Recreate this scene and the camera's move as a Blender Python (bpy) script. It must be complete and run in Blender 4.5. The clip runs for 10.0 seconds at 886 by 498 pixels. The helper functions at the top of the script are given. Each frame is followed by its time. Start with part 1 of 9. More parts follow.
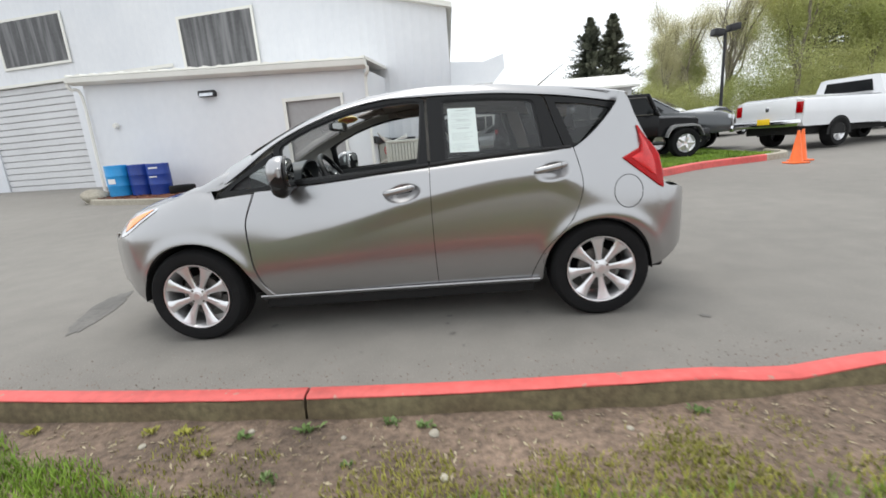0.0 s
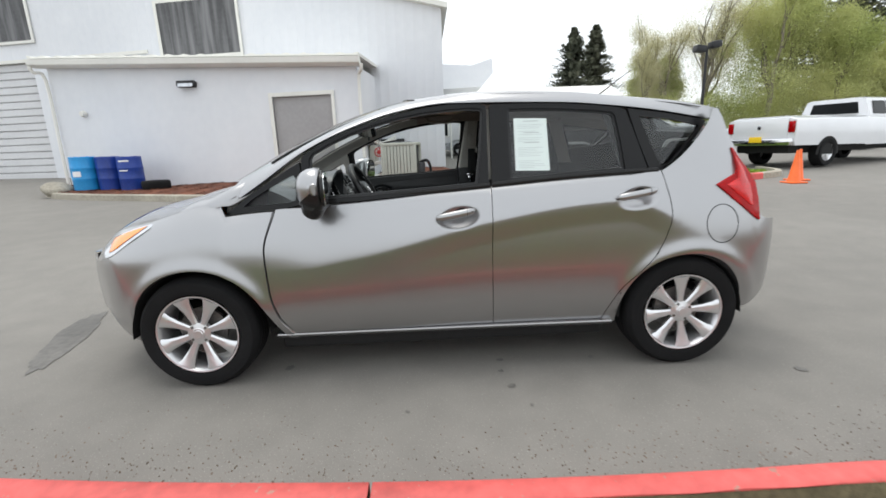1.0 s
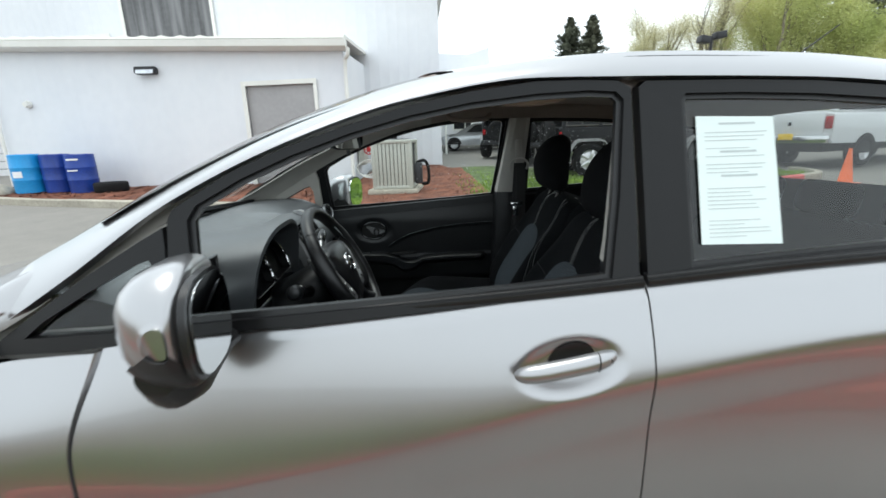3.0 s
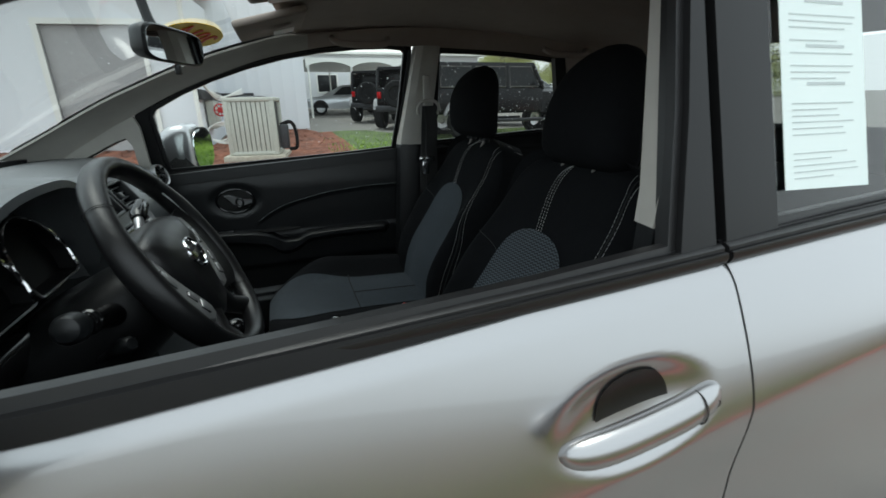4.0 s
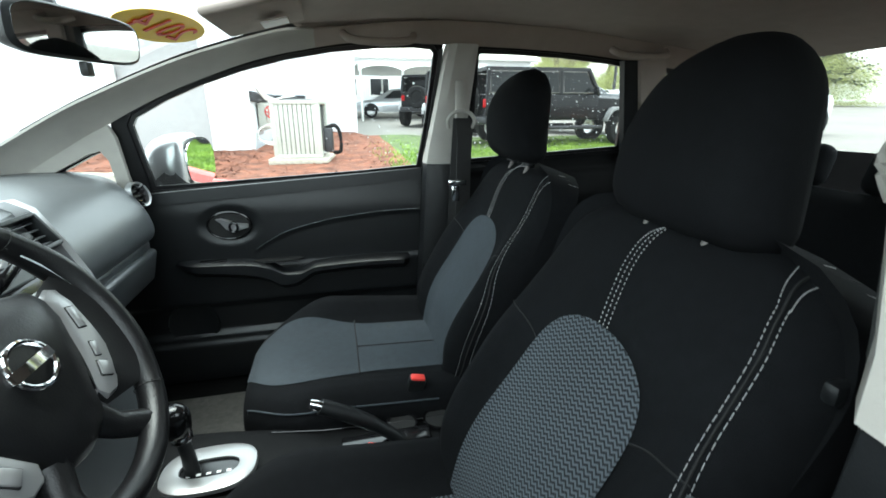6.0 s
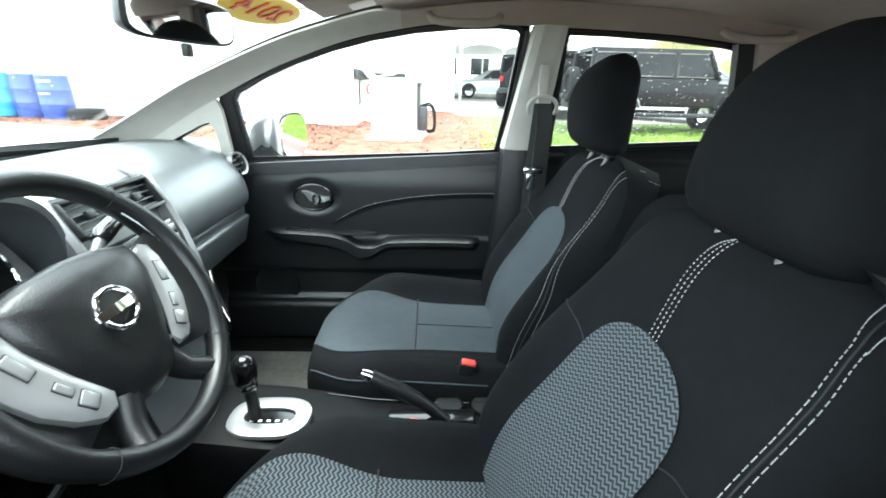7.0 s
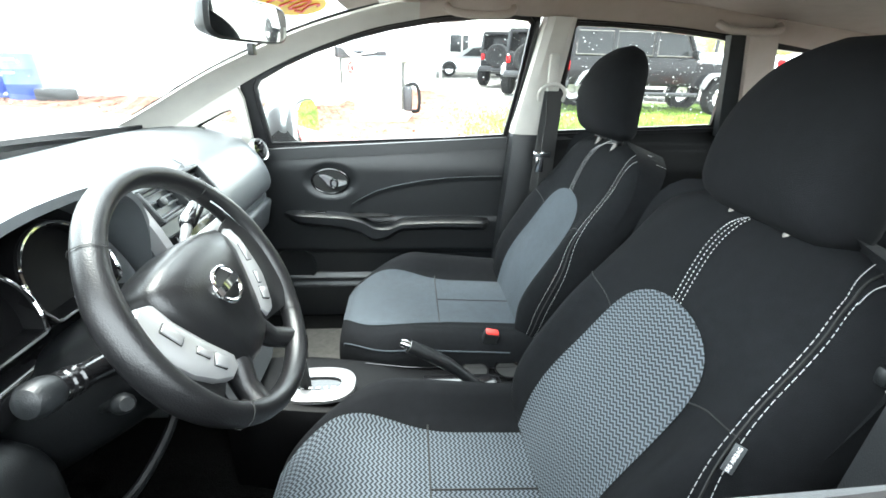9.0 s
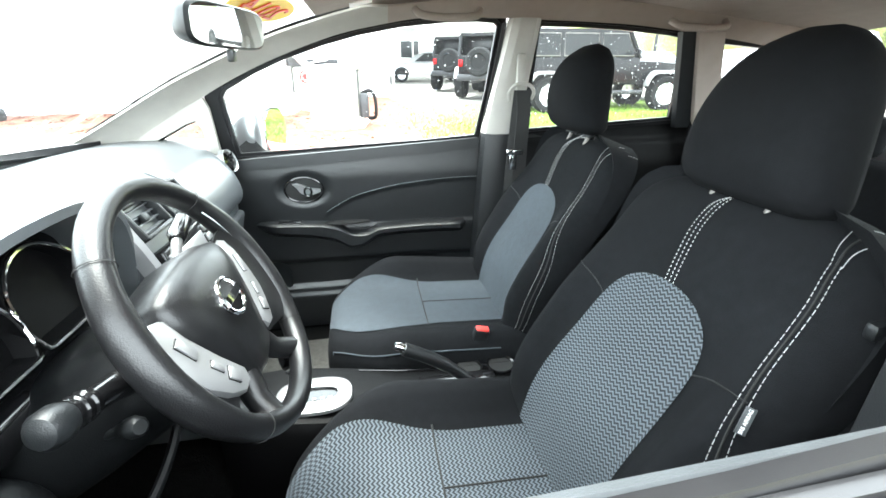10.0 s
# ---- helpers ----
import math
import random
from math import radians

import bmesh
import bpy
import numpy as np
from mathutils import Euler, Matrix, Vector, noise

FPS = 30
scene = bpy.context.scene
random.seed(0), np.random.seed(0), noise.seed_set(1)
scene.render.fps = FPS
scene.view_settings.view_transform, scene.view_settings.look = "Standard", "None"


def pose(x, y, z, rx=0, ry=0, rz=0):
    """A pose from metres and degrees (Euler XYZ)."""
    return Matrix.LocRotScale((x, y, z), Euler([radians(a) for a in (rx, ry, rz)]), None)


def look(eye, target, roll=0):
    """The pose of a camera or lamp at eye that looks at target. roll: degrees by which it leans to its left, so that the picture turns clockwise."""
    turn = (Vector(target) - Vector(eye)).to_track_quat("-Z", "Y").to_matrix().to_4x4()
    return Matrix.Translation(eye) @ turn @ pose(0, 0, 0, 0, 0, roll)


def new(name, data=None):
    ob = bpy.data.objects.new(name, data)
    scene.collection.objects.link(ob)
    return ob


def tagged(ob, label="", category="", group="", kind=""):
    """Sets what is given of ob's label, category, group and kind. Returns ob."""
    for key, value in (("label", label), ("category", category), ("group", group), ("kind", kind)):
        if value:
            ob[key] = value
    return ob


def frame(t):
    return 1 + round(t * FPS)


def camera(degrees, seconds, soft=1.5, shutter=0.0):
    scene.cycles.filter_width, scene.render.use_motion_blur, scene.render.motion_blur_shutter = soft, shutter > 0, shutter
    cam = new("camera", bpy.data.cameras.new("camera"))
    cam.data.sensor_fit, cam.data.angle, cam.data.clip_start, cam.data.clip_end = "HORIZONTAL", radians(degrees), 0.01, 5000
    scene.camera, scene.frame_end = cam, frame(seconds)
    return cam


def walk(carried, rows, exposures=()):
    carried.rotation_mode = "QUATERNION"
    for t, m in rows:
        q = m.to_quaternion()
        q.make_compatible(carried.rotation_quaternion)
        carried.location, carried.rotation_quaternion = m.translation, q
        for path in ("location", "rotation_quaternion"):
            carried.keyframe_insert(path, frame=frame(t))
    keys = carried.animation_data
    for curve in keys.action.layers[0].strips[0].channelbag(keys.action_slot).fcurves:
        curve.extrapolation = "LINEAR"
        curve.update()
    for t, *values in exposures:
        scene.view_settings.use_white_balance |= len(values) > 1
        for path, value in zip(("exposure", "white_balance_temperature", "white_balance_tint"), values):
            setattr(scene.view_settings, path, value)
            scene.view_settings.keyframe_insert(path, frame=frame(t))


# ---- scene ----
cam = camera(89.9, 10.0, soft=1.6, shutter=0.35)
PATH = [
    (0, (0.39, -2.68, 1.144), (0.335, -0.734, 0.687), -4.4),
    (0.5, (0.147, -2.443, 1.174), (0.134, -0.484, 0.77), -3.6),
    (1, (-0.062, -2.193, 1.233), (-0.002, -0.246, 0.778), -2.0),
    (1.5, (-0.131, -1.82, 1.283), (-0.204, 0.107, 0.753), -3.4),
    (2, (-0.16, -1.453, 1.317), (-0.151, 0.477, 0.795), -2.0),
    (3.3, (-0.23, -0.575, 1.329), (-0.04, 1.356, 0.846), -2.0),
    (3.5, (-0.251, -0.464, 1.288), (0.109, 1.434, 0.771), -2.2),
    (4, (-0.25, -0.291, 1.218), (0.381, 1.497, 0.584), -1.0),
    (4.5, (-0.239, -0.184, 1.211), (0.422, 1.588, 0.56), -3.4),
    (5, (-0.148, -0.077, 1.22), (0.401, 1.706, 0.499), -2.4),
    (5.2, (-0.141, -0.054, 1.226), (0.417, 1.721, 0.492), -2.3),
    (6.3, (-0.05, 0.043, 1.243), (0.301, 1.922, 0.655), 1.1),
    (6.5, (-0.031, 0.036, 1.247), (0.222, 1.921, 0.629), 0.9),
    (7, (-0.032, 0.029, 1.246), (0.032, 1.903, 0.551), 1.5),
    (7.5, (-0.04, 0.014, 1.25), (-0.127, 1.866, 0.5), 2.1),
    (8, (-0.049, -0.018, 1.264), (-0.181, 1.818, 0.484), 3.3),
    (8.5, (-0.101, -0.049, 1.271), (-0.091, 1.79, 0.485), 3.0),
    (9, (-0.154, -0.053, 1.276), (-0.002, 1.784, 0.5), 1.6),
    (9.5, (-0.185, -0.061, 1.277), (0.065, 1.778, 0.533), 0.9),
    (10, (-0.216, -0.056, 1.267), (0.102, 1.768, 0.513), -0.2),
]
EXPOSURES = [(0.0, 0.58, 6500, 9), (1.5, 0.58, 6450, 8), (2.2, 0.6, 6400, 7), (3.4, 1.0, 6200, 3), (3.9, 0.75, 6200, 2), (4.3, 0.86, 6200, 1), (5.2, 1.33, 6100, -1), (6.3, 2.85, 6100, -2), (7.0, 3.45, 6100, -1), (8.0, 4.05, 6200, 1), (10.0, 4.15, 6300, 3)]
walk(cam, [(t, look(eye, target, roll)) for t, eye, target, roll in PATH], EXPOSURES)

# ---- world and light: an overcast spring day ----
world = bpy.data.worlds.new("overcast_sky")
scene.world = world
world.use_nodes = True
wn = world.node_tree
wn.nodes.clear()
w_out = wn.nodes.new("ShaderNodeOutputWorld")
w_bg = wn.nodes.new("ShaderNodeBackground")
w_sky = wn.nodes.new("ShaderNodeTexSky")
w_sky.sky_type, w_sky.sun_disc = "NISHITA", False
w_sky.sun_elevation, w_sky.sun_rotation = radians(78), radians(307)
w_sky.dust_density, w_sky.ozone_density = 4.0, 1.0
w_scale = wn.nodes.new("ShaderNodeVectorMath")
w_scale.operation = "SCALE"
w_scale.inputs["Scale"].default_value = 0.09
w_mix = wn.nodes.new("ShaderNodeMix")
w_mix.data_type = "RGBA"
w_mix.inputs["Factor"].default_value = 0.86
w_mix.inputs["B"].default_value = (0.93, 0.965, 1.0, 1)
wn.links.new(w_sky.outputs["Color"], w_scale.inputs[0])
wn.links.new(w_scale.outputs["Vector"], w_mix.inputs["A"])
wn.links.new(w_mix.outputs["Result"], w_bg.inputs["Color"])
w_bg.inputs["Strength"].default_value = 1.05
wn.links.new(w_bg.outputs["Background"], w_out.inputs["Surface"])
sun_data = bpy.data.lights.new("sun", "SUN")
sun_data.energy, sun_data.angle, sun_data.color = 0.9, radians(35), (1.0, 0.97, 0.92)
sun = new("sun", sun_data)
sun.matrix_world = look((-4, 3, 24), (0, 0, 0))

# ---- materials ----
def surf(name, color, rough=0.6, metal=0.0, vary=0.12, scale=6.0, bump=0.0, bscale=120.0, coat=0.0, tint=None,
         spots=None, spot_scale=30.0, spot_at=0.62, spec=0.5, bdist=0.002):
    """A surface with large stains, fine grain and relief. tint: a second colour laid in by large noise; spots: a third in small flecks."""
    m = bpy.data.materials.new(name)
    m.use_nodes = True
    nt = m.node_tree
    b = nt.nodes["Principled BSDF"]
    b.inputs["Roughness"].default_value, b.inputs["Metallic"].default_value = rough, metal
    b.inputs["Specular IOR Level"].default_value = spec
    b.inputs["Coat Weight"].default_value, b.inputs["Coat Roughness"].default_value = coat, 0.03
    tc = nt.nodes.new("ShaderNodeTexCoord")

    def noise_node(s, detail=4.0):
        n = nt.nodes.new("ShaderNodeTexNoise")
        n.inputs["Scale"].default_value, n.inputs["Detail"].default_value = s, detail
        nt.links.new(tc.outputs["Object"], n.inputs["Vector"])
        return n

    big, fine = noise_node(scale * 0.25), noise_node(scale * 4)
    dark = tuple(max(0.0, c * (1 - vary)) for c in color)
    light = tuple(min(1.0, c * (1 + vary)) for c in color)
    ramp = nt.nodes.new("ShaderNodeValToRGB")
    ramp.color_ramp.elements[0].position, ramp.color_ramp.elements[1].position = 0.3, 0.7
    ramp.color_ramp.elements[0].color, ramp.color_ramp.elements[1].color = (*dark, 1), (*(tint or light), 1)
    nt.links.new(big.outputs["Fac"], ramp.inputs["Fac"])
    mix = nt.nodes.new("ShaderNodeMix")
    mix.data_type, mix.blend_type = "RGBA", "OVERLAY"
    mix.inputs["Factor"].default_value = min(1.0, vary * 2)
    nt.links.new(ramp.outputs["Color"], mix.inputs["A"])
    nt.links.new(fine.outputs["Fac"], mix.inputs["B"])
    col = mix.outputs["Result"]
    if spots:
        sp = noise_node(spot_scale, 2.0)
        r2 = nt.nodes.new("ShaderNodeValToRGB")
        r2.color_ramp.elements[0].position, r2.color_ramp.elements[1].position = spot_at, spot_at + 0.05
        nt.links.new(sp.outputs["Fac"], r2.inputs["Fac"])
        m2 = nt.nodes.new("ShaderNodeMix")
        m2.data_type = "RGBA"
        nt.links.new(r2.outputs["Color"], m2.inputs["Factor"])
        nt.links.new(col, m2.inputs["A"])
        m2.inputs["B"].default_value = (*spots, 1)
        col = m2.outputs["Result"]
    nt.links.new(col, b.inputs["Base Color"])
    if rough > 0.12 and metal < 0.9:
        mr = nt.nodes.new("ShaderNodeMapRange")
        mr.inputs["To Min"].default_value, mr.inputs["To Max"].default_value = rough * 0.88, min(1.0, rough * 1.12)
        nt.links.new(fine.outputs["Fac"], mr.inputs["Value"])
        nt.links.new(mr.outputs["Result"], b.inputs["Roughness"])
    if bump:
        bn = noise_node(bscale, 3.0)
        bp = nt.nodes.new("ShaderNodeBump")
        bp.inputs["Strength"].default_value, bp.inputs["Distance"].default_value = bump, bdist
        nt.links.new(bn.outputs["Fac"], bp.inputs["Height"])
        nt.links.new(bp.outputs["Normal"], b.inputs["Normal"])
    return m


def glass(name, color=(1, 1, 1), rough=0.0, thin=0.9, gloss=0.06, veil=0.0):
    """A thin pane: lets the view through, tinted, with a mirror's share that grows at grazing angles."""
    m = bpy.data.materials.new(name)
    m.use_nodes = True
    nt = m.node_tree
    nt.nodes.clear()
    out, mix = nt.nodes.new("ShaderNodeOutputMaterial"), nt.nodes.new("ShaderNodeMixShader")
    tr, gl = nt.nodes.new("ShaderNodeBsdfTransparent"), nt.nodes.new("ShaderNodeBsdfGlossy")
    lw, pw, fr = nt.nodes.new("ShaderNodeLayerWeight"), nt.nodes.new("ShaderNodeMath"), nt.nodes.new("ShaderNodeMath")
    pw.operation, fr.operation, fr.use_clamp = "POWER", "MULTIPLY_ADD", True
    lw.inputs["Blend"].default_value = 0.5
    pw.inputs[1].default_value = 4.0
    nt.links.new(lw.outputs["Facing"], pw.inputs[0])
    nt.links.new(pw.outputs["Value"], fr.inputs[0])
    fr.inputs[1].default_value, fr.inputs[2].default_value = 0.85, gloss
    tr.inputs["Color"].default_value = (*[c * thin for c in color], 1)
    gl.inputs["Roughness"].default_value = rough
    nt.links.new(fr.outputs["Value"], mix.inputs["Fac"])
    nt.links.new(tr.outputs["BSDF"], mix.inputs[1])
    nt.links.new(gl.outputs["BSDF"], mix.inputs[2])
    # patchy translucent film puts a veil of glare into the pane's colour
    film, haze, patch = nt.nodes.new("ShaderNodeMixShader"), nt.nodes.new("ShaderNodeBsdfTranslucent"), nt.nodes.new("ShaderNodeTexNoise")
    amount = nt.nodes.new("ShaderNodeMath")
    amount.operation = "MULTIPLY"
    amount.inputs[1].default_value = veil * 2
    patch.inputs["Scale"].default_value = 3.0
    haze.inputs["Color"].default_value = (0.9, 0.92, 0.92, 1)
    nt.links.new(patch.outputs["Fac"], amount.inputs[0])
    nt.links.new(amount.outputs["Value"], film.inputs["Fac"])
    nt.links.new(mix.outputs["Shader"], film.inputs[1])
    nt.links.new(haze.outputs["BSDF"], film.inputs[2])
    nt.links.new(film.outputs["Shader"], out.inputs["Surface"])
    return m


def fabric_wave(name, base, line, waves=170.0):
    """Knitted seat cloth: rows of small zigzags, light on dark."""
    m = surf(name, base, 0.95, vary=0.15, scale=14, bump=0.5, bscale=700)
    nt = m.node_tree
    b = nt.nodes["Principled BSDF"]
    tc = nt.nodes.new("ShaderNodeTexCoord")
    wv = nt.nodes.new("ShaderNodeTexWave")
    wv.wave_type, wv.bands_direction = "BANDS", "Z"
    sep, comb = nt.nodes.new("ShaderNodeSeparateXYZ"), nt.nodes.new("ShaderNodeCombineXYZ")
    nt.links.new(tc.outputs["UV"], sep.inputs["Vector"])
    tri = nt.nodes.new("ShaderNodeMath")
    tri.operation = "PINGPONG"
    sc = nt.nodes.new("ShaderNodeMath")
    sc.operation = "MULTIPLY"
    sc.inputs[1].default_value = 1.0
    nt.links.new(sep.outputs["X"], sc.inputs[0])
    nt.links.new(sc.outputs["Value"], tri.inputs[0])
    tri.inputs[1].default_value = 0.0055
    amp = nt.nodes.new("ShaderNodeMath")
    amp.operation = "MULTIPLY_ADD"
    amp.inputs[1].default_value = 0.85
    nt.links.new(tri.outputs["Value"], amp.inputs[0])
    nt.links.new(sep.outputs["Y"], amp.inputs[2])
    nt.links.new(amp.outputs["Value"], comb.inputs["Z"])
    nt.links.new(comb.outputs["Vector"], wv.inputs["Vector"])
    wv.inputs["Scale"].default_value = waves / 6.0
    ramp = nt.nodes.new("ShaderNodeValToRGB")
    ramp.color_ramp.elements[0].position, ramp.color_ramp.elements[1].position = 0.35, 0.7
    old = b.inputs["Base Color"].links[0].from_socket
    nt.links.new(wv.outputs["Fac"], ramp.inputs["Fac"])
    mx = nt.nodes.new("ShaderNodeMix")
    mx.data_type = "RGBA"
    nt.links.new(ramp.outputs["Color"], mx.inputs["Factor"])
    nt.links.new(old, mx.inputs["A"])
    mx.inputs["B"].default_value = (*line, 1)
    nt.links.new(mx.outputs["Result"], b.inputs["Base Color"])
    return m


def streaked(name, dark, light):
    """Weathered translucent sheet: rain streaks that run down it."""
    m = surf(name, dark, 0.5, vary=0.2, scale=2.5)
    nt = m.node_tree
    b = nt.nodes["Principled BSDF"]
    tc, mp, n = nt.nodes.new("ShaderNodeTexCoord"), nt.nodes.new("ShaderNodeMapping"), nt.nodes.new("ShaderNodeTexNoise")
    mp.inputs["Scale"].default_value = (5.0, 5.0, 0.35)
    n.inputs["Scale"].default_value, n.inputs["Detail"].default_value = 1.0, 5.0
    ramp, mx = nt.nodes.new("ShaderNodeValToRGB"), nt.nodes.new("ShaderNodeMix")
    ramp.color_ramp.elements[0].position, ramp.color_ramp.elements[1].position = 0.42, 0.68
    mx.data_type = "RGBA"
    nt.links.new(tc.outputs["Object"], mp.inputs["Vector"])
    nt.links.new(mp.outputs["Vector"], n.inputs["Vector"])
    nt.links.new(n.outputs["Fac"], ramp.inputs["Fac"])
    nt.links.new(ramp.outputs["Color"], mx.inputs["Factor"])
    nt.links.new(b.inputs["Base Color"].links[0].from_socket, mx.inputs["A"])
    mx.inputs["B"].default_value = (*light, 1)
    nt.links.new(mx.outputs["Result"], b.inputs["Base Color"])
    return m


ASPHALT = surf("asphalt", (0.2, 0.188, 0.17), 0.85, vary=0.1, scale=0.9, bump=0.5, bscale=160, bdist=0.004,
               spots=(0.31, 0.3, 0.27), spot_scale=130, spot_at=0.64)
STAIN = surf("oil_stain", (0.13, 0.123, 0.112), 0.6, vary=0.3, scale=6)
DIRT = surf("bare_dirt", (0.17, 0.122, 0.09), 0.95, vary=0.45, scale=8, bump=1.0, bscale=70, bdist=0.016,
            spots=(0.3, 0.25, 0.19), spot_scale=75, spot_at=0.68)
GRASSBED = surf("grass_soil", (0.07, 0.1, 0.03), 0.95, vary=0.4, scale=9, bump=0.8, bscale=50, bdist=0.012)
GRASS = surf("grass_blade", (0.13, 0.25, 0.018), 0.6, vary=0.3, scale=5, tint=(0.24, 0.36, 0.035))
MOSS = surf("yellow_moss", (0.24, 0.25, 0.035), 0.8, vary=0.4, scale=6, tint=(0.36, 0.34, 0.07))
STRAW = surf("dry_litter", (0.3, 0.22, 0.13), 0.9, vary=0.5, scale=40, tint=(0.44, 0.38, 0.26))
WEED = surf("weed_leaf", (0.13, 0.2, 0.06), 0.6, vary=0.3, scale=20)
REDKERB = surf("red_kerb_paint", (0.6, 0.1, 0.09), 0.6, vary=0.2, scale=5, bump=0.4, bscale=90,
               spots=(0.42, 0.2, 0.16), spot_scale=22, spot_at=0.66)
CONCRETE = surf("mossy_concrete", (0.16, 0.118, 0.068), 0.9, vary=0.35, scale=7, bump=0.7, bscale=70, bdist=0.005, tint=(0.17, 0.145, 0.08))
KERBGREY = surf("grey_kerb_concrete", (0.36, 0.33, 0.27), 0.9, vary=0.2, scale=5, bump=0.5, bscale=60)
MULCH = surf("bark_mulch", (0.17, 0.06, 0.032), 0.95, vary=0.5, scale=14, bump=1.0, bscale=45, bdist=0.03)
WHITEWALL = surf("white_painted_metal", (0.74, 0.76, 0.8), 0.55, vary=0.05, scale=1.2, tint=(0.8, 0.81, 0.83))
WHITETRIM = surf("white_trim_paint", (0.8, 0.79, 0.74), 0.5, vary=0.06, scale=3)
DOORGREY = surf("grey_door_paint", (0.36, 0.35, 0.35), 0.5, vary=0.05, scale=3)
PANELGREY = surf("grey_plastic", (0.26, 0.26, 0.265), 0.5, vary=0.3, scale=2.5)
PANELSTREAK = streaked("streaked_translucent_panel", (0.075, 0.075, 0.078), (0.2, 0.2, 0.205))
GARAGE = surf("garage_door_paint", (0.66, 0.66, 0.67), 0.5, vary=0.06, scale=2)
BLUE_L = surf("light_blue_plastic", (0.02, 0.28, 0.62), 0.4, vary=0.1)
BLUE_D = surf("dark_blue_plastic", (0.012, 0.045, 0.27), 0.4, vary=0.15)
LABELWHITE = surf("white_label", (0.8, 0.8, 0.8), 0.6, vary=0.04)
RUBBER = surf("tyre_rubber", (0.009, 0.009, 0.0095), 0.8, spec=0.2, vary=0.25, scale=20, bump=0.3, bscale=200)
ORANGE = surf("cone_orange", (0.9, 0.16, 0.03), 0.5, vary=0.1, scale=8)
ACMETAL = surf("ac_beige_metal", (0.42, 0.42, 0.37), 0.5, vary=0.08, scale=5)
DARKMETAL = surf("dark_metal", (0.03, 0.03, 0.033), 0.5, 0.3, vary=0.2)
REDENAMEL = surf("red_enamel", (0.5, 0.03, 0.03), 0.35, vary=0.1)
BARK = surf("tree_bark", (0.2, 0.175, 0.14), 0.9, vary=0.3, scale=4, bump=0.8, bscale=20, bdist=0.02)
def leaf(name, color, tint):
    """A thin leaf: half of its light comes through from the other side."""
    m = surf(name, color, 0.7, vary=0.3, scale=0.6, tint=tint)
    nt = m.node_tree
    b, out = nt.nodes["Principled BSDF"], nt.nodes["Material Output"]
    tr, mix = nt.nodes.new("ShaderNodeBsdfTranslucent"), nt.nodes.new("ShaderNodeMixShader")
    mix.inputs["Fac"].default_value = 0.5
    nt.links.new(b.inputs["Base Color"].links[0].from_socket, tr.inputs["Color"])
    nt.links.new(b.outputs["BSDF"], mix.inputs[1])
    nt.links.new(tr.outputs["BSDF"], mix.inputs[2])
    nt.links.new(mix.outputs["Shader"], out.inputs["Surface"])
    return m


LEAF_SPRING = leaf("spring_leaf", (0.56, 0.64, 0.22), (0.72, 0.72, 0.36))
LEAF_PALE = leaf("pale_leaf", (0.7, 0.68, 0.4), (0.78, 0.73, 0.52))
# needle colour lifted so that it carries the haze of distance
LEAF_DARK = leaf("hazed_fir_needle", (0.17, 0.2, 0.15), (0.23, 0.235, 0.17))

PAINT = surf("silver_paint", (0.38, 0.377, 0.383), 0.28, 0.94, vary=0.006, scale=3, coat=1.0)
PAINT_B = surf("black_paint", (0.005, 0.005, 0.006), 0.25, 0.0, vary=0.2, coat=0.06, spec=0.2)
PAINT_W = surf("white_paint", (0.75, 0.76, 0.78), 0.3, 0.0, vary=0.03, coat=0.8)
PAINT_G = surf("dark_grey_paint", (0.06, 0.065, 0.07), 0.3, 0.5, vary=0.05, coat=1.0)
PAINT_S = surf("light_silver_paint", (0.5, 0.51, 0.53), 0.3, 0.6, vary=0.03, coat=1.0)
BLACKTRIM = surf("black_exterior_trim", (0.010, 0.0099, 0.0105), 0.34, spec=0.42, vary=0.12, scale=12, bump=0.1, bscale=900)
PILLARBLACK = surf("black_pillar_film", (0.008, 0.008, 0.0085), 0.3, spec=0.25, vary=0.08, scale=8)
GAP = surf("panel_gap", (0.006, 0.006, 0.006), 0.8, vary=0.1)
CHROME = surf("chrome", (0.75, 0.75, 0.76), 0.12, 1.0, vary=0.02)
ALLOY = surf("alloy_wheel", (0.72, 0.72, 0.73), 0.3, 0.85, vary=0.05, coat=0.4)
STEELGREY = surf("brake_steel", (0.16, 0.15, 0.14), 0.5, 0.7, vary=0.25, scale=20)
REDLENS = surf("red_lamp_lens", (0.36, 0.001, 0.003), 0.12, vary=0.25, scale=30, coat=0.0, spec=0.22)
REDBRIGHT = surf("bright_red_lens", (0.62, 0.012, 0.014), 0.2, vary=0.2, scale=25, coat=0.3)
AMBERLENS = surf("amber_lamp_lens", (0.95, 0.28, 0.02), 0.15, vary=0.12, scale=30, coat=1.0)
CLEARLENS = surf("clear_lamp_lens", (0.55, 0.57, 0.6), 0.1, 0.6, vary=0.2, scale=30, coat=1.0)
GLASS = glass("window_glass", (0.95, 0.99, 0.98), thin=0.985, gloss=0.04, veil=0.006)
GLASS_T = glass("tinted_window_glass", (0.72, 0.74, 0.73), thin=1.0, veil=0.008)
GLASS_F = surf("far_dark_glass", (0.01, 0.011, 0.012), 0.1, vary=0.2, spec=0.2)
WATER = leaf("water_drop", (0.85, 0.87, 0.88), (0.9, 0.9, 0.9))
MIRROR = surf("mirror_glass", (0.85, 0.87, 0.87), 0.02, 1.0, vary=0.0)

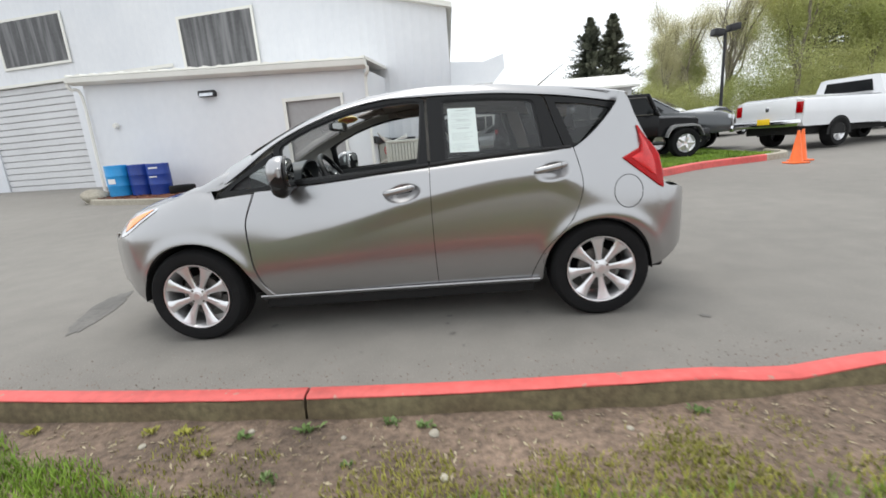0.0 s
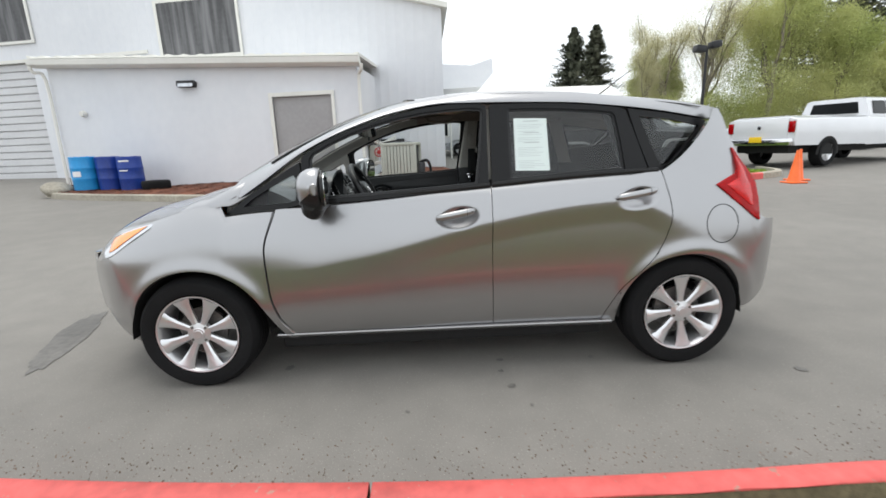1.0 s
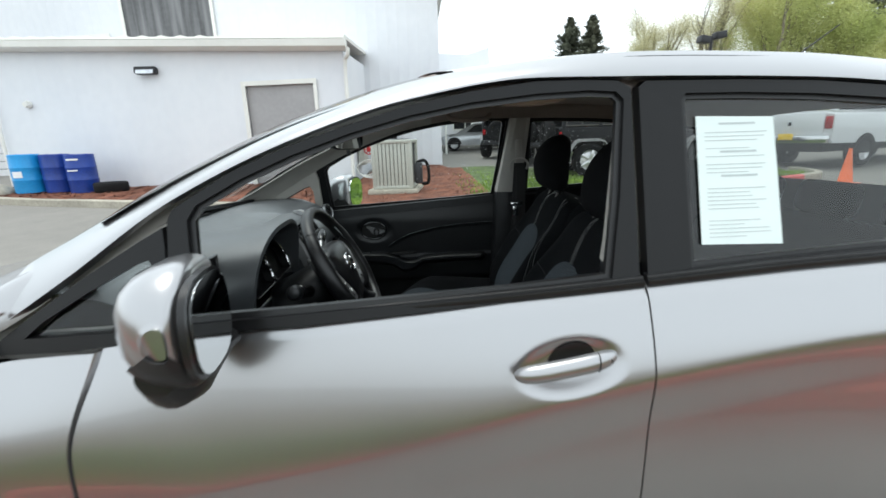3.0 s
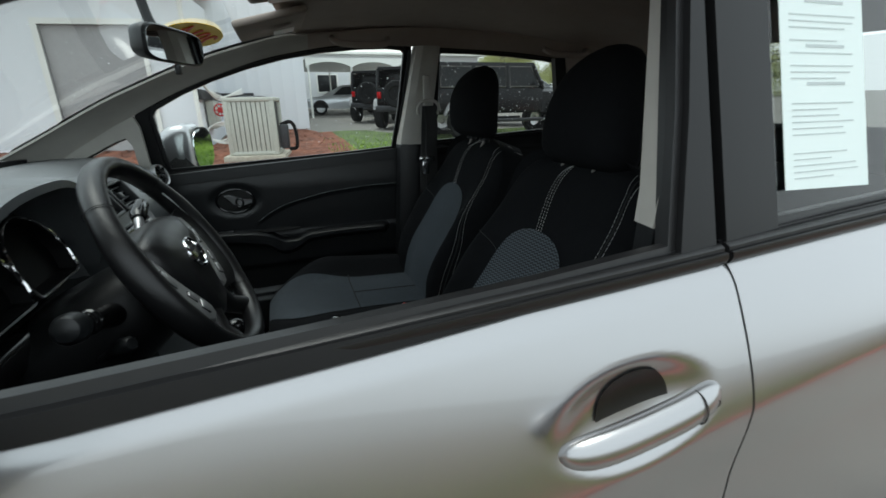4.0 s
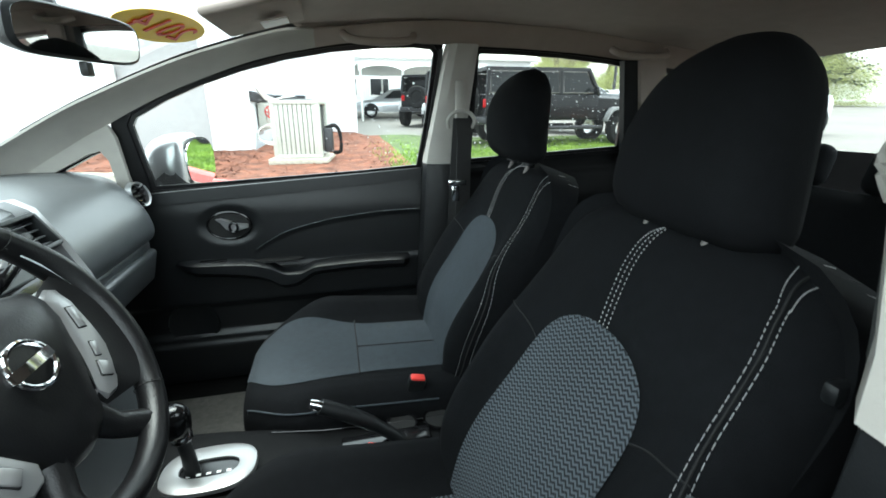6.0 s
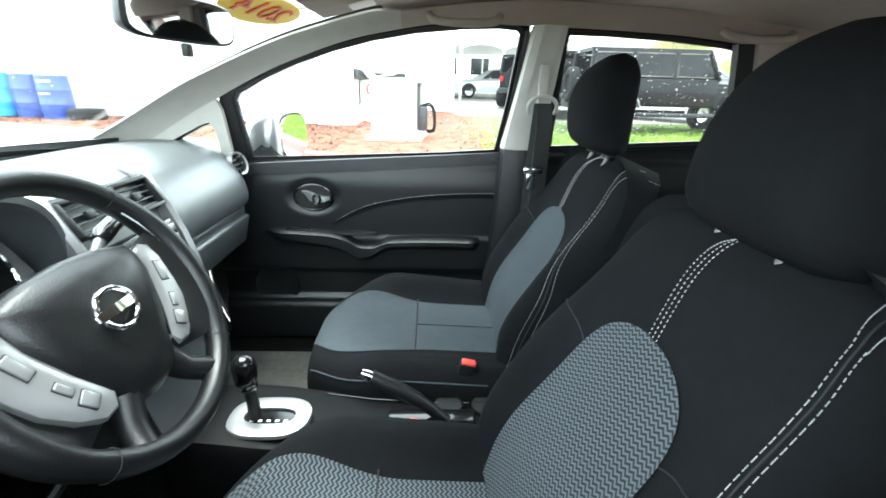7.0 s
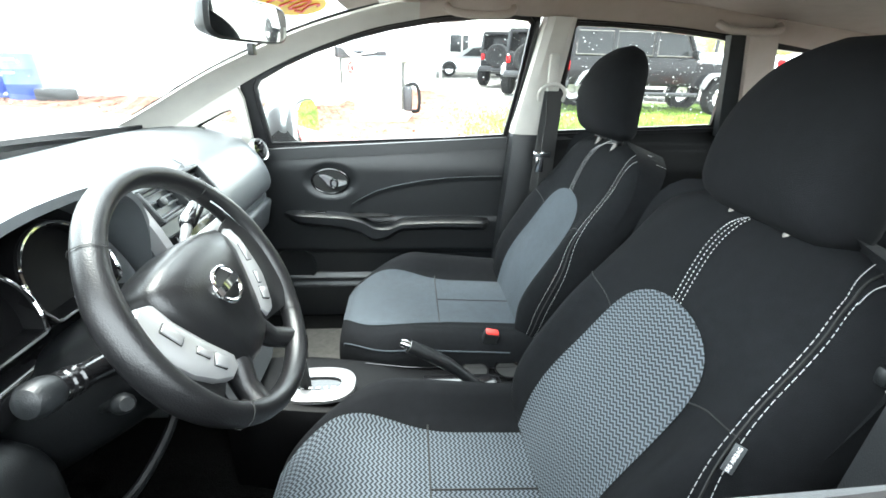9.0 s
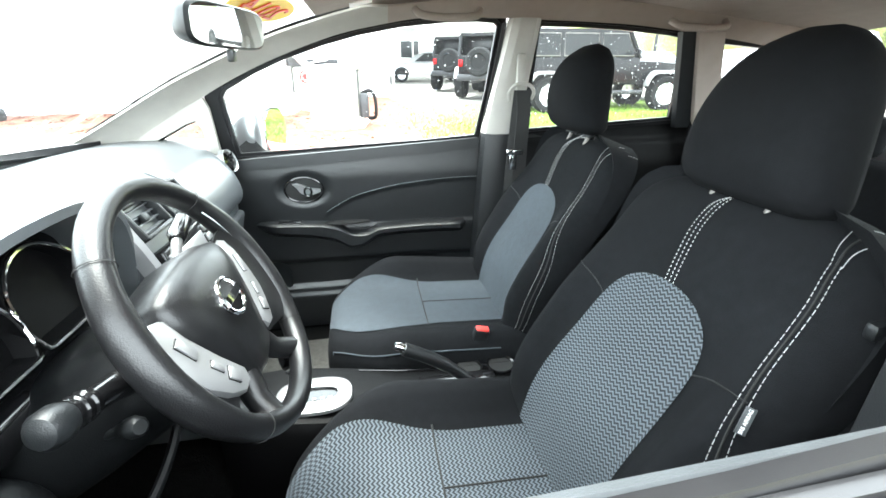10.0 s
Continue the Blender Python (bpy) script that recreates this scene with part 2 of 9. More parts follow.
IN_BLACK = surf("black_interior_plastic", (0.009, 0.01, 0.0108), 0.36, spec=0.42, vary=0.12, scale=10, bump=0.35, bscale=700, bdist=0.0012)
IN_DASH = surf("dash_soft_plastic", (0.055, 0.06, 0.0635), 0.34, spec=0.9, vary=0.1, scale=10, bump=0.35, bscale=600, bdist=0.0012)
# copies of the black interior plastic with low cabin shade put into their colour
IN_LOW = surf("shaded_lower_plastic", (0.002, 0.002, 0.0023), 0.5, spec=0.12, vary=0.12, scale=10, bump=0.35, bscale=700, bdist=0.0012)
IN_KNEE = surf("shaded_knee_plastic", (0.0045, 0.005, 0.0055), 0.42, spec=0.24, vary=0.12, scale=10, bump=0.35, bscale=700, bdist=0.0012)
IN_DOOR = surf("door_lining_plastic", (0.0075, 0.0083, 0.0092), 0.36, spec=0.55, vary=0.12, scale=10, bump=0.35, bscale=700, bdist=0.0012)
IN_GLOSS = surf("gloss_black_plastic", (0.006, 0.006, 0.0065), 0.12, vary=0.1)
IN_LEATHER = surf("wheel_leather", (0.0055, 0.0055, 0.006), 0.34, spec=0.42, vary=0.1, scale=14, bump=0.4, bscale=500, bdist=0.001)
IN_SILVER = surf("silver_interior_trim", (0.37, 0.372, 0.375), 0.34, 0.7, vary=0.04)
HEADLINER = surf("headliner_cloth", (0.31, 0.262, 0.232), 0.95, vary=0.06, scale=6, bump=0.3, bscale=800)
PILLARTRIM = surf("grey_pillar_trim", (0.36, 0.345, 0.315), 0.7, vary=0.05, scale=6, bump=0.2, bscale=700)
CLOTH = surf("black_seat_cloth", (0.0062, 0.0066, 0.0075), 0.95, spec=0.1, vary=0.2, scale=16, bump=0.6, bscale=900, bdist=0.001)
CLOTH_G = surf("blue_grey_seat_cloth", (0.034, 0.042, 0.05), 0.95, vary=0.15, scale=14, bump=0.6, bscale=800)
CLOTH_W = fabric_wave("zigzag_seat_cloth", (0.0085, 0.011, 0.0145), (0.082, 0.096, 0.11), 250.0)
THREAD = surf("white_thread", (0.42, 0.42, 0.41), 0.8, vary=0.1)
CARPET = surf("black_carpet", (0.004, 0.004, 0.0039), 1.0, spec=0.1, vary=0.4, scale=20, bump=1.0, bscale=300, bdist=0.004)
MATGREY = surf("grey_floor_mat", (0.06, 0.058, 0.052), 0.95, vary=0.3, scale=20, bump=1.0, bscale=300, bdist=0.004)
WEBBING = surf("grey_belt_webbing", (0.5, 0.48, 0.43), 0.8, vary=0.06, scale=20, bump=0.4, bscale=600)
WEBBING_B = surf("black_belt_webbing", (0.025, 0.025, 0.025), 0.8, vary=0.1, scale=20, bump=0.4, bscale=600)
REDPLASTIC = surf("red_button_plastic", (0.75, 0.06, 0.05), 0.4, vary=0.05)
PAPER = surf("notice_paper", (0.72, 0.8, 0.78), 0.8, vary=0.03, scale=4)
INK = surf("grey_ink", (0.48, 0.53, 0.53), 0.8, vary=0.1)
YELLOW = surf("yellow_sticker", (0.95, 0.62, 0.02), 0.5, vary=0.05)
REDINK = surf("red_print", (0.75, 0.08, 0.02), 0.5, vary=0.05)
AMBER_GLOW = surf("visor_lamp_lens", (0.8, 0.8, 0.78), 0.4, vary=0.03)

# ---- builders ----
def thing(name, at, label, category, group="", kind=""):
    ob = new(name)
    ob.empty_display_size = 0.1
    ob.location = at
    return tagged(ob, label, category, group, kind)


def part(name, bm, material, parent=None, label="", smooth=38):
    """One mesh object from a bmesh in world places, under a thing or a part."""
    me = bpy.data.meshes.new(name)
    bmesh.ops.recalc_face_normals(bm, faces=bm.faces)
    bm.to_mesh(me)
    bm.free()
    for f in me.polygons:
        f.use_smooth = smooth > 0
    if smooth > 0:
        me.set_sharp_from_angle(angle=radians(smooth))
    me.materials.append(material)
    ob = new(name, me)
    if parent is not None:
        ob.parent = parent
        if parent.parent is None and parent.type == "EMPTY":
            ob.matrix_parent_inverse = Matrix.Translation(-parent.location)
    if label:
        ob["label"] = label
    return ob


def solo(name, bm, material, label, category, group="", kind="", smooth=38):
    return tagged(part(name, bm, material, None, "", smooth), label, category, group, kind)


def B():
    return bmesh.new()


def box(bm, c, s, bevel=0.0, m=None, seg=2):
    """A box with centre c and sizes s, its edges rounded; m turns it about its centre."""
    made = bmesh.ops.create_cube(bm, size=1.0)["verts"]
    bmesh.ops.scale(bm, vec=s, verts=made)
    if bevel > 0:
        edges = list({e for v in made for e in v.link_edges})
        made = list({v for f in bmesh.ops.bevel(bm, geom=edges, offset=bevel, segments=seg, affect="EDGES", profile=0.5)["faces"] for v in f.verts} | {v for v in made if v.is_valid})
    if m is not None:
        bmesh.ops.transform(bm, matrix=m, verts=made)
    bmesh.ops.translate(bm, vec=c, verts=made)
    return bm


def rot(rx=0, ry=0, rz=0):
    return Euler([radians(a) for a in (rx, ry, rz)]).to_matrix().to_4x4()


def loft(bm, rings, closed=True, caps=True):
    """Skin a list of rings of equal count."""
    vs = [[bm.verts.new(p) for p in r] for r in rings]
    n = len(vs[0])
    for a, b in zip(vs, vs[1:]):
        for i in range(n if closed else n - 1):
            j = (i + 1) % n
            bm.faces.new((a[i], a[j], b[j], b[i]))
    if caps and closed:
        bm.faces.new(vs[0][::-1])
        bm.faces.new(vs[-1])
    return vs


def sheet(bm, f, nu, nv, th=0.0, uvs=False):
    """A surface f(u, v) over the unit square; th thickens it along its normals."""
    vs = [[bm.verts.new(f(i / nu, j / nv)) for i in range(nu + 1)] for j in range(nv + 1)]
    faces = []
    for j in range(nv):
        for i in range(nu):
            q = [vs[j][i], vs[j][i + 1], vs[j + 1][i + 1], vs[j + 1][i]]
            try:
                faces.append(bm.faces.new(q))
            except ValueError:
                pass
    if th:
        bm.normal_update()
        bmesh.ops.solidify(bm, geom=faces, thickness=th)
    return vs


def tube(bm, pts, r, seg=8, caps=True, flat=None):
    """A rod along points; r a number or a list; flat squeezes it along one axis."""
    pts = [Vector(p) for p in pts]
    rr = r if isinstance(r, (list, tuple)) else [r] * len(pts)
    rings = []
    up = Vector((0.13, 0.21, 0.97))
    for i, p in enumerate(pts):
        d = (pts[min(i + 1, len(pts) - 1)] - pts[max(i - 1, 0)]).normalized()
        a = d.cross(up)
        if a.length < 1e-3:
            a = d.cross(Vector((1, 0, 0)))
        a.normalize()
        b = d.cross(a)
        rings.append([p + (a * math.cos(t) + b * math.sin(t)) * rr[i] for t in (2 * math.pi * k / seg for k in range(seg))])
    loft(bm, rings, True, caps)
    return bm


def ribbon(bm, pts, width, th=0.003):
    """A flat strap along points, width given as a vector."""
    w = Vector(width) * 0.5
    pts = [Vector(p) for p in pts]
    rings = []
    for i, p in enumerate(pts):
        d = (pts[min(i + 1, len(pts) - 1)] - pts[max(i - 1, 0)]).normalized()
        n = d.cross(w).normalized() * th * 0.5
        rings.append([p - w - n, p + w - n, p + w + n, p - w + n])
    loft(bm, rings)
    return bm


def lathe(bm, prof, c, axis, seg=32):
    """Turn a profile of (radius, along) about an axis through c."""
    ax = Vector(axis).normalized()
    q = Vector((0, 0, 1)).rotation_difference(ax).to_matrix()
    rings = []
    for k in range(seg):
        t = 2 * math.pi * k / seg
        rings.append([Vector(c) + q @ Vector((r * math.cos(t), r * math.sin(t), h)) for r, h in prof])
    vs = [[bm.verts.new(p) for p in ring] for ring in rings]
    n = len(prof)
    for k in range(seg):
        a, b = vs[k], vs[(k + 1) % seg]
        for i in range(n - 1):
            bm.faces.new((a[i], b[i], b[i + 1], a[i + 1]))
    bmesh.ops.remove_doubles(bm, verts=[v for ring in vs for v in ring], dist=1e-5)
    return bm


def prism(bm, poly, f, d, bevel=0.0):
    """A plate: the flat outline poly of (a, b), placed by f(a, b, h), from h = 0 to d."""
    lo, hi = [bm.verts.new(f(a, b, 0.0)) for a, b in poly], [bm.verts.new(f(a, b, d)) for a, b in poly]
    n = len(poly)
    top = bm.faces.new(hi)
    bm.faces.new(lo[::-1])
    for i in range(n):
        bm.faces.new((lo[i], lo[(i + 1) % n], hi[(i + 1) % n], hi[i]))
    if bevel:
        bmesh.ops.bevel(bm, geom=list(top.edges), offset=bevel, segments=2, affect="EDGES", profile=0.5)
    return bm


def hermite(tab):
    """A smooth curve through a table of (x, value)."""
    xs, ys = [p[0] for p in tab], [p[1] for p in tab]
    n = len(xs)
    sl = [(ys[i + 1] - ys[i]) / (xs[i + 1] - xs[i]) for i in range(n - 1)]
    m = [sl[0]] + [0.0 if sl[i - 1] * sl[i] <= 0 else 2 * sl[i - 1] * sl[i] / (sl[i - 1] + sl[i]) for i in range(1, n - 1)] + [sl[-1]]

    def f(x):
        if x <= xs[0]:
            return ys[0]
        if x >= xs[-1]:
            return ys[-1]
        i = max(k for k in range(n - 1) if xs[k] <= x)
        h = xs[i + 1] - xs[i]
        t = (x - xs[i]) / h
        return ((1 + 2 * t) * (1 - t) ** 2 * ys[i] + t * (1 - t) ** 2 * h * m[i] + t * t * (3 - 2 * t) * ys[i + 1] + t * t * (t - 1) * h * m[i + 1])
    return f


def smooth_path(pts, n=8):
    """Points of a smooth line through pts."""
    pts = [Vector(p) for p in pts]
    out = []
    for i in range(len(pts) - 1):
        p0, p1, p2, p3 = pts[max(i - 1, 0)], pts[i], pts[i + 1], pts[min(i + 2, len(pts) - 1)]
        for k in range(n):
            t = k / n
            out.append(0.5 * (2 * p1 + (p2 - p0) * t + (2 * p0 - 5 * p1 + 4 * p2 - p3) * t * t + (3 * p1 - p0 - 3 * p2 + p3) * t ** 3))
    return out + [pts[-1]]


def clamp(a, lo=0.0, hi=1.0):
    return max(lo, min(hi, a))


def ease(a):
    a = clamp(a)
    return a * a * (3 - 2 * a)


def ground_z(x, y):
    """The lot is level under the car and climbs gently towards the buildings."""
    return 0.027 * max(0.0, y - 1.2) if y < 70 else 0.027 * 68.8

# ---- the lot ----
def kerb_y(x):
    return -0.945 + 0.025 * (x - 0.9) ** 2 if abs(x - 0.9) < 5 else -0.945 + 0.625 + 0.25 * (abs(x - 0.9) - 5)


xs = [-400, -150, -60, -30, -16, -8, -4, -2, 0, 2, 4, 8, 16, 30, 60, 150, 400]
ys = [-400, -100, -30, -8, -2, 1.2, 2, 4, 8, 16, 30, 50, 70, 120, 400]
bm = B()
gv = [[bm.verts.new((x, y, ground_z(x, y))) for x in xs] for y in ys]
for j in range(len(ys) - 1):
    for i in range(len(xs) - 1):
        bm.faces.new((gv[j][i], gv[j][i + 1], gv[j + 1][i + 1], gv[j + 1][i]))
solo("ground", bm, ASPHALT, "worn grey asphalt of the dealer's lot", "ground", kind="structure")

# kerb in the foreground, in cast lengths, red on top, mossy behind
random.seed(5)
kerb = thing("kerb_near", (0.0, -0.98, 0.0), "red-painted concrete kerb with a chipped, mossy back", "kerb", kind="structure")
joints = [-9.0, -5.9, -2.95, -0.29, 2.45, 5.3, 8.2, 11.0]
for a, b in zip(joints, joints[1:]):
    bm, bp = B(), B()
    n = 16
    lo, hi = [], []
    for k in range(n + 1):
        x = a + 0.006 + (b - a - 0.012) * k / n
        y = kerb_y(x)
        chip = 0.03 * max(0.0, 1 - abs(x - 1.72) / 0.34) if abs(x - 1.72) < 0.34 else 0.0
        j = random.uniform(-0.004, 0.004)
        lo.append([(x, y, -0.1), (x, y - 0.012, 0.138 - chip), (x, y - 0.09, 0.134 - chip * 1.3 + j), (x, y - 0.1 + j, 0.1 - chip), (x, y - 0.115, -0.1)])
        hi.append([(x, y + 0.003, 0.02), (x, y - 0.006, 0.145 - chip * 1.1), (x, y - 0.02, 0.152 - chip), (x, y - 0.078 + j, 0.15 - chip * 1.2), (x, y - 0.092 + j, 0.142 - chip * 1.4), (x, y - 0.092, 0.137 - chip * 1.5), (x, y - 0.02, 0.137 - chip * 1.2)])
    loft(bm, lo)
    loft(bp, hi)
    body = part("kerb_stone", bm, CONCRETE, kerb)
    part("paint_coat", bp, REDKERB, body, "flaking red paint")

# grit washed against the kerb
random.seed(14)
verts, faces = [], []
for _ in range(5200):
    x = random.uniform(-4.5, 5.5)
    y = kerb_y(x) + 0.01 + abs(random.gauss(0, 0.22))
    r = random.uniform(0.0015, 0.006)
    z = ground_z(x, y)
    a = random.uniform(0, 6.28)
    i = len(verts)
    verts += [(x + r * math.cos(a + k * 1.571) * random.uniform(0.7, 1.2), y + r * math.sin(a + k * 1.571), z - 0.0005) for k in range(4)] + [(x, y, z + r * 0.8)]
    faces += [(i, i + 1, i + 4), (i + 1, i + 2, i + 4), (i + 2, i + 3, i + 4), (i + 3, i, i + 4)]
me = bpy.data.meshes.new("grit")
me.from_pydata(verts, [], faces)
me.materials.append(DIRT)
tagged(new("grit", me), "fine brown grit lying along the kerb", "grit", kind="stuff")

# planting strip behind the kerb
bm = B()


def strip(u, v):
    x = -14 + 28 * u
    y = kerb_y(x) - 0.1 - 7.0 * v ** 1.6
    return Vector((x, y, 0.045 + 0.1 * ease((kerb_y(x) - y) / 1.6) + 0.012 * noise.noise(Vector((x * 5, y * 5, 0))) + 0.02 * noise.noise(Vector((x * 1.7, y * 1.7, 3)))))


sheet(bm, strip, 220, 60)
solo("planting_strip", bm, DIRT, "bare trodden dirt strip with patchy grass", "dirt", kind="structure")


def strip_z(x, y):
    return 0.045 + 0.1 * ease((kerb_y(x) - y) / 1.6) + 0.012 * noise.noise(Vector((x * 5, y * 5, 0))) + 0.02 * noise.noise(Vector((x * 1.7, y * 1.7, 3)))


def blades(name, material, label, count, where, h0, h1, w, seed):
    random.seed(seed)
    verts, faces = [], []
    tries = 0
    while len(faces) < count * 2 and tries < count * 30:
        tries += 1
        core = random.random() < 0.72
        x, y = (random.uniform(-2.6, 3.2), random.uniform(-2.7, -1.0)) if core else (random.gauss(0.3, 3.6), -1.0 - abs(random.gauss(0, 2.0)))
        ragged = 0.5 + noise.noise(Vector((x * 1.3, y * 1.3, 5)))
        rim_fade = min(x + 2.6, 3.2 - x, y + 2.75) + 0.5 * (ragged - 0.5)
        if (core and rim_fade < random.uniform(0, 0.35)) or y > kerb_y(x) - 0.13 or abs(x) > 12 or y < -6.5:
            continue
        if random.random() > where(x, y):
            continue
        z = strip_z(x, y) - 0.004
        h, a, t = random.uniform(h0, h1), random.uniform(0, 6.283), random.uniform(0.1, 0.9)
        dx, dy, lx, ly = math.cos(a) * w, math.sin(a) * w, -math.sin(a) * h * t, math.cos(a) * h * t
        i = len(verts)
        verts += [(x - dx, y - dy, z), (x + dx, y + dy, z), (x + lx * 0.45 + dx * 0.7, y + ly * 0.45 + dy * 0.7, z + h * 0.6),
                  (x + lx * 0.45 - dx * 0.7, y + ly * 0.45 - dy * 0.7, z + h * 0.6), (x + lx, y + ly, z + h)]
        faces += [(i, i + 1, i + 2, i + 3), (i + 3, i + 2, i + 4)]
    me = bpy.data.meshes.new(name)
    me.from_pydata(verts, [], faces)
    me.materials.append(material)
    return tagged(new(name, me), label, "grass", kind="stuff")


def green(x, y):
    n = noise.noise(Vector((x * 2.3, y * 2.3, 7)))
    corner = clamp(((-1.0 - y) - 0.41 * (x + 1.66) + 0.06 * n) / 0.1) * clamp((-0.4 - x) / 0.3)
    return clamp(corner + clamp((-1.45 - y) * 2.2) * clamp(0.45 + n * 1.5))


def mossy(x, y):
    n = noise.noise(Vector((x * 3.1, y * 3.1, 11)))
    return clamp((-1.24 - y) * 2.6 + n * 1.5) * clamp((x + 1.2) * 1.5)


blades("grass", GRASS, "fresh green lawn grass at the strip's edge", 60000, green, 0.018, 0.055, 0.0026, 3)
blades("moss", MOSS, "yellowish moss and thin grass on dirt", 80000, mossy, 0.008, 0.03, 0.003, 4)
blades("thin_grass", MOSS, "sparse short grass sprouting in dirt", 2500, lambda x, y: 0.5, 0.008, 0.03, 0.0014, 8)

random.seed(17)
verts, faces = [], []
for _ in range(1400):
    x = random.uniform(-2.6, 3.4)
    y = kerb_y(x) - 0.15 - abs(random.gauss(0, 0.45))
    c, a, l = Vector((x, y, strip_z(x, y) + 0.004)), random.uniform(0, 6.28), random.uniform(0.004, 0.022)
    d, n = Vector((math.cos(a), math.sin(a), random.uniform(-0.1, 0.35))) * l, Vector((-math.sin(a), math.cos(a), 0)) * random.uniform(0.0015, 0.006)
    i = len(verts)
    verts += [c - d, c + n, c + d, c - n + Vector((0, 0, 0.003))]
    faces.append((i, i + 1, i + 2, i + 3))
me = bpy.data.meshes.new("litter")
me.from_pydata(verts, [], faces)
me.materials.append(STRAW)
tagged(new("litter", me), "dry leaf and twig litter on the dirt", "litter", kind="stuff")
random.seed(12)
for k, (wx, wy, ws) in enumerate([(-0.78, -1.06, 0.06), (-0.52, -1.12, 0.05), (-0.26, -1.09, 0.07), (-0.95, -1.05, 0.05), (0.08, -1.08, 0.05), (0.22, -1.12, 0.05),
                                  (-0.62, -1.22, 0.05), (0.75, -1.1, 0.04), (1.3, -1.12, 0.05), (-1.5, -1.0, 0.05), (-0.3, -1.4, 0.06), (-0.05, -1.32, 0.04)]):
    bm = B()
    for _ in range(26):
        a, l, t = random.uniform(0, 6.28), random.uniform(0.4, 1.0) * ws, random.uniform(0.2, 0.9)
        base = Vector((wx + random.uniform(-0.5, 0.5) * ws, wy + random.uniform(-0.3, 0.3) * ws, strip_z(wx, wy)))
        d, s = Vector((math.cos(a) * t, math.sin(a) * t, 1 - t * 0.6)) * l, Vector((-math.sin(a), math.cos(a), 0)) * l * 0.16
        mid = base + d * 0.6
        q = [bm.verts.new(p) for p in (base, mid + s, base + d - Vector((0, 0, l * 0.15)), mid - s)]
        bm.faces.new(q)
    solo("weed", bm, WEED if k % 3 else MOSS, "small leafy weed at the kerb's foot", "weed", "weeds along the kerb")
for k, (px, py, ps) in enumerate([(0.26, -1.17, 0.022), (-0.92, -1.14, 0.016), (0.3, -1.42, 0.016), (1.0, -1.2, 0.013), (-0.5, -1.08, 0.014), (-0.1, -1.16, 0.011)]):
    bm = B()
    bmesh.ops.create_icosphere(bm, subdivisions=2, radius=ps)
    for v in bm.verts:
        v.co *= 1 + 0.3 * noise.noise(v.co * 60 + Vector((k, 0, 0)))
        v.co.z *= 0.6
    bmesh.ops.translate(bm, vec=(px, py, strip_z(px, py) + ps * 0.25), verts=bm.verts)
    solo("stone", bm, KERBGREY, "small pale stone lying on dirt", "stone", "stones on the strip")


def flat_patch(name, c, rx, ry, turn, material, label, seed, wob=0.35):
    bm = B()
    vs = []
    for k in range(64):
        a = 2 * math.pi * k / 64
        r = 1 + wob * noise.noise(Vector((math.cos(a) * 1.4 + seed, math.sin(a) * 1.4, seed))) + 0.5 * wob * noise.noise(Vector((math.cos(a) * 4 + seed, math.sin(a) * 4, seed)))
        p = Matrix.Rotation(radians(turn), 2) @ Vector((rx * r * math.copysign(abs(math.cos(a)) ** 0.8, math.cos(a)), ry * r * math.copysign(abs(math.sin(a)) ** 0.8, math.sin(a))))
        vs.append(bm.verts.new((c[0] + p.x, c[1] + p.y, ground_z(c[0] + p.x, c[1] + p.y) + 0.004)))
    bm.faces.new(vs)
    return solo(name, bm, material, label, "stain", kind="structure")


flat_patch("stain_long", (-2.62, 0.84), 0.5, 0.1, 107, STAIN, "dark damp streak on the asphalt", 1, 0.4)
for k, (sx, sy, sr) in enumerate([(0.32, 0.17, 0.022), (0.305, 0.04, 0.018), (0.335, -0.12, 0.022), (-0.9, 0.2, 0.03), (0.85, 0.15, 0.02), (0.4, -0.3, 0.012), (-0.2, -0.3, 0.012), (1.9, -0.1, 0.03)]):
    flat_patch("oil_spot", (sx, sy), sr, sr * 0.7, 20 * k, STAIN, "small dark oil spot on the asphalt", k + 3)

# ---- the white building ----
WALL_S = -0.2


def main_y(x):
    return 14.1 + WALL_S * (x - 0.65)


def shed_y(x):
    return 10.05 - 0.17 * (x + 1.6)


def rib_wall(bm, x0, x1, yf, z0, z1, pitch=0.3, depth=0.025, th=0.15):
    """Upright ribbed sheet between x0 and x1, heights as functions of x."""
    pts, x = [], x0
    while x < x1 - 1e-6:
        for f, d in ((0.0, 0.0), (0.78, 0.0), (0.82, -depth), (0.96, -depth)):
            xx = x + f * pitch
            if xx < x1:
                pts.append((xx, d))
        x += pitch
    pts.append((x1, 0.0))
    rings = [[(px, yf(px) + d, z0(px)), (px, yf(px) + d, z1(px)), (px, yf(px) + th, z1(px)), (px, yf(px) + th, z0(px))] for px, d in pts]
    loft(bm, rings)


building = thing("main_building", (-12, main_y(-12), 0.4), "large white metal-sided workshop with grey panels", "building")
def gz_main(x):
    return ground_z(x, main_y(x)) - 0.1


def wall_top(x):
    return 5.7 + 0.28 * (0.65 - x) if x > -16 else 10.36 - 0.28 * (-16 - x)


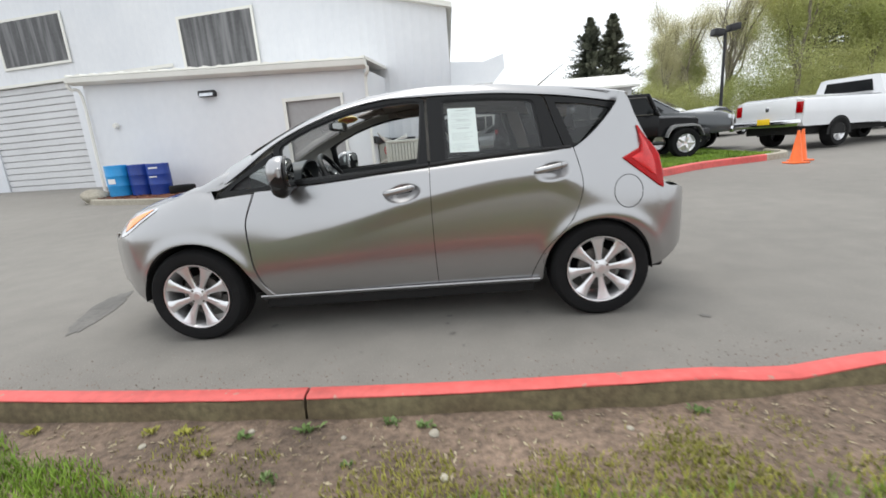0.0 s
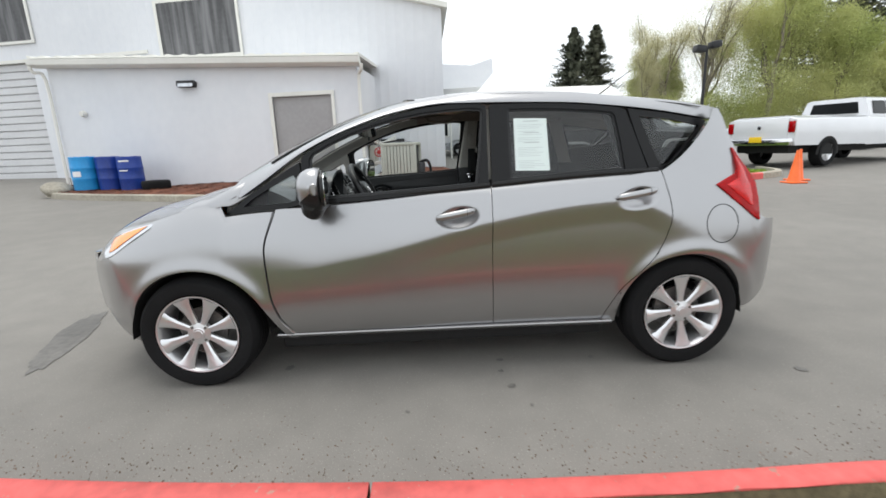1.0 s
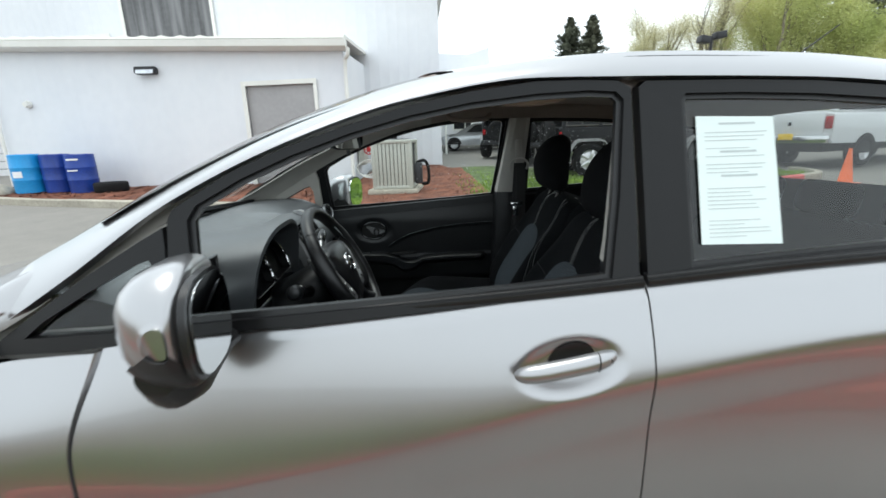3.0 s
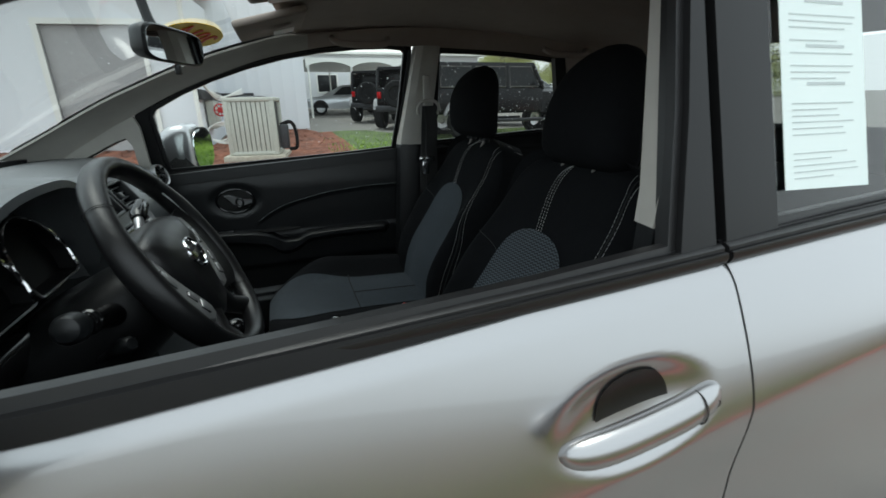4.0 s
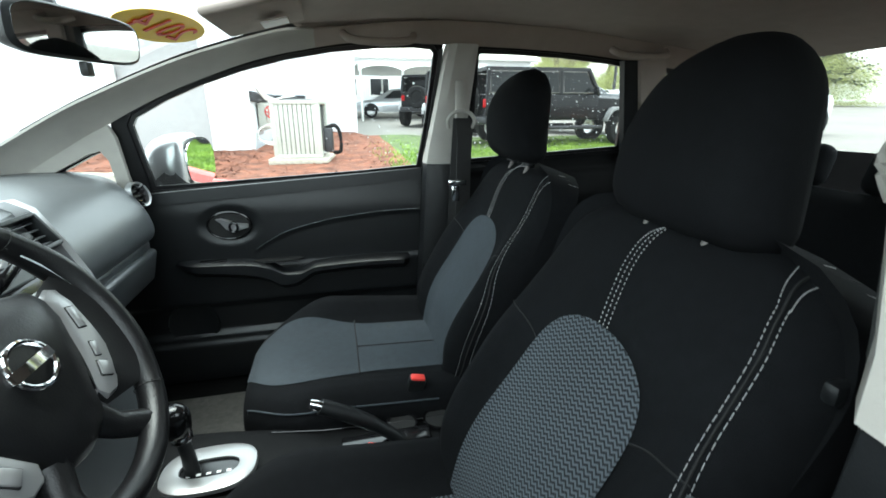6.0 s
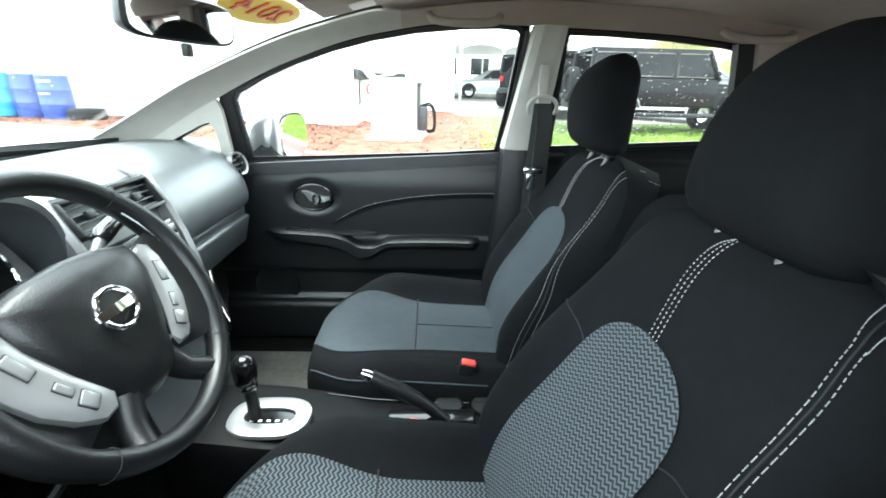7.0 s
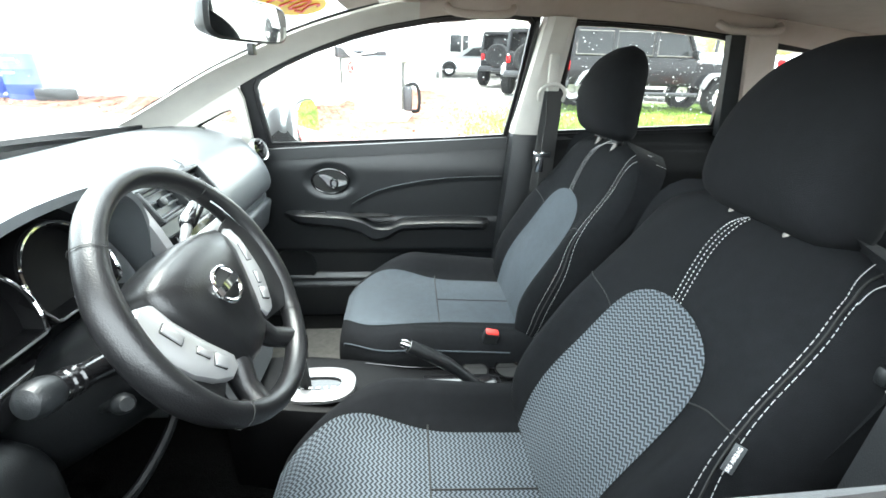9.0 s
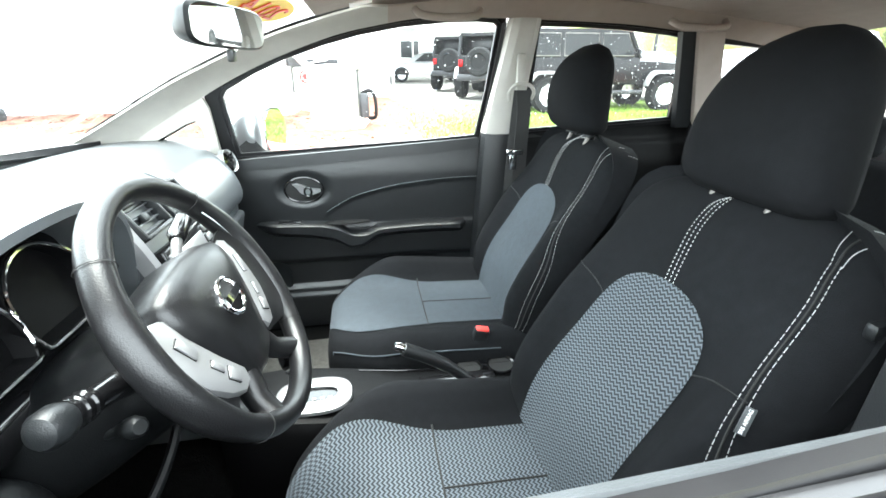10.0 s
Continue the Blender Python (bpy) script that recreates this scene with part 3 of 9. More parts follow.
bm = B()
rib_wall(bm, -10.5, 0.65, main_y, gz_main, wall_top, 0.32, 0.003, 0.2)
rib_wall(bm, -34, -10.5, main_y, lambda x: 5.05, wall_top, 0.32, 0.003, 0.2)
for a, b in ((-34, -32.5), (-27.4, -26.6), (-21.4, -20.6), (-15.6, -10.5)):
    rib_wall(bm, a, b, main_y, gz_main, lambda x: 5.1, 0.32, 0.003, 0.2)
part("wall", bm, WHITEWALL, building)
bm = B()
loft(bm, [[(0.65, main_y(0.65) + 0.2, 0.3), (0.65, main_y(0.65), 0.3), (0.65, main_y(0.65), 5.68), (0.65, main_y(0.65) + 0.2, 5.68)],
          [(0.95, 34, 0.6), (0.75, 34, 0.6), (0.75, 34, 5.68), (0.95, 34, 5.68)]])
part("side_wall", bm, WHITEWALL, building)
bm = B()
loft(bm, [[(x, main_y(x) - 0.25, wall_top(x)), (x, main_y(x) - 0.25, wall_top(x) + 0.16), (x, main_y(x) + 20, wall_top(x) + 0.16), (x, main_y(x) + 20, wall_top(x))] for x in (-34, -16, 0.85)])
part("roof", bm, WHITETRIM, building, "pale pitched metal roof")
bm = B()
prism(bm, [(0.82, 4.35), (3.3, 4.42), (3.95, 5.15), (3.88, 5.92), (2.75, 5.58), (0.82, 5.7)], lambda a, b, h: Vector((a, 24.5 + h, b)), 3.0)
part("side_canopy_roof", bm, WHITEWALL, building, "white canopy roof jutting from the side wall")


def on_wall(yf, out=0.0):
    return lambda a, b, h: Vector((a, yf(a) - out - h, b))


def corrugated(bm, x0, x1, z0, z1, yf, n, out):
    pts = []
    for k in range(n * 2 + 1):
        x = x0 + (x1 - x0) * k / (2 * n)
        pts.append((x, 0.03 if k % 2 else 0.0))
    loft(bm, [[(x, yf(x) - out - d, z0), (x, yf(x) - out - d, z1), (x, yf(x) - out + 0.04, z1), (x, yf(x) - out + 0.04, z0)] for x, d in pts])


for k, (x0, x1, z0, z1) in enumerate([(-18.7, -15.3, 5.8, 7.6), (-9.75, -6.65, 4.8, 6.65), (-27, -23.5, 6.3, 7.9)]):
    bm = B()
    corrugated(bm, x0, x1, z0, z1, main_y, 9, 0.06)
    win = part("wall_panel", bm, PANELSTREAK, building, "dark grey streaked corrugated panel")
    bm = B()
    for a, b, c, d in ((x0 - 0.12, x0, z0 - 0.1, z1 + 0.1), (x1, x1 + 0.1, z0 - 0.1, z1 + 0.1), (x0, x1, z0 - 0.1, z0), (x0, x1, z1, z1 + 0.1)):
        prism(bm, [(a, c), (b, c), (b, d), (a, d)], on_wall(main_y, 0.03), 0.06)
    part("frame", bm, WHITETRIM, win)
for k, (x0, x1) in enumerate([(-20.6, -15.6), (-26.6, -21.4), (-32.5, -27.4)]):
    z0 = gz_main((x0 + x1) / 2) + 0.05
    bm = B()
    prism(bm, [(x0, z0), (x1, z0), (x1, 5.0), (x0, 5.0)], on_wall(main_y, -0.2), 0.02)
    gdoor = part("garage_door", bm, GARAGE, building, "closed white roll-up door with slats")
    for r in range(16):
        bm = B()
        za = z0 + (5.0 - z0) * r / 16
        zb = z0 + (5.0 - z0) * (r + 1) / 16 - 0.015
        loft(bm, [[(x, main_y(x) + 0.12, za), (x, main_y(x) + 0.08, za + 0.03), (x, main_y(x) + 0.08, zb - 0.03), (x, main_y(x) + 0.12, zb), (x, main_y(x) + 0.16, zb), (x, main_y(x) + 0.16, za)] for x in (x0, x1)])
        part("slat", bm, GARAGE, gdoor)
bm = B()
prism(bm, [(-34, 5.0), (-10.4, 5.0), (-10.4, 5.12), (-34, 5.12)], on_wall(main_y, 0.03), 0.05)
part("door_lintel", bm, WHITETRIM, building)

shed = thing("shed", (-6, shed_y(-6), 0.35), "low white lean-to with metal roof against the workshop", "shed")
SH0, SH1 = -10.65, -1.75


def eave(x):
    return 3.3 - 0.048 * (x + 1.6)


bm = B()
rib_wall(bm, SH0, -4.12, shed_y, lambda x: ground_z(x, 10), lambda x: eave(x), 0.45, 0.002, 0.12)
rib_wall(bm, -2.46, SH1, shed_y, lambda x: ground_z(x, 10), lambda x: eave(x), 0.45, 0.002, 0.12)
rib_wall(bm, -4.12, -2.46, shed_y, lambda x: 2.66, lambda x: eave(x), 0.45, 0.002, 0.12)
part("wall", bm, WHITEWALL, shed)
for xx in (SH0, SH1 - 0.12):
    bm = B()
    loft(bm, [[(xx, yy, 0.2), (xx + 0.12, yy, 0.2), (xx + 0.12, yy, zz), (xx, yy, zz)] for yy, zz in ((shed_y(xx) + 0.01, eave(xx)), (main_y(xx), eave(xx) + 0.35))])
    part("end_wall", bm, WHITEWALL, shed)
bm = B()
prism(bm, [(-4.1, 0.3), (-2.48, 0.3), (-2.48, 2.64), (-4.1, 2.64)], on_wall(shed_y, -0.1), 0.06)
door = part("door", bm, DOORGREY, shed, "plain closed grey steel door")
bm = B()
for a, b, c, d in ((-4.2, -4.1, 0.3, 2.74), (-2.48, -2.4, 0.3, 2.74), (-4.1, -2.48, 2.64, 2.74)):
    prism(bm, [(a, c), (b, c), (b, d), (a, d)], on_wall(shed_y, 0.02), 0.04)
part("door_frame", bm, WHITETRIM, door)
bm = B()
xs2 = [SH0 - 0.3 + (SH1 - SH0 + 0.4) * k / 60 for k in range(61)]
loft(bm, [[(x, shed_y(x) - 0.28, eave(x) + 0.24 + 0.035 * (k % 3 == 0)), (x, main_y(x) - 0.03, eave(x) + 0.72 + 0.035 * (k % 3 == 0)), (x, main_y(x) - 0.03, eave(x) + 0.66), (x, shed_y(x) - 0.28, eave(x) + 0.2)] for k, x in enumerate(xs2)])
part("roof", bm, WHITETRIM, shed, "ribbed white metal roof sheets")
bm = B()
loft(bm, [[(x, shed_y(x) - 0.26, eave(x) - 0.02), (x, shed_y(x) - 0.36, eave(x) + 0.03), (x, shed_y(x) - 0.38, eave(x) + 0.17), (x, shed_y(x) - 0.24, eave(x) + 0.19), (x, shed_y(x) - 0.02, eave(x) + 0.19), (x, shed_y(x) - 0.02, eave(x) - 0.02)] for x in (SH0 - 0.3, SH1 + 0.12)])
part("gutter", bm, WHITETRIM, shed, "cream rain gutter along the eave")
for xx, dx in ((SH0 - 0.05, -0.2), (SH1 + 0.05, 0.12)):
    bm = B()
    yy = shed_y(xx)
    tube(bm, smooth_path([(xx + dx, yy - 0.3, eave(xx)), (xx + dx * 0.8, yy - 0.25, eave(xx) - 0.15), (xx, yy - 0.07, eave(xx) - 0.35), (xx, yy - 0.07, 1.5), (xx, yy - 0.07, 0.4)], 4), 0.045, 6)
    part("downpipe", bm, WHITETRIM, shed, "white downpipe")
bm = B()
lx = -6.45
box(bm, (lx, shed_y(lx) - 0.1, 3.08), (0.5, 0.16, 0.16), 0.03, rot(-15))
lamp = part("wall_lamp", bm, DARKMETAL, shed, "bronze wall floodlight")
bm = B()
box(bm, (lx, shed_y(lx) - 0.185, 3.05), (0.4, 0.02, 0.1), 0.008, rot(-20))
part("lens", bm, CLEARLENS, lamp)
bm = B()
lathe(bm, [(0, -0.1), (0.06, -0.1), (0.09, -0.02), (0.09, 0.02), (0, 0.02)], (-9.75, shed_y(-9.75) - 0.05, 2.45), (0, 1, 0), 14)
part("wall_vent", bm, WHITETRIM, shed)

# planting bed in front of the shed, with its kerb
bm = B()


rim = smooth_path([(-10.55, 11.4, 0), (-10.65, 10.7, 0), (-10.2, 10.05, 0), (-9.2, 9.35, 0), (-6.5, 8.35, 0), (-3.0, 7.2, 0), (-1.4, 6.3, 0), (0.5, 5.4, 0), (2.5, 5.6, 0), (4.6, 6.6, 0), (6.2, 7.6, 0), (8.0, 8.25, 0), (8.9, 8.8, 0), (9.1, 9.8, 0)], 6)
for k, a in enumerate(rim):
    rim[k] = Vector((a.x, a.y, ground_z(a.x, a.y)))
bedkerb = thing("kerb_bed", rim[20], "concrete kerb round the planting bed, red along the lane", "kerb", kind="structure")
for nm, i0, i1, mt in (("kerb_stone", 0, 30, KERBGREY), ("kerb_stone", 30, 66, REDKERB), ("kerb_stone", 66, len(rim) - 1, KERBGREY)):
    bm = B()
    rings = []
    for k in range(i0, i1 + 1):
        d = (rim[min(k + 1, len(rim) - 1)] - rim[max(k - 1, 0)]).normalized()
        n = Vector((-d.y, d.x, 0))
        p = rim[k]
        rings.append([p - Vector((0, 0, 0.1)), p + Vector((0, 0, 0.13)) + n * 0.015, p + Vector((0, 0, 0.15)) + n * 0.04, p + n * 0.15 + Vector((0, 0, 0.15)), p + n * 0.16 - Vector((0, 0, 0.1))])
    loft(bm, rings)
    part(nm, bm, mt, bedkerb)
bm = B()
inner = [p + Vector((0, 0, 0.1)) for p in rim]


def bed_z(x, y):
    return ground_z(x, y) + 0.13 - 0.11 * ease((y - 8.6) / 1.4) * ease((x - 2.0) / 1.0) + (0.05 - 0.03 * ease((x - 2.0) / 1.0)) * noise.noise(Vector((x * 0.7, y * 0.7, 2)))


back = []
for p in inner:
    yb = 14.6 if p.x > -1.6 and p.x < 0.6 else (shed_y(p.x) + 0.05 if p.x <= -1.6 else 13.0)
    back.append(max(p.y, yb))
rings = []
for p, yb in zip(inner, back):
    y0 = p.y + 0.1
    rings.append([Vector((p.x, y0 + (max(yb, y0 + 0.02) - y0) * v / 24, bed_z(p.x, y0 + (yb - y0) * v / 24))) for v in range(25)])
cut = min(range(len(rim)), key=lambda k: abs(rim[k].x - 1.3))
loft(bm, rings[:cut + 1], False, False)
solo("mulch_bed", bm, MULCH, "reddish-brown bark mulch before the shed", "mulch", kind="structure")
bm = B()
loft(bm, rings[cut:], False, False)
solo("lawn_island", bm, GRASSBED, "green lawn island beside the lane", "lawn", kind="structure")
random.seed(21)
verts, faces = [], []
for _ in range(30000):
    x = random.uniform(0.6, 9.0)
    yk = [p.y for p in rim if abs(p.x - x) < 0.4]
    y0 = (max(yk) if yk else 8.5) + 0.1
    y = y0 + abs(random.gauss(0, 2.0))
    if y > 13 or (x < 1.3 and random.random() > (x - 0.6)):
        continue
    z, h, a = bed_z(x, y) - 0.01, random.uniform(0.03, 0.09), random.uniform(0, 6.28)
    i = len(verts)
    verts += [(x - 0.012 * math.cos(a), y - 0.012 * math.sin(a), z), (x + 0.012 * math.cos(a), y + 0.012 * math.sin(a), z), (x + random.gauss(0, 0.03), y + random.gauss(0, 0.03), z + h)]
    faces.append((i, i + 1, i + 2))
me = bpy.data.meshes.new("island_grass")
me.from_pydata(verts, [], faces)
me.materials.append(GRASS)
tagged(new("island_grass", me), "short bright green grass of the island", "grass", kind="stuff")
random.seed(22)
verts, faces = [], []
for _ in range(9000):
    k = random.randrange(0, cut)
    p, yb = inner[k], back[k]
    x, y = p.x + random.uniform(-0.15, 0.15), random.uniform(p.y + 0.15, max(yb, p.y + 0.2))
    c, a, l, w = Vector((x, y, bed_z(x, y) + random.uniform(0, 0.02))), random.uniform(0, 6.28), random.uniform(0.02, 0.06), random.uniform(0.006, 0.015)
    d, s = Vector((math.cos(a), math.sin(a), random.uniform(-0.3, 0.5))) * l, Vector((-math.sin(a), math.cos(a), 0)) * w
    i = len(verts)
    verts += [c - d - s, c + d - s, c + d + s, c - d + s]
    faces.append((i, i + 1, i + 2, i + 3))
me = bpy.data.meshes.new("bark_chips")
me.from_pydata(verts, [], faces)
me.materials.append(MULCH)
tagged(new("bark_chips", me), "loose reddish bark chips on the bed", "mulch", kind="stuff")

# ---- the silver hatchback ----
CW = 1.695  # the car's width; its left flank lies near y = 0
car = thing("hatchback_car", (0.0, 0.8475, 0.0), "silver five-door hatchback, driver's window rolled down", "car")
plan_in = hermite([(-2.09, 0.5), (-2.03, 0.405), (-1.965, 0.32), (-1.87, 0.222), (-1.78, 0.14), (-1.67, 0.072), (-1.5, 0.027), (-1.3, 0.012), (-1.0, 0.018), (-0.6, 0.02), (0.0, 0.016),
                   (0.6, 0.01), (1.0, 0.003), (1.3, 0.0), (1.5, 0.008), (1.65, 0.04), (1.78, 0.1), (1.87, 0.19), (1.93, 0.33), (1.97, 0.55)])
belt_z = hermite([(-1.3, 0.9), (-1.12, 0.915), (-0.86, 0.94), (-0.68, 0.962), (-0.2, 0.993), (0.2, 1.018), (0.36, 1.03), (0.65, 1.05), (1.0, 1.066), (1.2, 1.07)])
top_z = hermite([(-1.12, 0.92), (-0.9, 1.06), (-0.69, 1.203), (-0.45, 1.314), (-0.21, 1.388), (0.06, 1.425), (0.227, 1.422), (0.35, 1.42), (0.67, 1.41), (0.94, 1.385), (1.1, 1.365), (1.44, 1.31)])
roof_z = hermite([(-1.2, 1.02), (-1.01, 1.11), (-0.7, 1.27), (-0.39, 1.395), (-0.09, 1.467), (0.31, 1.498), (0.66, 1.488), (0.99, 1.455), (1.3, 1.42), (1.46, 1.39), (1.6, 1.355)])
crease_z = hermite([(-2.0, 0.6), (-1.3, 0.64), (-0.9, 0.62), (-0.44, 0.68), (0.26, 0.845), (0.75, 0.92), (0.95, 0.93), (1.12, 0.87), (1.32, 0.74), (1.6, 0.69)])
fender_z = hermite([(-1.98, 0.7), (-1.85, 0.79), (-1.7, 0.85), (-1.5, 0.895), (-1.3, 0.95), (-1.12, 0.985), (-1.0, 1.03)])
shoulder = hermite([(-2.0, 0.13), (-1.5, 0.12), (-1.1, 0.1), (-0.8, 0.075), (1.0, 0.072), (1.5, 0.085)])
AX_F, AX_R, WHEEL_R = -1.3, 1.3, 0.31
HANDLES = [(0.07, 0.893), (0.985, 0.962)]


def glass_y(x, z):
    return 0.105 + 0.26 * (z - 1.04) + 0.06 * clamp((-0.5 - x) / 0.6, 0, 1.2) ** 2 + 0.07 * clamp((x - 0.95) / 0.5, 0, 1.5) ** 2


def side_y(x, z):
    zc, zb = crease_z(x), belt_z(x) * ease((x + 1.22) / 0.2) + fender_z(x) * (1 - ease((x + 1.22) / 0.2))
    y = plan_in(x)
    if z > zb:
        y += shoulder(x) + 0.22 * (z - zb) + (0.25 * clamp((z - zb) / 0.25) * clamp((x - 1.15) / 0.5) ** 2 * 0.35 if x > 1.15 else 0)
    elif z > zc:
        y += shoulder(x) * ((z - zc) / max(0.02, zb - zc)) ** (1.35 + 1.5 * ease((-0.62 - x) / 0.45))
        y += 0.013 * clamp((z - zb + 0.036) / 0.036) ** 2.2 * ease((x + 0.82) / 0.15) * ease((1.12 - x) / 0.15)
    else:
        d = zc - z
        y += 0.009 * ease(d / 0.12) * ease((x + 0.6) / 0.8) * ease((1.25 - x) / 0.2) + 0.085 * clamp(d / max(0.1, zc - 0.2)) ** 3.2
    for ax in (AX_F, AX_R):
        r = math.hypot(x - ax - 0.02, z - 0.29)
        y -= 0.014 * math.exp(-((r - 0.37) / 0.045) ** 2) * clamp((z - 0.3) / 0.12)
    for hx, hz in HANDLES:
        e = ((x - hx - 0.026) / 0.12) ** 2 + ((z - hz + 0.024 - 0.1 * (x - hx)) / 0.062) ** 2
        if e < 1:
            y += 0.022 * ease((1 - e) * 0.95)
    return y


def mirrored(bm):
    bmesh.ops.scale(bm, vec=(1, -1, 1), verts=bm.verts)
    bmesh.ops.translate(bm, vec=(0, CW, 0), verts=bm.verts)
    return bm


def both(name, make, material, label="", smooth=38, parent=None):
    """A part of the left flank, and its mirror image on the right."""
    left = part(name, make(B()), material, parent or car, label, smooth)
    right = part(name, mirrored(make(B())), material, parent or car, label, smooth)
    return left, right


front_line = hermite([(0.25, -0.775), (0.3, -0.815), (0.38, -0.86), (0.52, -0.893), (0.73, -0.9), (0.93, -0.845), (1.0, -0.83)])
mid_line = hermite([(0.25, 0.272), (0.34, 0.268), (0.68, 0.262), (0.88, 0.264), (1.04, 0.267)])
rear_line = hermite([(0.25, 0.86), (0.32, 0.885), (0.46, 0.955), (0.55, 1.04), (0.64, 1.115), (0.75, 1.165), (0.85, 1.182), (1.02, 1.155), (1.08, 1.14)])


def door_skin(xl, xr, n):
    def make(bm):
        def f(u, v):
            ur = clamp((u * 1.04 - 0.02))
            vr = clamp(v * 1.03 - 0.0)
            x0 = 0.5 * (xl(0.6) + xr(0.6))
            z0 = 0.268
            zt = belt_z(xl(0.9) + (xr(0.9) - xl(0.9)) * ur)
            z = z0 + (zt - z0) * min(1.0, vr)
            a, b = xl(z) + 0.0018, xr(z) - 0.0018
            x = a + (b - a) * ur
            fold = 0.014 if (u <= 0 or u >= 1 or v <= 0) else 0.0
            if v >= 1:
                fold = 0.02
            return Vector((x, side_y(x, z) + fold, z))
        sheet(bm, f, n, 120)
        return bm
    return make


doors = {}
doors["front"] = both("front_door_skin", door_skin(front_line, mid_line, 170), PAINT, "silver front door skin with a sweeping crease", 62)
doors["rear"] = both("rear_door_skin", door_skin(mid_line, rear_line, 150), PAINT, "silver rear door skin", 62)


def arch_z(x, ax, r):
    d = r * r - (x - ax) ** 2
    return 0.29 + math.sqrt(d) if d > 0 else 0.0


def fender(bm):
    xs1 = [-1.945, -1.925, -1.9, -1.87, -1.84, -1.81, -1.78, -1.75, -1.72, -1.69, -1.665] + [-1.28 - 0.362 * math.cos(math.pi * k / 30) for k in range(31)] + [-0.916, -0.905, -0.9]
    n = len(xs1) - 1
    rows = 34

    def f(u, v):
        i = round(u * n)
        xc = xs1[i]
        zb = max(0.225 + 0.17 * ease((-1.66 - xc) / 0.28), arch_z(xc, -1.28, 0.36))
        if 10 < i < 41:
            zb = max(zb, 0.29)
        k = ease((xc + 1.135) / 0.035)
        zt = fender_z(xc) * (1 - k) + (belt_z(xc) - 0.004) * k
        z = zb + (zt - zb) * v
        w = clamp((i - 28) / (n - 28))
        x = xc + w ** 2 * (front_line(z) - 0.003 + 0.9)
        y = side_y(x, z)
        if v <= 0:
            y += 0.025
        return Vector((x, y + (0.014 if i == n else 0), z))
    sheet(bm, f, n, rows)
    return bm


both("front_fender", fender, PAINT, "silver front fender with flared wheel arch", 30)


def quarter(bm):
    xs1 = [0.872, 0.9, 0.92] + [1.285 - 0.345 * math.cos(math.pi * k / 30) for k in range(31)] + [1.65, 1.68, 1.71, 1.74, 1.77, 1.8, 1.83, 1.86, 1.89, 1.915, 1.935]
    n = len(xs1) - 1
    qtop = hermite([(0.8, 1.07), (1.14, 1.07), (1.2, 1.1), (1.26, 1.145), (1.36, 1.24), (1.43, 1.32), (1.46, 1.375), (1.5, 1.375), (1.53, 1.28), (1.57, 1.17), (1.615, 1.06), (1.655, 0.94), (1.68, 0.85), (1.73, 0.8), (1.83, 0.785), (1.935, 0.72)])

    def f(u, v):
        i = round(u * n)
        xc = xs1[i]
        zb = max(0.235 if xc < 1.2 else 0.29 + 0.13 * ease((xc - 1.66) / 0.27), arch_z(xc, 1.285, 0.34))
        z = zb + (qtop(xc) - zb) * v
        w = clamp((14 - i) / 14)
        x = xc if i > 14 else max(xc, rear_line(z) + 0.003) * w ** 0.25 + xc * (1 - w ** 0.25) if xc < rear_line(z) else xc
        if x < rear_line(z) + 0.003 and z > 0.26:
            x = rear_line(z) + 0.003 + 0.0004 * i
        y = side_y(x, z)
        return Vector((x, y + (0.025 if v <= 0 else 0), z))
    sheet(bm, f, n, 44)
    return bm


both("quarter_panel", quarter, PAINT, "silver rear quarter panel", 30)


def sill(bm):
    rings = []
    for k in range(41):
        x = -0.9 + 1.82 * k / 40
        y = plan_in(x)
        rings.append([(x, y + 0.07, 0.272), (x, y + 0.05, 0.27), (x, y + 0.048, 0.262), (x, y + 0.062, 0.245), (x, y + 0.11, 0.222), (x, y + 0.13, 0.27)])
    loft(bm, rings)
    return bm


both("door_sill", sill, PAINT, "silver sill below the doors")


def liner(ax, r):
    def make(bm):
        rings = []
        for k in range(25):
            a = math.pi * k / 24
            c, s = ax - r * math.cos(a), max(0.26, 0.29 + r * math.sin(a))
            rings.append([(c, 0.035, s), (c, 0.36, s), (ax, 0.37, 0.3)])
        loft(bm, rings, False, False)
        bmesh.ops.remove_doubles(bm, verts=bm.verts, dist=1e-5)
        return bm
    return make


both("wheel_arch_liner", liner(-1.28, 0.358), GAP, "black plastic wheel arch liner")
both("wheel_arch_liner", liner(1.285, 0.338), GAP, "black plastic wheel arch liner")
plan_front = smooth_path([(-1.915, 0.272, 0), (-1.97, 0.332, 0), (-2.015, 0.395, 0), (-2.065, 0.53, 0), (-2.1, 0.7, 0), (-2.12, 0.8475, 0)], 6)
plan_rear = smooth_path([(1.925, 0.33, 0), (1.945, 0.42, 0), (1.965, 0.55, 0), (1.98, 0.7, 0), (1.985, 0.8475, 0)], 6)


def bumper(plan, ztop, zlow, sgn):
    def make(bm):
        n = len(plan) - 1

        def f(u, v):
            p = plan[round(u * n)]
            lo, hi = zlow(u), ztop(u)
            z = lo + (hi - lo) * v
            d = 0.05 * clamp((0.5 - z) / 0.3) ** 2 + 0.05 * clamp((z - 0.55) / 0.3) ** 2
            q = Vector((p.x - sgn * d * (0.3 + u), p.y + d * (1 - u), z))
            if v <= 0:
                q.x -= sgn * 0.03
                q.y += 0.03 * (1 - u)
            if v >= 1:
                q.x -= sgn * (0.02 + 0.18 * ease(u * 3))
                q.y += 0.02 * (1 - u)
            return q
        sheet(bm, f, n, 24)
        return bm
    return make


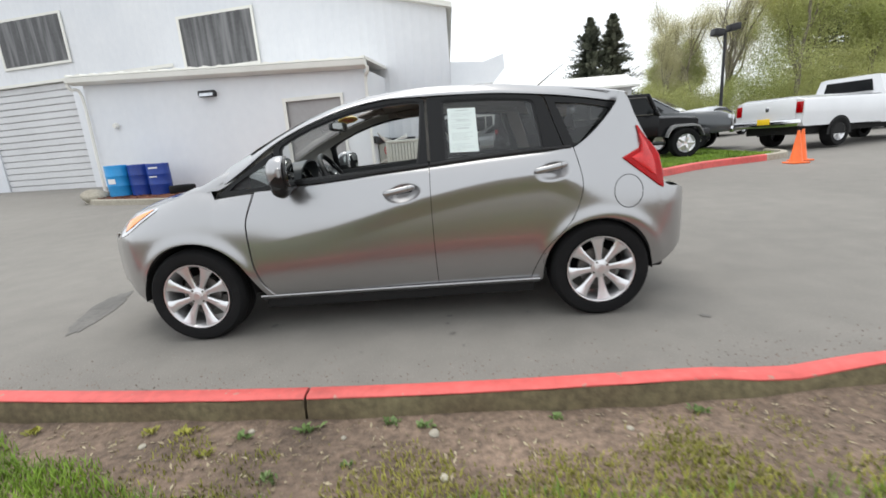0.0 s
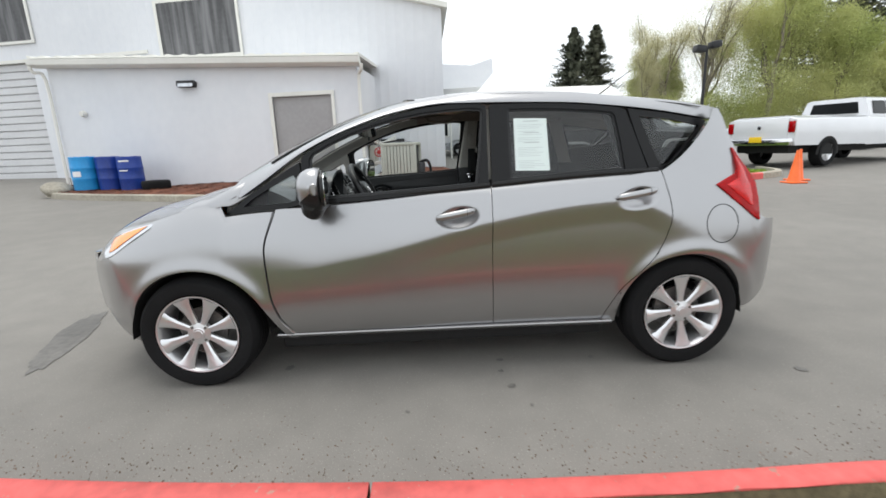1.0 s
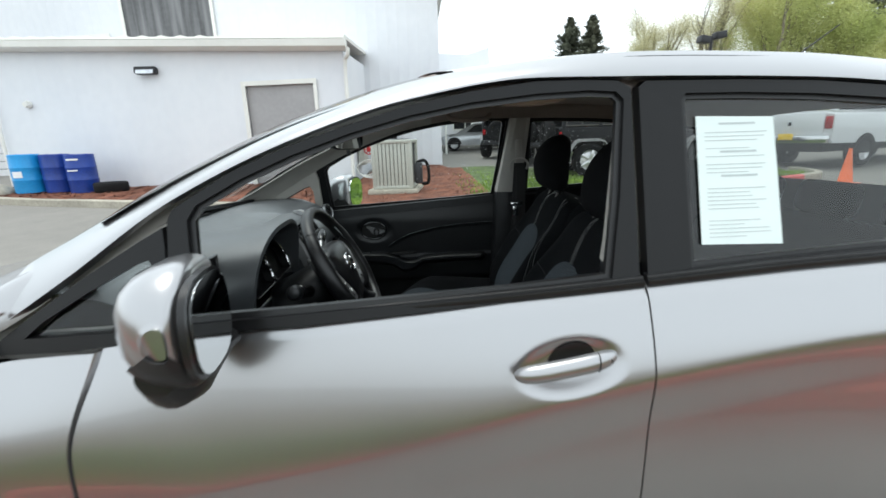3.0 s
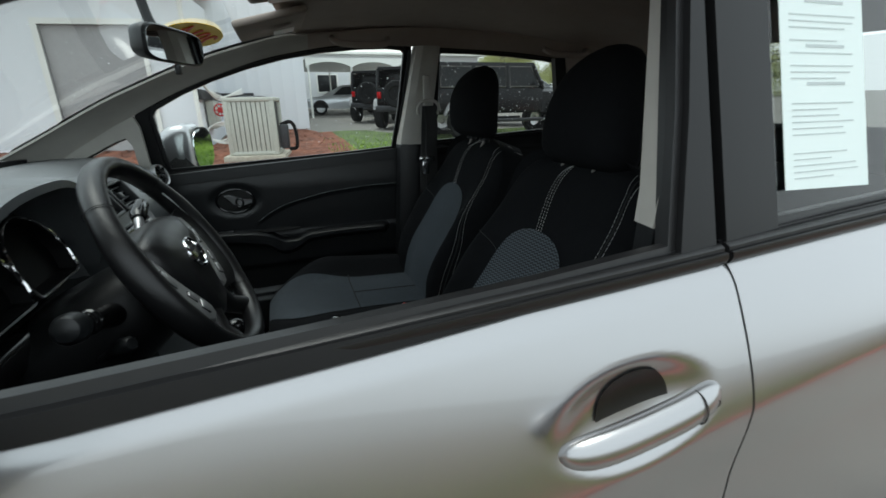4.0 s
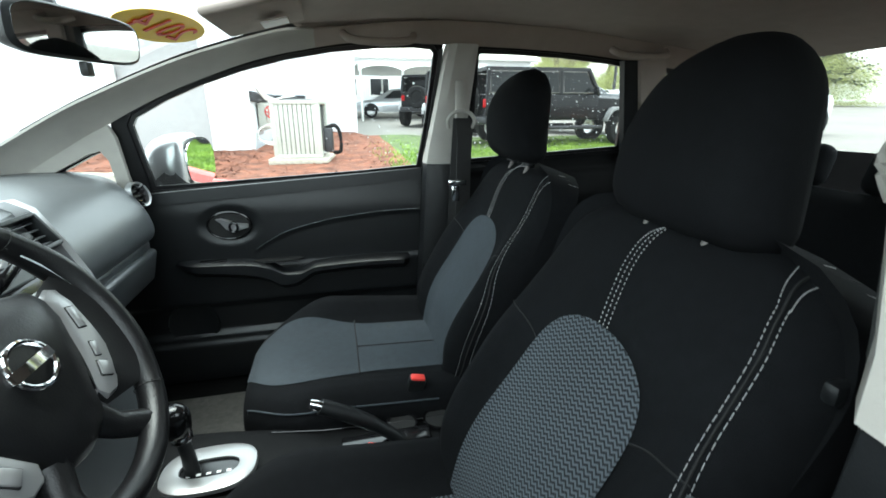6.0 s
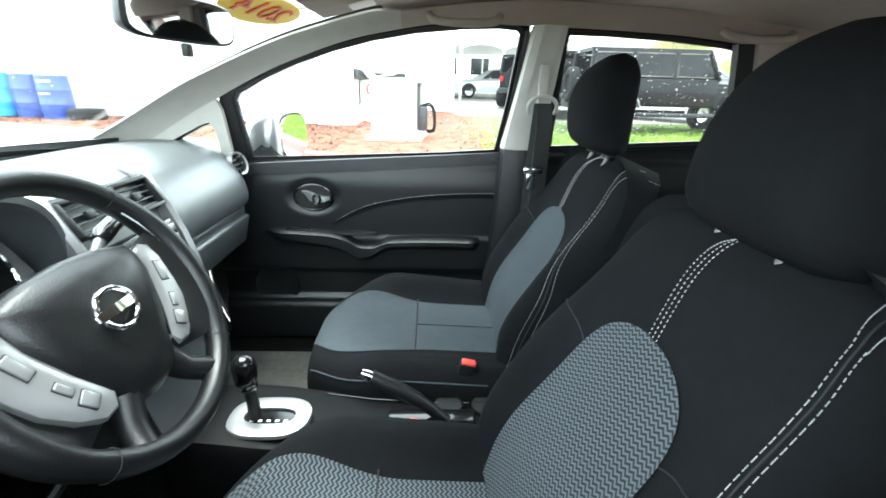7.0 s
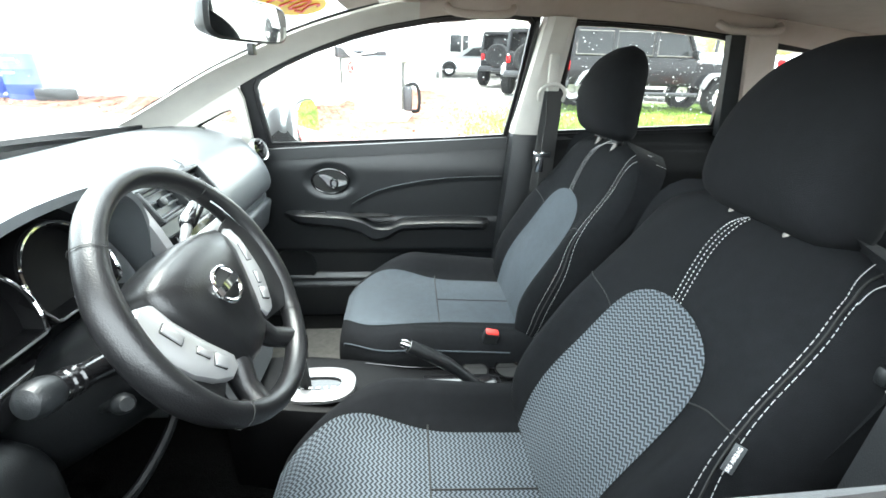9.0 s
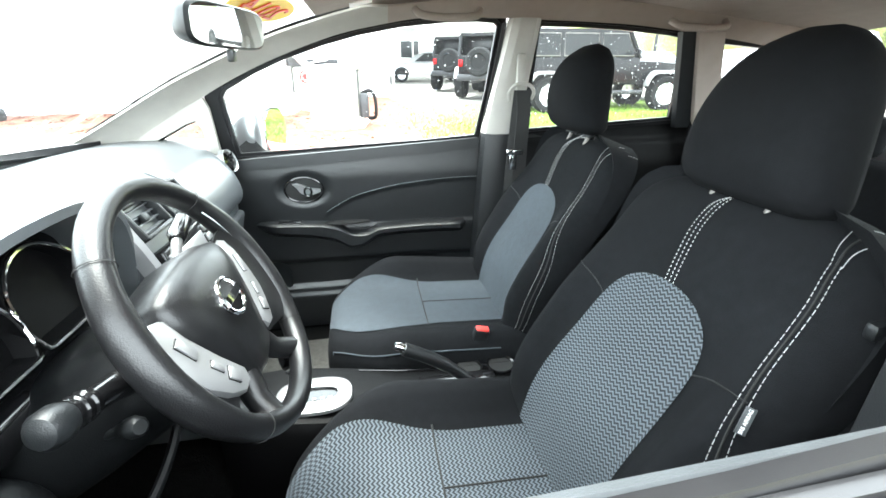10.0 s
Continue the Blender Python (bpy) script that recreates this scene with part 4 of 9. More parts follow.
both("front_bumper", bumper(plan_front, lambda u: 0.725 - 0.02 * u, lambda u: 0.395 - 0.14 * u, -1), PAINT, "silver front bumper", 30)
both("rear_bumper", bumper(plan_rear, lambda u: 0.78 + 0.04 * u, lambda u: 0.42 - 0.1 * u, 1), PAINT, "silver rear bumper", 30)


def hood(bm):
    def f(u, v):
        xe = -1.97 + 0.93 * v
        ye = plan_in(xe) + shoulder(xe)
        t = 1 - (1 - u) ** 1.6
        y = ye + (0.8475 - ye) * t
        z = fender_z(xe) + 0.062 * math.sin(t * math.pi / 2) ** 0.8
        return Vector((xe - 0.1 * t * (1 - v) - 0.06 * t * v, y, z))
    sheet(bm, f, 24, 40)
    return bm


both("bonnet", hood, PAINT, "silver bonnet", 30)


def nose(bm):
    n = len(plan_front) - 1

    def f(u, v):
        p = plan_front[round(u * n)]
        a = Vector((p.x + 0.006, p.y + 0.004, 0.68))
        t = 1 - (1 - u) ** 1.6
        ye = plan_in(-1.97) + shoulder(-1.97)
        b = Vector((-1.965 - 0.1 * t, ye + (0.8475 - ye) * t, fender_z(-1.97) + 0.05 * math.sin(t * math.pi / 2) ** 0.8))
        q = a.lerp(b, v)
        q.z = a.z + (b.z - a.z) * math.sin(v * math.pi / 2)
        return q
    sheet(bm, f, n, 10)
    return bm


both("nose_panel", nose, PAINT, "silver nose between bumper and bonnet", 40)


def headlamp(lo, hi, x0, x1, out):
    def make(bm):
        def f(u, v):
            x = x0 + (x1 - x0) * u
            z = lo(x) + (hi(x) - lo(x)) * v
            r = out if 0 < u < 1 and 0 < v < 1 else -0.006
            return Vector((x, side_y(x, z) - r, z))
        sheet(bm, f, 14, 8)
        return bm
    return make


lamp_lo = hermite([(-1.95, 0.66), (-1.72, 0.715), (-1.6, 0.79), (-1.47, 0.885)])
lamp_hi = hermite([(-1.95, 0.73), (-1.72, 0.83), (-1.6, 0.868), (-1.47, 0.893)])
hl = both("headlamp", headlamp(lamp_lo, lamp_hi, -1.95, -1.47, 0.006), CLEARLENS, "clear wrap-around headlamp")
for side, h in enumerate(hl):
    bm = headlamp(lambda x: lamp_lo(x) + 0.028, lambda x: lamp_hi(x) - 0.006, -1.75, -1.5, 0.011)(B())
    part("marker_lens", mirrored(bm) if side else bm, AMBERLENS, h, "amber side marker")


LAMP = [(1.43, 0.988), (1.5, 1.022), (1.54, 1.04), (1.551, 1.06), (1.548, 1.11), (1.54, 1.172), (1.552, 1.17), (1.6, 1.09), (1.645, 1.035), (1.672, 0.99), (1.688, 0.9), (1.692, 0.8), (1.684, 0.793), (1.65, 0.812), (1.607, 0.845), (1.52, 0.912), (1.46, 0.962)]


def lamp_shell(k, out, back):
    """The lamp's outline drawn in by k towards its spine, lifted by out, with a folded rim."""
    def make(bm):
        spine = [(1.56, 0.98 if z < 1.06 else 1.06) for x, z in LAMP]
        rings = []
        for q, o in ((1.0, -back), (1.0, out * 0.5), (0.94, out), (0.5, out * 1.5), (0.05, out * 1.6)):
            rings.append([Vector((sx + (x - sx) * q * k, side_y(sx + (x - sx) * q * k, sz + (z - sz) * q * k) - o, sz + (z - sz) * q * k)) for (x, z), (sx, sz) in zip(LAMP, spine)])
        loft(bm, rings)
        return bm
    return make


for side, l_ in enumerate(both("tail_lamp", lamp_shell(1.0, 0.009, 0.01), REDLENS, "red boomerang tail lamp with a bright inner band", 22)):
    bm = lamp_shell(0.6, 0.0155, 0.002)(B())
    part("inner_band", mirrored(bm) if side else bm, REDBRIGHT, l_, "brighter red inner band", 22)


def roof(bm):
    def f(u, v):
        t = 2 * u - 1
        x = -0.1 - 0.1 * (1 - t * t) + (1.62 + 0.1 * (1 - t * t)) * v
        xr = -0.09 + 1.59 * v
        y = 0.8475 + 0.6 * t
        return Vector((x, y, roof_z(xr) + 0.037 * (1 - abs(t) ** 2.4) - 0.006 * (abs(t) > 0.99)))
    sheet(bm, f, 36, 40)
    return bm


part("roof", roof(B()), PAINT, car, "silver roof panel", 30)


def rail(bm):
    def f(u, v):
        x = -1.22 + 2.75 * u
        g = ease((-1.07 - x) / 0.06)
        zt, zr = (top_z(x) + 0.014) * (1 - g) + (fender_z(x) - 0.02) * g, roof_z(x) - 0.05 * ease((-1.02 - x) / 0.14)
        z = zt + (zr - zt) * v
        y0, y1 = glass_y(x, zt) - 0.014, 0.2475 - 0.05 * clamp((-0.75 - x) / 0.4)
        if v <= 0:
            return Vector((x, y0 + 0.02, zt))
        y = y0 + (y1 - y0) * ((v - 0.1) / 0.9) ** 1.5 if v > 0.1 else y0
        return Vector((x, y, z))
    sheet(bm, f, 90, 10)
    return bm


def pillar_foot(bm):
    def f(u, v):
        x = -1.42 + 0.46 * u
        fz = fender_z(x)
        y0 = plan_in(x) + shoulder(x) - 0.004 + 0.045 * ease((x + 1.08) / 0.11)
        zt = fz + 0.002 + (roof_z(x) - 0.02 - fz) * ease((x + 1.42) / 0.24)
        z0 = (fz - 0.02) * (1 - ease((x + 1.12) / 0.08)) + (top_z(x) + 0.012) * ease((x + 1.12) / 0.08)
        k = math.sin(v * math.pi / 2)
        return Vector((x, y0 + 0.075 * (1 - math.cos(v * math.pi / 2)), z0 + (max(zt, z0 + 0.004) - z0) * k))
    sheet(bm, f, 24, 8, 0.003)
    return bm


both("pillar_foot", pillar_foot, PAINT, "silver foot of the front pillar", 40)
both("roof_rail", rail, PAINT, "silver roof rail and front pillar", 30)


def roof_joint(bm):
    tube(bm, [(-0.88 + 2.29 * k / 60, 0.232 - 0.05 * clamp((-0.75 + 0.88 - 2.29 * k / 60) / 0.4), roof_z(-0.88 + 2.29 * k / 60) - 0.014) for k in range(61)], 0.0026, 5)
    return bm


both("drip_channel", roof_joint, BLACKTRIM, "thin dark roof joint")
WIN_F = [(-0.648, 0.985), (-0.655, 1.08), (-0.66, 1.185), (-0.642, 1.213), (-0.55, 1.262), (-0.45, 1.304), (-0.33, 1.344), (-0.21, 1.375), (-0.08, 1.398), (0.06, 1.412), (0.17, 1.416), (0.226, 1.412), (0.242, 1.396),
         (0.224, 1.2), (0.198, 1.03), (0.0, 1.015), (-0.2, 1.005), (-0.45, 0.993)]
WIN_R = [(0.37, 1.045), (0.368, 1.2), (0.366, 1.39), (0.376, 1.405), (0.5, 1.404), (0.67, 1.397), (0.85, 1.382), (0.915, 1.372), (0.932, 1.355), (0.955, 1.22), (0.972, 1.078), (0.7, 1.063)]
WIN_Q = [(1.06, 1.345), (1.2, 1.332), (1.34, 1.308), (1.405, 1.292), (1.395, 1.265), (1.3, 1.17), (1.225, 1.105), (1.185, 1.09), (1.16, 1.1), (1.11, 1.22)]
WIN_V = [(-1.01, 0.958), (-0.9, 0.965), (-0.78, 0.972), (-0.735, 0.985), (-0.728, 1.02), (-0.728, 1.085), (-0.74, 1.11), (-0.77, 1.1), (-0.87, 1.048), (-0.97, 0.99)]


def on_glass(off):
    return lambda a, b, h: Vector((a, glass_y(a, b) + off + h, b))


def grown(poly, d):
    """The outline moved outwards by d."""
    n = len(poly)
    area = sum(poly[i][0] * poly[(i + 1) % n][1] - poly[(i + 1) % n][0] * poly[i][1] for i in range(n))
    s = 1 if area > 0 else -1
    out = []
    for i in range(n):
        (ax, ay), (bx, by), (cx, cy) = poly[i - 1], poly[i], poly[(i + 1) % n]
        n1, n2 = Vector((by - ay, ax - bx)).normalized(), Vector((cy - by, bx - cx)).normalized()
        m = (n1 + n2)
        m = m / max(0.35, m.length_squared) * 2 if m.length > 0.1 else n1
        out.append((bx + s * d * m.x, by + s * d * m.y))
    return out


def ring(bm, inner, outer, off, d):
    f = on_glass(off)
    rings = []
    for (a, b), (c, e) in zip(inner, outer):
        rings.append([f(a, b, 0), f(c, e, 0), f(c, e, d), f(a, b, d)])
    rings.append(rings[0])
    loft(bm, rings, True, False)
    bmesh.ops.remove_doubles(bm, verts=bm.verts, dist=1e-5)
    return bm


fr_out = [(-0.7, 0.965), (-0.7, 1.08), (-0.7, 1.185), (-0.69, 1.206), (-0.57, 1.276), (-0.46, 1.32), (-0.335, 1.36), (-0.21, 1.395), (-0.08, 1.42), (0.06, 1.437), (0.16, 1.437), (0.23, 1.434), (0.258, 1.42),
          (0.257, 1.2), (0.257, 1.02), (0.0, 1.0), (-0.2, 0.985), (-0.45, 0.97)]
rr_out = [(0.275, 1.03), (0.275, 1.2), (0.275, 1.42), (0.29, 1.432), (0.5, 1.43), (0.67, 1.424), (0.85, 1.408), (0.955, 1.396), (0.99, 1.38), (1.045, 1.22), (1.095, 1.07), (0.7, 1.05)]
q_out = [(1.0, 1.388), (1.2, 1.362), (1.34, 1.337), (1.455, 1.32), (1.435, 1.285), (1.33, 1.178), (1.25, 1.095), (1.19, 1.07), (1.105, 1.068), (1.05, 1.22)]
v_out = [(-1.115, 0.92), (-0.9, 0.935), (-0.78, 0.95), (-0.706, 0.962), (-0.706, 1.02), (-0.706, 1.13), (-0.71, 1.172), (-0.76, 1.145), (-0.88, 1.075), (-1.0, 0.998)]
for nm, inn, out, mat in (("front_window_frame", WIN_F, fr_out, PILLARBLACK), ("rear_window_frame", WIN_R, rr_out, PILLARBLACK), ("quarter_window_frame", WIN_Q, q_out, PILLARBLACK), ("vent_window_frame", WIN_V, v_out, PILLARBLACK)):
    both(nm, lambda bm, inn=inn, out=out: ring(bm, inn, out, -0.006, 0.03), mat, "black window surround", 30)
for nm, inn in (("front_window_seal", WIN_F), ("rear_window_seal", WIN_R)):
    both(nm, lambda bm, inn=inn: ring(bm, grown(inn, -0.012), grown(inn, 0.006), 0.004, 0.014), BLACKTRIM, "black rubber window seal", 30)


def pane(poly, off=0.009):
    def make(bm):
        f = on_glass(off)
        n = len(poly)
        c = (sum(p[0] for p in poly) / n, sum(p[1] for p in poly) / n)
        inner = [(c[0] + (a - c[0]) * 0.5, c[1] + (b - c[1]) * 0.5) for a, b in poly]
        vo, vi, vc = [bm.verts.new(f(a, b, 0)) for a, b in poly], [bm.verts.new(f(a, b, 0)) for a, b in inner], bm.verts.new(f(*c, 0))
        for i in range(n):
            j = (i + 1) % n
            bm.faces.new((vo[i], vo[j], vi[j], vi[i]))
            bm.faces.new((vi[i], vi[j], vc))
        return bm
    return make


PANES = []
PANES.append(part("front_pane", mirrored(pane(WIN_F)(B())), GLASS, car, "clear passenger window pane"))
PANES += both("rear_pane", pane(WIN_R), GLASS_T, "dark-tinted rear door pane")
PANES += both("quarter_pane", pane(WIN_Q), GLASS_T, "dark-tinted quarter pane")
PANES += both("vent_pane", pane(WIN_V), GLASS, "small clear triangular pane")


def screen(bm):
    def f(u, v):
        t = 2 * u - 1
        k = 1 - t * t
        xs_ = -1.03 + 0.95 * v
        return Vector((xs_ - (0.2 - 0.1 * v) * k, 0.8475 + (0.645 - 0.035 * v) * t, roof_z(xs_) - 0.004 + 0.036 * (1 - abs(t) ** 2.4) * v ** 0.8 - 0.03 * k * (1 - v)))
    sheet(bm, f, 24, 20)
    return bm


PANES.append(part("windscreen", screen(B()), GLASS, car, "clear raked windscreen"))


def hatch(bm, z0, z1, x_of, out=0.0):
    def f(u, v):
        t = 2 * u - 1
        z = z0 + (z1 - z0) * v
        w = 0.6 + 0.06 * clamp((1.4 - z) / 0.3)
        return Vector((x_of(z) + 0.15 * (1 - t * t) + out, 0.8475 + w * t, z))
    sheet(bm, f, 20, 12)
    return bm


hx = hermite([(0.7, 1.71), (0.8, 1.68), (1.0, 1.63), (1.2, 1.55), (1.42, 1.46)])
part("tailgate", hatch(B(), 0.72, 1.08, hx), PAINT, car, "silver tailgate")
PANES.append(part("rear_screen", hatch(B(), 1.08, 1.4, hx), GLASS_T, car, "tinted rear window"))
for p in PANES:
    p.visible_shadow = False


def cowl_panel(bm):
    def f(u, v):
        t = 2 * u - 1
        k = 1 - t * t
        a = Vector((-1.05 - 0.06 * k, 0.8475 + 0.64 * t, fender_z(-1.05) + 0.05 * k ** 0.6 - 0.04))
        b = Vector((-1.0 - 0.17 * k, 0.8475 + 0.62 * t, roof_z(-1.0) - 0.03 * k - 0.04 * (1 - k) - 0.01))
        return a + (b - a) * v + Vector((0, 0, -0.03 * math.sin(math.pi * v)))
    sheet(bm, f, 24, 6, 0.006)
    return bm


part("cowl_panel", cowl_panel(B()), BLACKTRIM, car, "black plastic cowl below the windscreen")


def frit(side):
    def make(bm):
        def f(u, v):
            t = side * (1.0 - 0.055 * u)
            k = 1 - t * t
            xs_ = -1.03 + 0.95 * (0.17 + 0.83 * v)
            return Vector((xs_ - (0.2 - 0.1 * v) * k, 0.8475 + (0.645 - 0.035 * v) * t, roof_z(xs_) - 0.008 + 0.036 * (1 - abs(t) ** 2.4) * v ** 0.8 - 0.03 * k * (1 - v)))
        sheet(bm, f, 3, 24)
        return bm
    return make


for sd in (-1, 1):
    part("screen_edge", frit(sd)(B()), BLACKTRIM, car, "black edge band of the windscreen")


def belt_trim(x0, x1):
    def make(bm):
        rings = []
        for k in range(41):
            x = x0 + (x1 - x0) * k / 40
            z, y = belt_z(x), plan_in(x) + shoulder(x)
            rings.append([(x, y - 0.002, z - 0.004), (x, y - 0.004, z + 0.002), (x, y - 0.003, z + 0.008), (x, y + 0.0005, z + 0.0085), (x, y + 0.0015, z + 0.0055), (x, y + 0.003, z + 0.0055), (x, y + 0.004, z + 0.013), (x, y + 0.01, z + 0.0165), (x, y + 0.0145, z + 0.016), (x, y + 0.0155, z + 0.011), (x, y + 0.018, z + 0.011), (x, y + 0.0195, z + 0.017), (x, y + 0.025, z + 0.016), (x, y + 0.026, z - 0.012), (x, y + 0.006, z - 0.014)])
        loft(bm, rings)
        return bm
    return make


def frame_edge(bm):
    rings = []
    for k in range(9):
        z = 1.01 + 0.39 * k / 8
        q = 0.198 + 0.115 * (z - 1.03)
        y = glass_y(q, z)
        rings.append([(q + 0.006, y + 0.01, z), (q + 0.003, y + 0.04, z), (q + 0.014, y + 0.045, z), (q + 0.022, y + 0.01, z)])
    loft(bm, rings)
    return bm


both("door_frame_edge", frame_edge, BLACKTRIM, "black inner edge of the door frame")
both("front_belt_moulding", belt_trim(-0.7, 0.262), BLACKTRIM, "black belt moulding of the front door")
both("rear_belt_moulding", belt_trim(0.27, 1.13), BLACKTRIM, "black belt moulding of the rear door")


def inner_seal(bm):
    rings = []
    for k in range(31):
        x = -0.69 + 0.94 * k / 30
        z, y = belt_z(x) + 0.004, plan_in(x) + shoulder(x) + 0.032
        rings.append([(x, y, z - 0.03), (x, y, z + 0.004), (x, y + 0.006, z + 0.011), (x, y + 0.014, z + 0.009), (x, y + 0.016, z - 0.03)])
    loft(bm, rings)
    return bm


# twin seals; the near one's lighter grey paints in the daylight it gets
part("inner_belt_seal", inner_seal(B()), IN_DASH, car, "padded inner window seal, daylight painted in as lighter grey")
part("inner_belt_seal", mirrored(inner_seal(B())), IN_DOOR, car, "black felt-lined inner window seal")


def handle(hx, hz, sgn):
    def make(bm):
        n = 20
        rings = []
        for k in range(n + 1):
            t = -math.cos(math.pi * k / n)
            x = hx + 0.004 + 0.1 * t
            h = 0.0185 * (1 - abs(t) ** 6) ** 0.5 + 0.001
            yo = plan_in(x) + 0.012 * abs(t) ** 3 - 0.024 + 0.012 * (hz - 0.85)
            zc = hz + 0.0165 * t + 0.001
            d = 0.0155 * (1 - abs(t) ** 6) ** 0.5 + 0.001
            rings.append([(x, yo + d * math.cos(a), zc + h * math.sin(a)) for a in (2 * math.pi * q / 22 for q in range(22))])
        loft(bm, rings)
        return bm
    return make


# dark half-disc laid on the paint: the hand pocket's shade as a sheet
def cup(hx, hz):
    def make(bm):
        def f(u, v):
            a = math.pi * u
            x, z = hx + 0.032 + 0.05 * v * math.cos(a), hz - 0.022 + 0.008 * v * math.cos(a) + 0.046 * v * math.sin(a)
            return Vector((x, side_y(x, z) - 0.0025, z))
        sheet(bm, f, 24, 5)
        return bm
    return make


for nm, (hx_, hz_) in zip(("front_handle", "rear_handle"), HANDLES):
    hs = both(nm, handle(hx_, hz_, 1), PAINT, "silver pull handle")
    both("handle_cup_shade", cup(hx_, hz_), BLACKTRIM, "dark sheet for the shade in the cup behind the handle")
    bm = B()
    lathe(bm, [(0, 0.0), (0.0045, 0.0), (0.0055, 0.002), (0.0055, 0.006)], (hx_ + 0.084, plan_in(hx_ + 0.084) - 0.0315 + 0.012 * (hz_ - 0.85), hz_ + 0.0145), (0, 1, 0), 16)
    part("key_hole", bm, BLACKTRIM if hx_ < 0.5 else PAINT, hs[0])
    bm = B()
    sx = hx_ + 0.062
    tube(bm, [(sx, plan_in(sx) - 0.0235 + 0.012 * (hz_ - 0.85) + 0.0158 * math.cos(a), hz_ + 0.0107 + 0.0186 * math.sin(a)) for a in (2 * math.pi * q / 24 for q in range(25))], 0.0009, 5, False)
    part("handle_seam", bm, GAP, hs[0])


def fuel_seam(bm):
    pts = []
    for k in range(41):
        a = 2 * math.pi * k / 40
        x, z = 1.46 + 0.088 * math.cos(a), 0.79 + 0.098 * math.sin(a)
        pts.append((x, side_y(x, z) + 0.0006, z))
    tube(bm, pts, 0.0028, 5)
    return bm


part("fuel_flap_seam", fuel_seam(B()), GAP, car, "round fuel flap joint")


def door_mirror(bm):
    rings = []
    for k in range(21):
        t = 0.5 - 0.5 * math.cos(math.pi * k / 20)
        y = 0.055 - 0.215 * t
        bulge = max(0.06, 1 - abs(2 * t - 1) ** (2.6 if t > 0.5 else 7.0)) ** 0.5
        w, h = 0.094 * bulge, 0.099 * bulge
        cx, cz = -0.605 + 0.03 * t, 1.05 + 0.006 * t
        rings.append([(cx + (w * 0.4 * abs(math.cos(a)) ** -0.5 if math.cos(a) > 0.01 else w) * math.cos(a), y, cz + h * math.copysign(abs(math.sin(a)) ** 0.75, math.sin(a))) for a in (2 * math.pi * q / 20 for q in range(20))])
    loft(bm, rings)
    return bm


def mirror_shell(bm):
    def f(u, v):
        t = 0.5 - 0.5 * math.cos(math.pi * (0.04 + 0.92 * u))
        bulge = max(0.06, 1 - abs(2 * t - 1) ** (2.6 if t > 0.5 else 7.0)) ** 0.5
        w, h = 0.097 * bulge, 0.103 * bulge
        a = math.pi * (1.17 + 0.66 * v)
        cx, cz = -0.605 + 0.03 * t, 1.048 + 0.006 * t
        return Vector((cx + (w * 0.41 * abs(math.cos(a)) ** -0.5 if math.cos(a) > 0.01 else w) * math.cos(a), 0.055 - 0.215 * t, cz + h * math.copysign(abs(math.sin(a)) ** 0.75, math.sin(a))))
    sheet(bm, f, 20, 14, 0.003)
    return bm


dm = both("door_mirror", door_mirror, PAINT, "silver door mirror housing", 85)
for side, m_ in enumerate(dm):
    bm = mirror_shell(B())
    part("lower_shell", mirrored(bm) if side else bm, BLACKTRIM, m_, "black lower mirror shell")
    bm = B()
    foot = [(0.075, 0.96, 0.05, 0.026), (0.04, 0.963, 0.05, 0.03), (0.0, 0.962, 0.05, 0.045), (-0.05, 0.958, 0.052, 0.056), (-0.1, 0.966, 0.046, 0.05), (-0.13, 0.985, 0.03, 0.03)]
    loft(bm, [[(-0.61 + w_ * math.cos(a), y_, z_ + h_ * math.sin(a)) for a in (2 * math.pi * q / 18 for q in range(18))] for y_, z_, w_, h_ in foot])
    part("mirror_foot", mirrored(bm) if side else bm, BLACKTRIM, m_, "black mirror foot")
    bm = B()
    rim_ = [(0.086 * math.copysign(abs(math.cos(a)) ** 0.7, math.cos(a)), 0.062 * math.copysign(abs(math.sin(a)) ** 0.7, math.sin(a))) for a in (2 * math.pi * q / 24 for q in range(24))]
    tilt = -0.5 if side else -0.22
    prism(bm, [(a * 1.12, b * 1.34) for a, b in rim_], lambda a, b, h: Vector((-0.546 + a * tilt * 0.5 - h, -0.06 + a, 1.052 + b)), 0.012)
    part("mirror_rim", mirrored(bm) if side else bm, BLACKTRIM, m_)
    bm = B()
    prism(bm, [(a, b * 1.25) for a, b in rim_], lambda a, b, h: Vector((-0.5445 + a * tilt * 0.5 + h, -0.06 + a, 1.052 + b)), 0.004)
    part("mirror_glass", mirrored(bm) if side else bm, MIRROR, m_, "mirror glass")

# wheels
def tyre(bm, c):
    lathe(bm, [(0.212, 0.012), (0.222, -0.004), (0.245, -0.012), (0.285, -0.008), (0.303, 0.012), (0.31, 0.036)] + [q for g in range(4) for q in ((0.311, 0.05 + g * 0.032), (0.311, 0.07 + g * 0.032), (0.305, 0.073 + g * 0.032), (0.305, 0.079 + g * 0.032))] + [(0.31, 0.18), (0.3, 0.19), (0.26, 0.205), (0.21, 0.19)], c, (0, 1, 0), 56)
    return bm


def rim_barrel(bm, c):
    lathe(bm, [(0.21, 0.0), (0.214, -0.006), (0.206, -0.004), (0.196, 0.012), (0.186, 0.04), (0.182, 0.15), (0.2, 0.18)], c, (0, 1, 0), 48)
    return bm


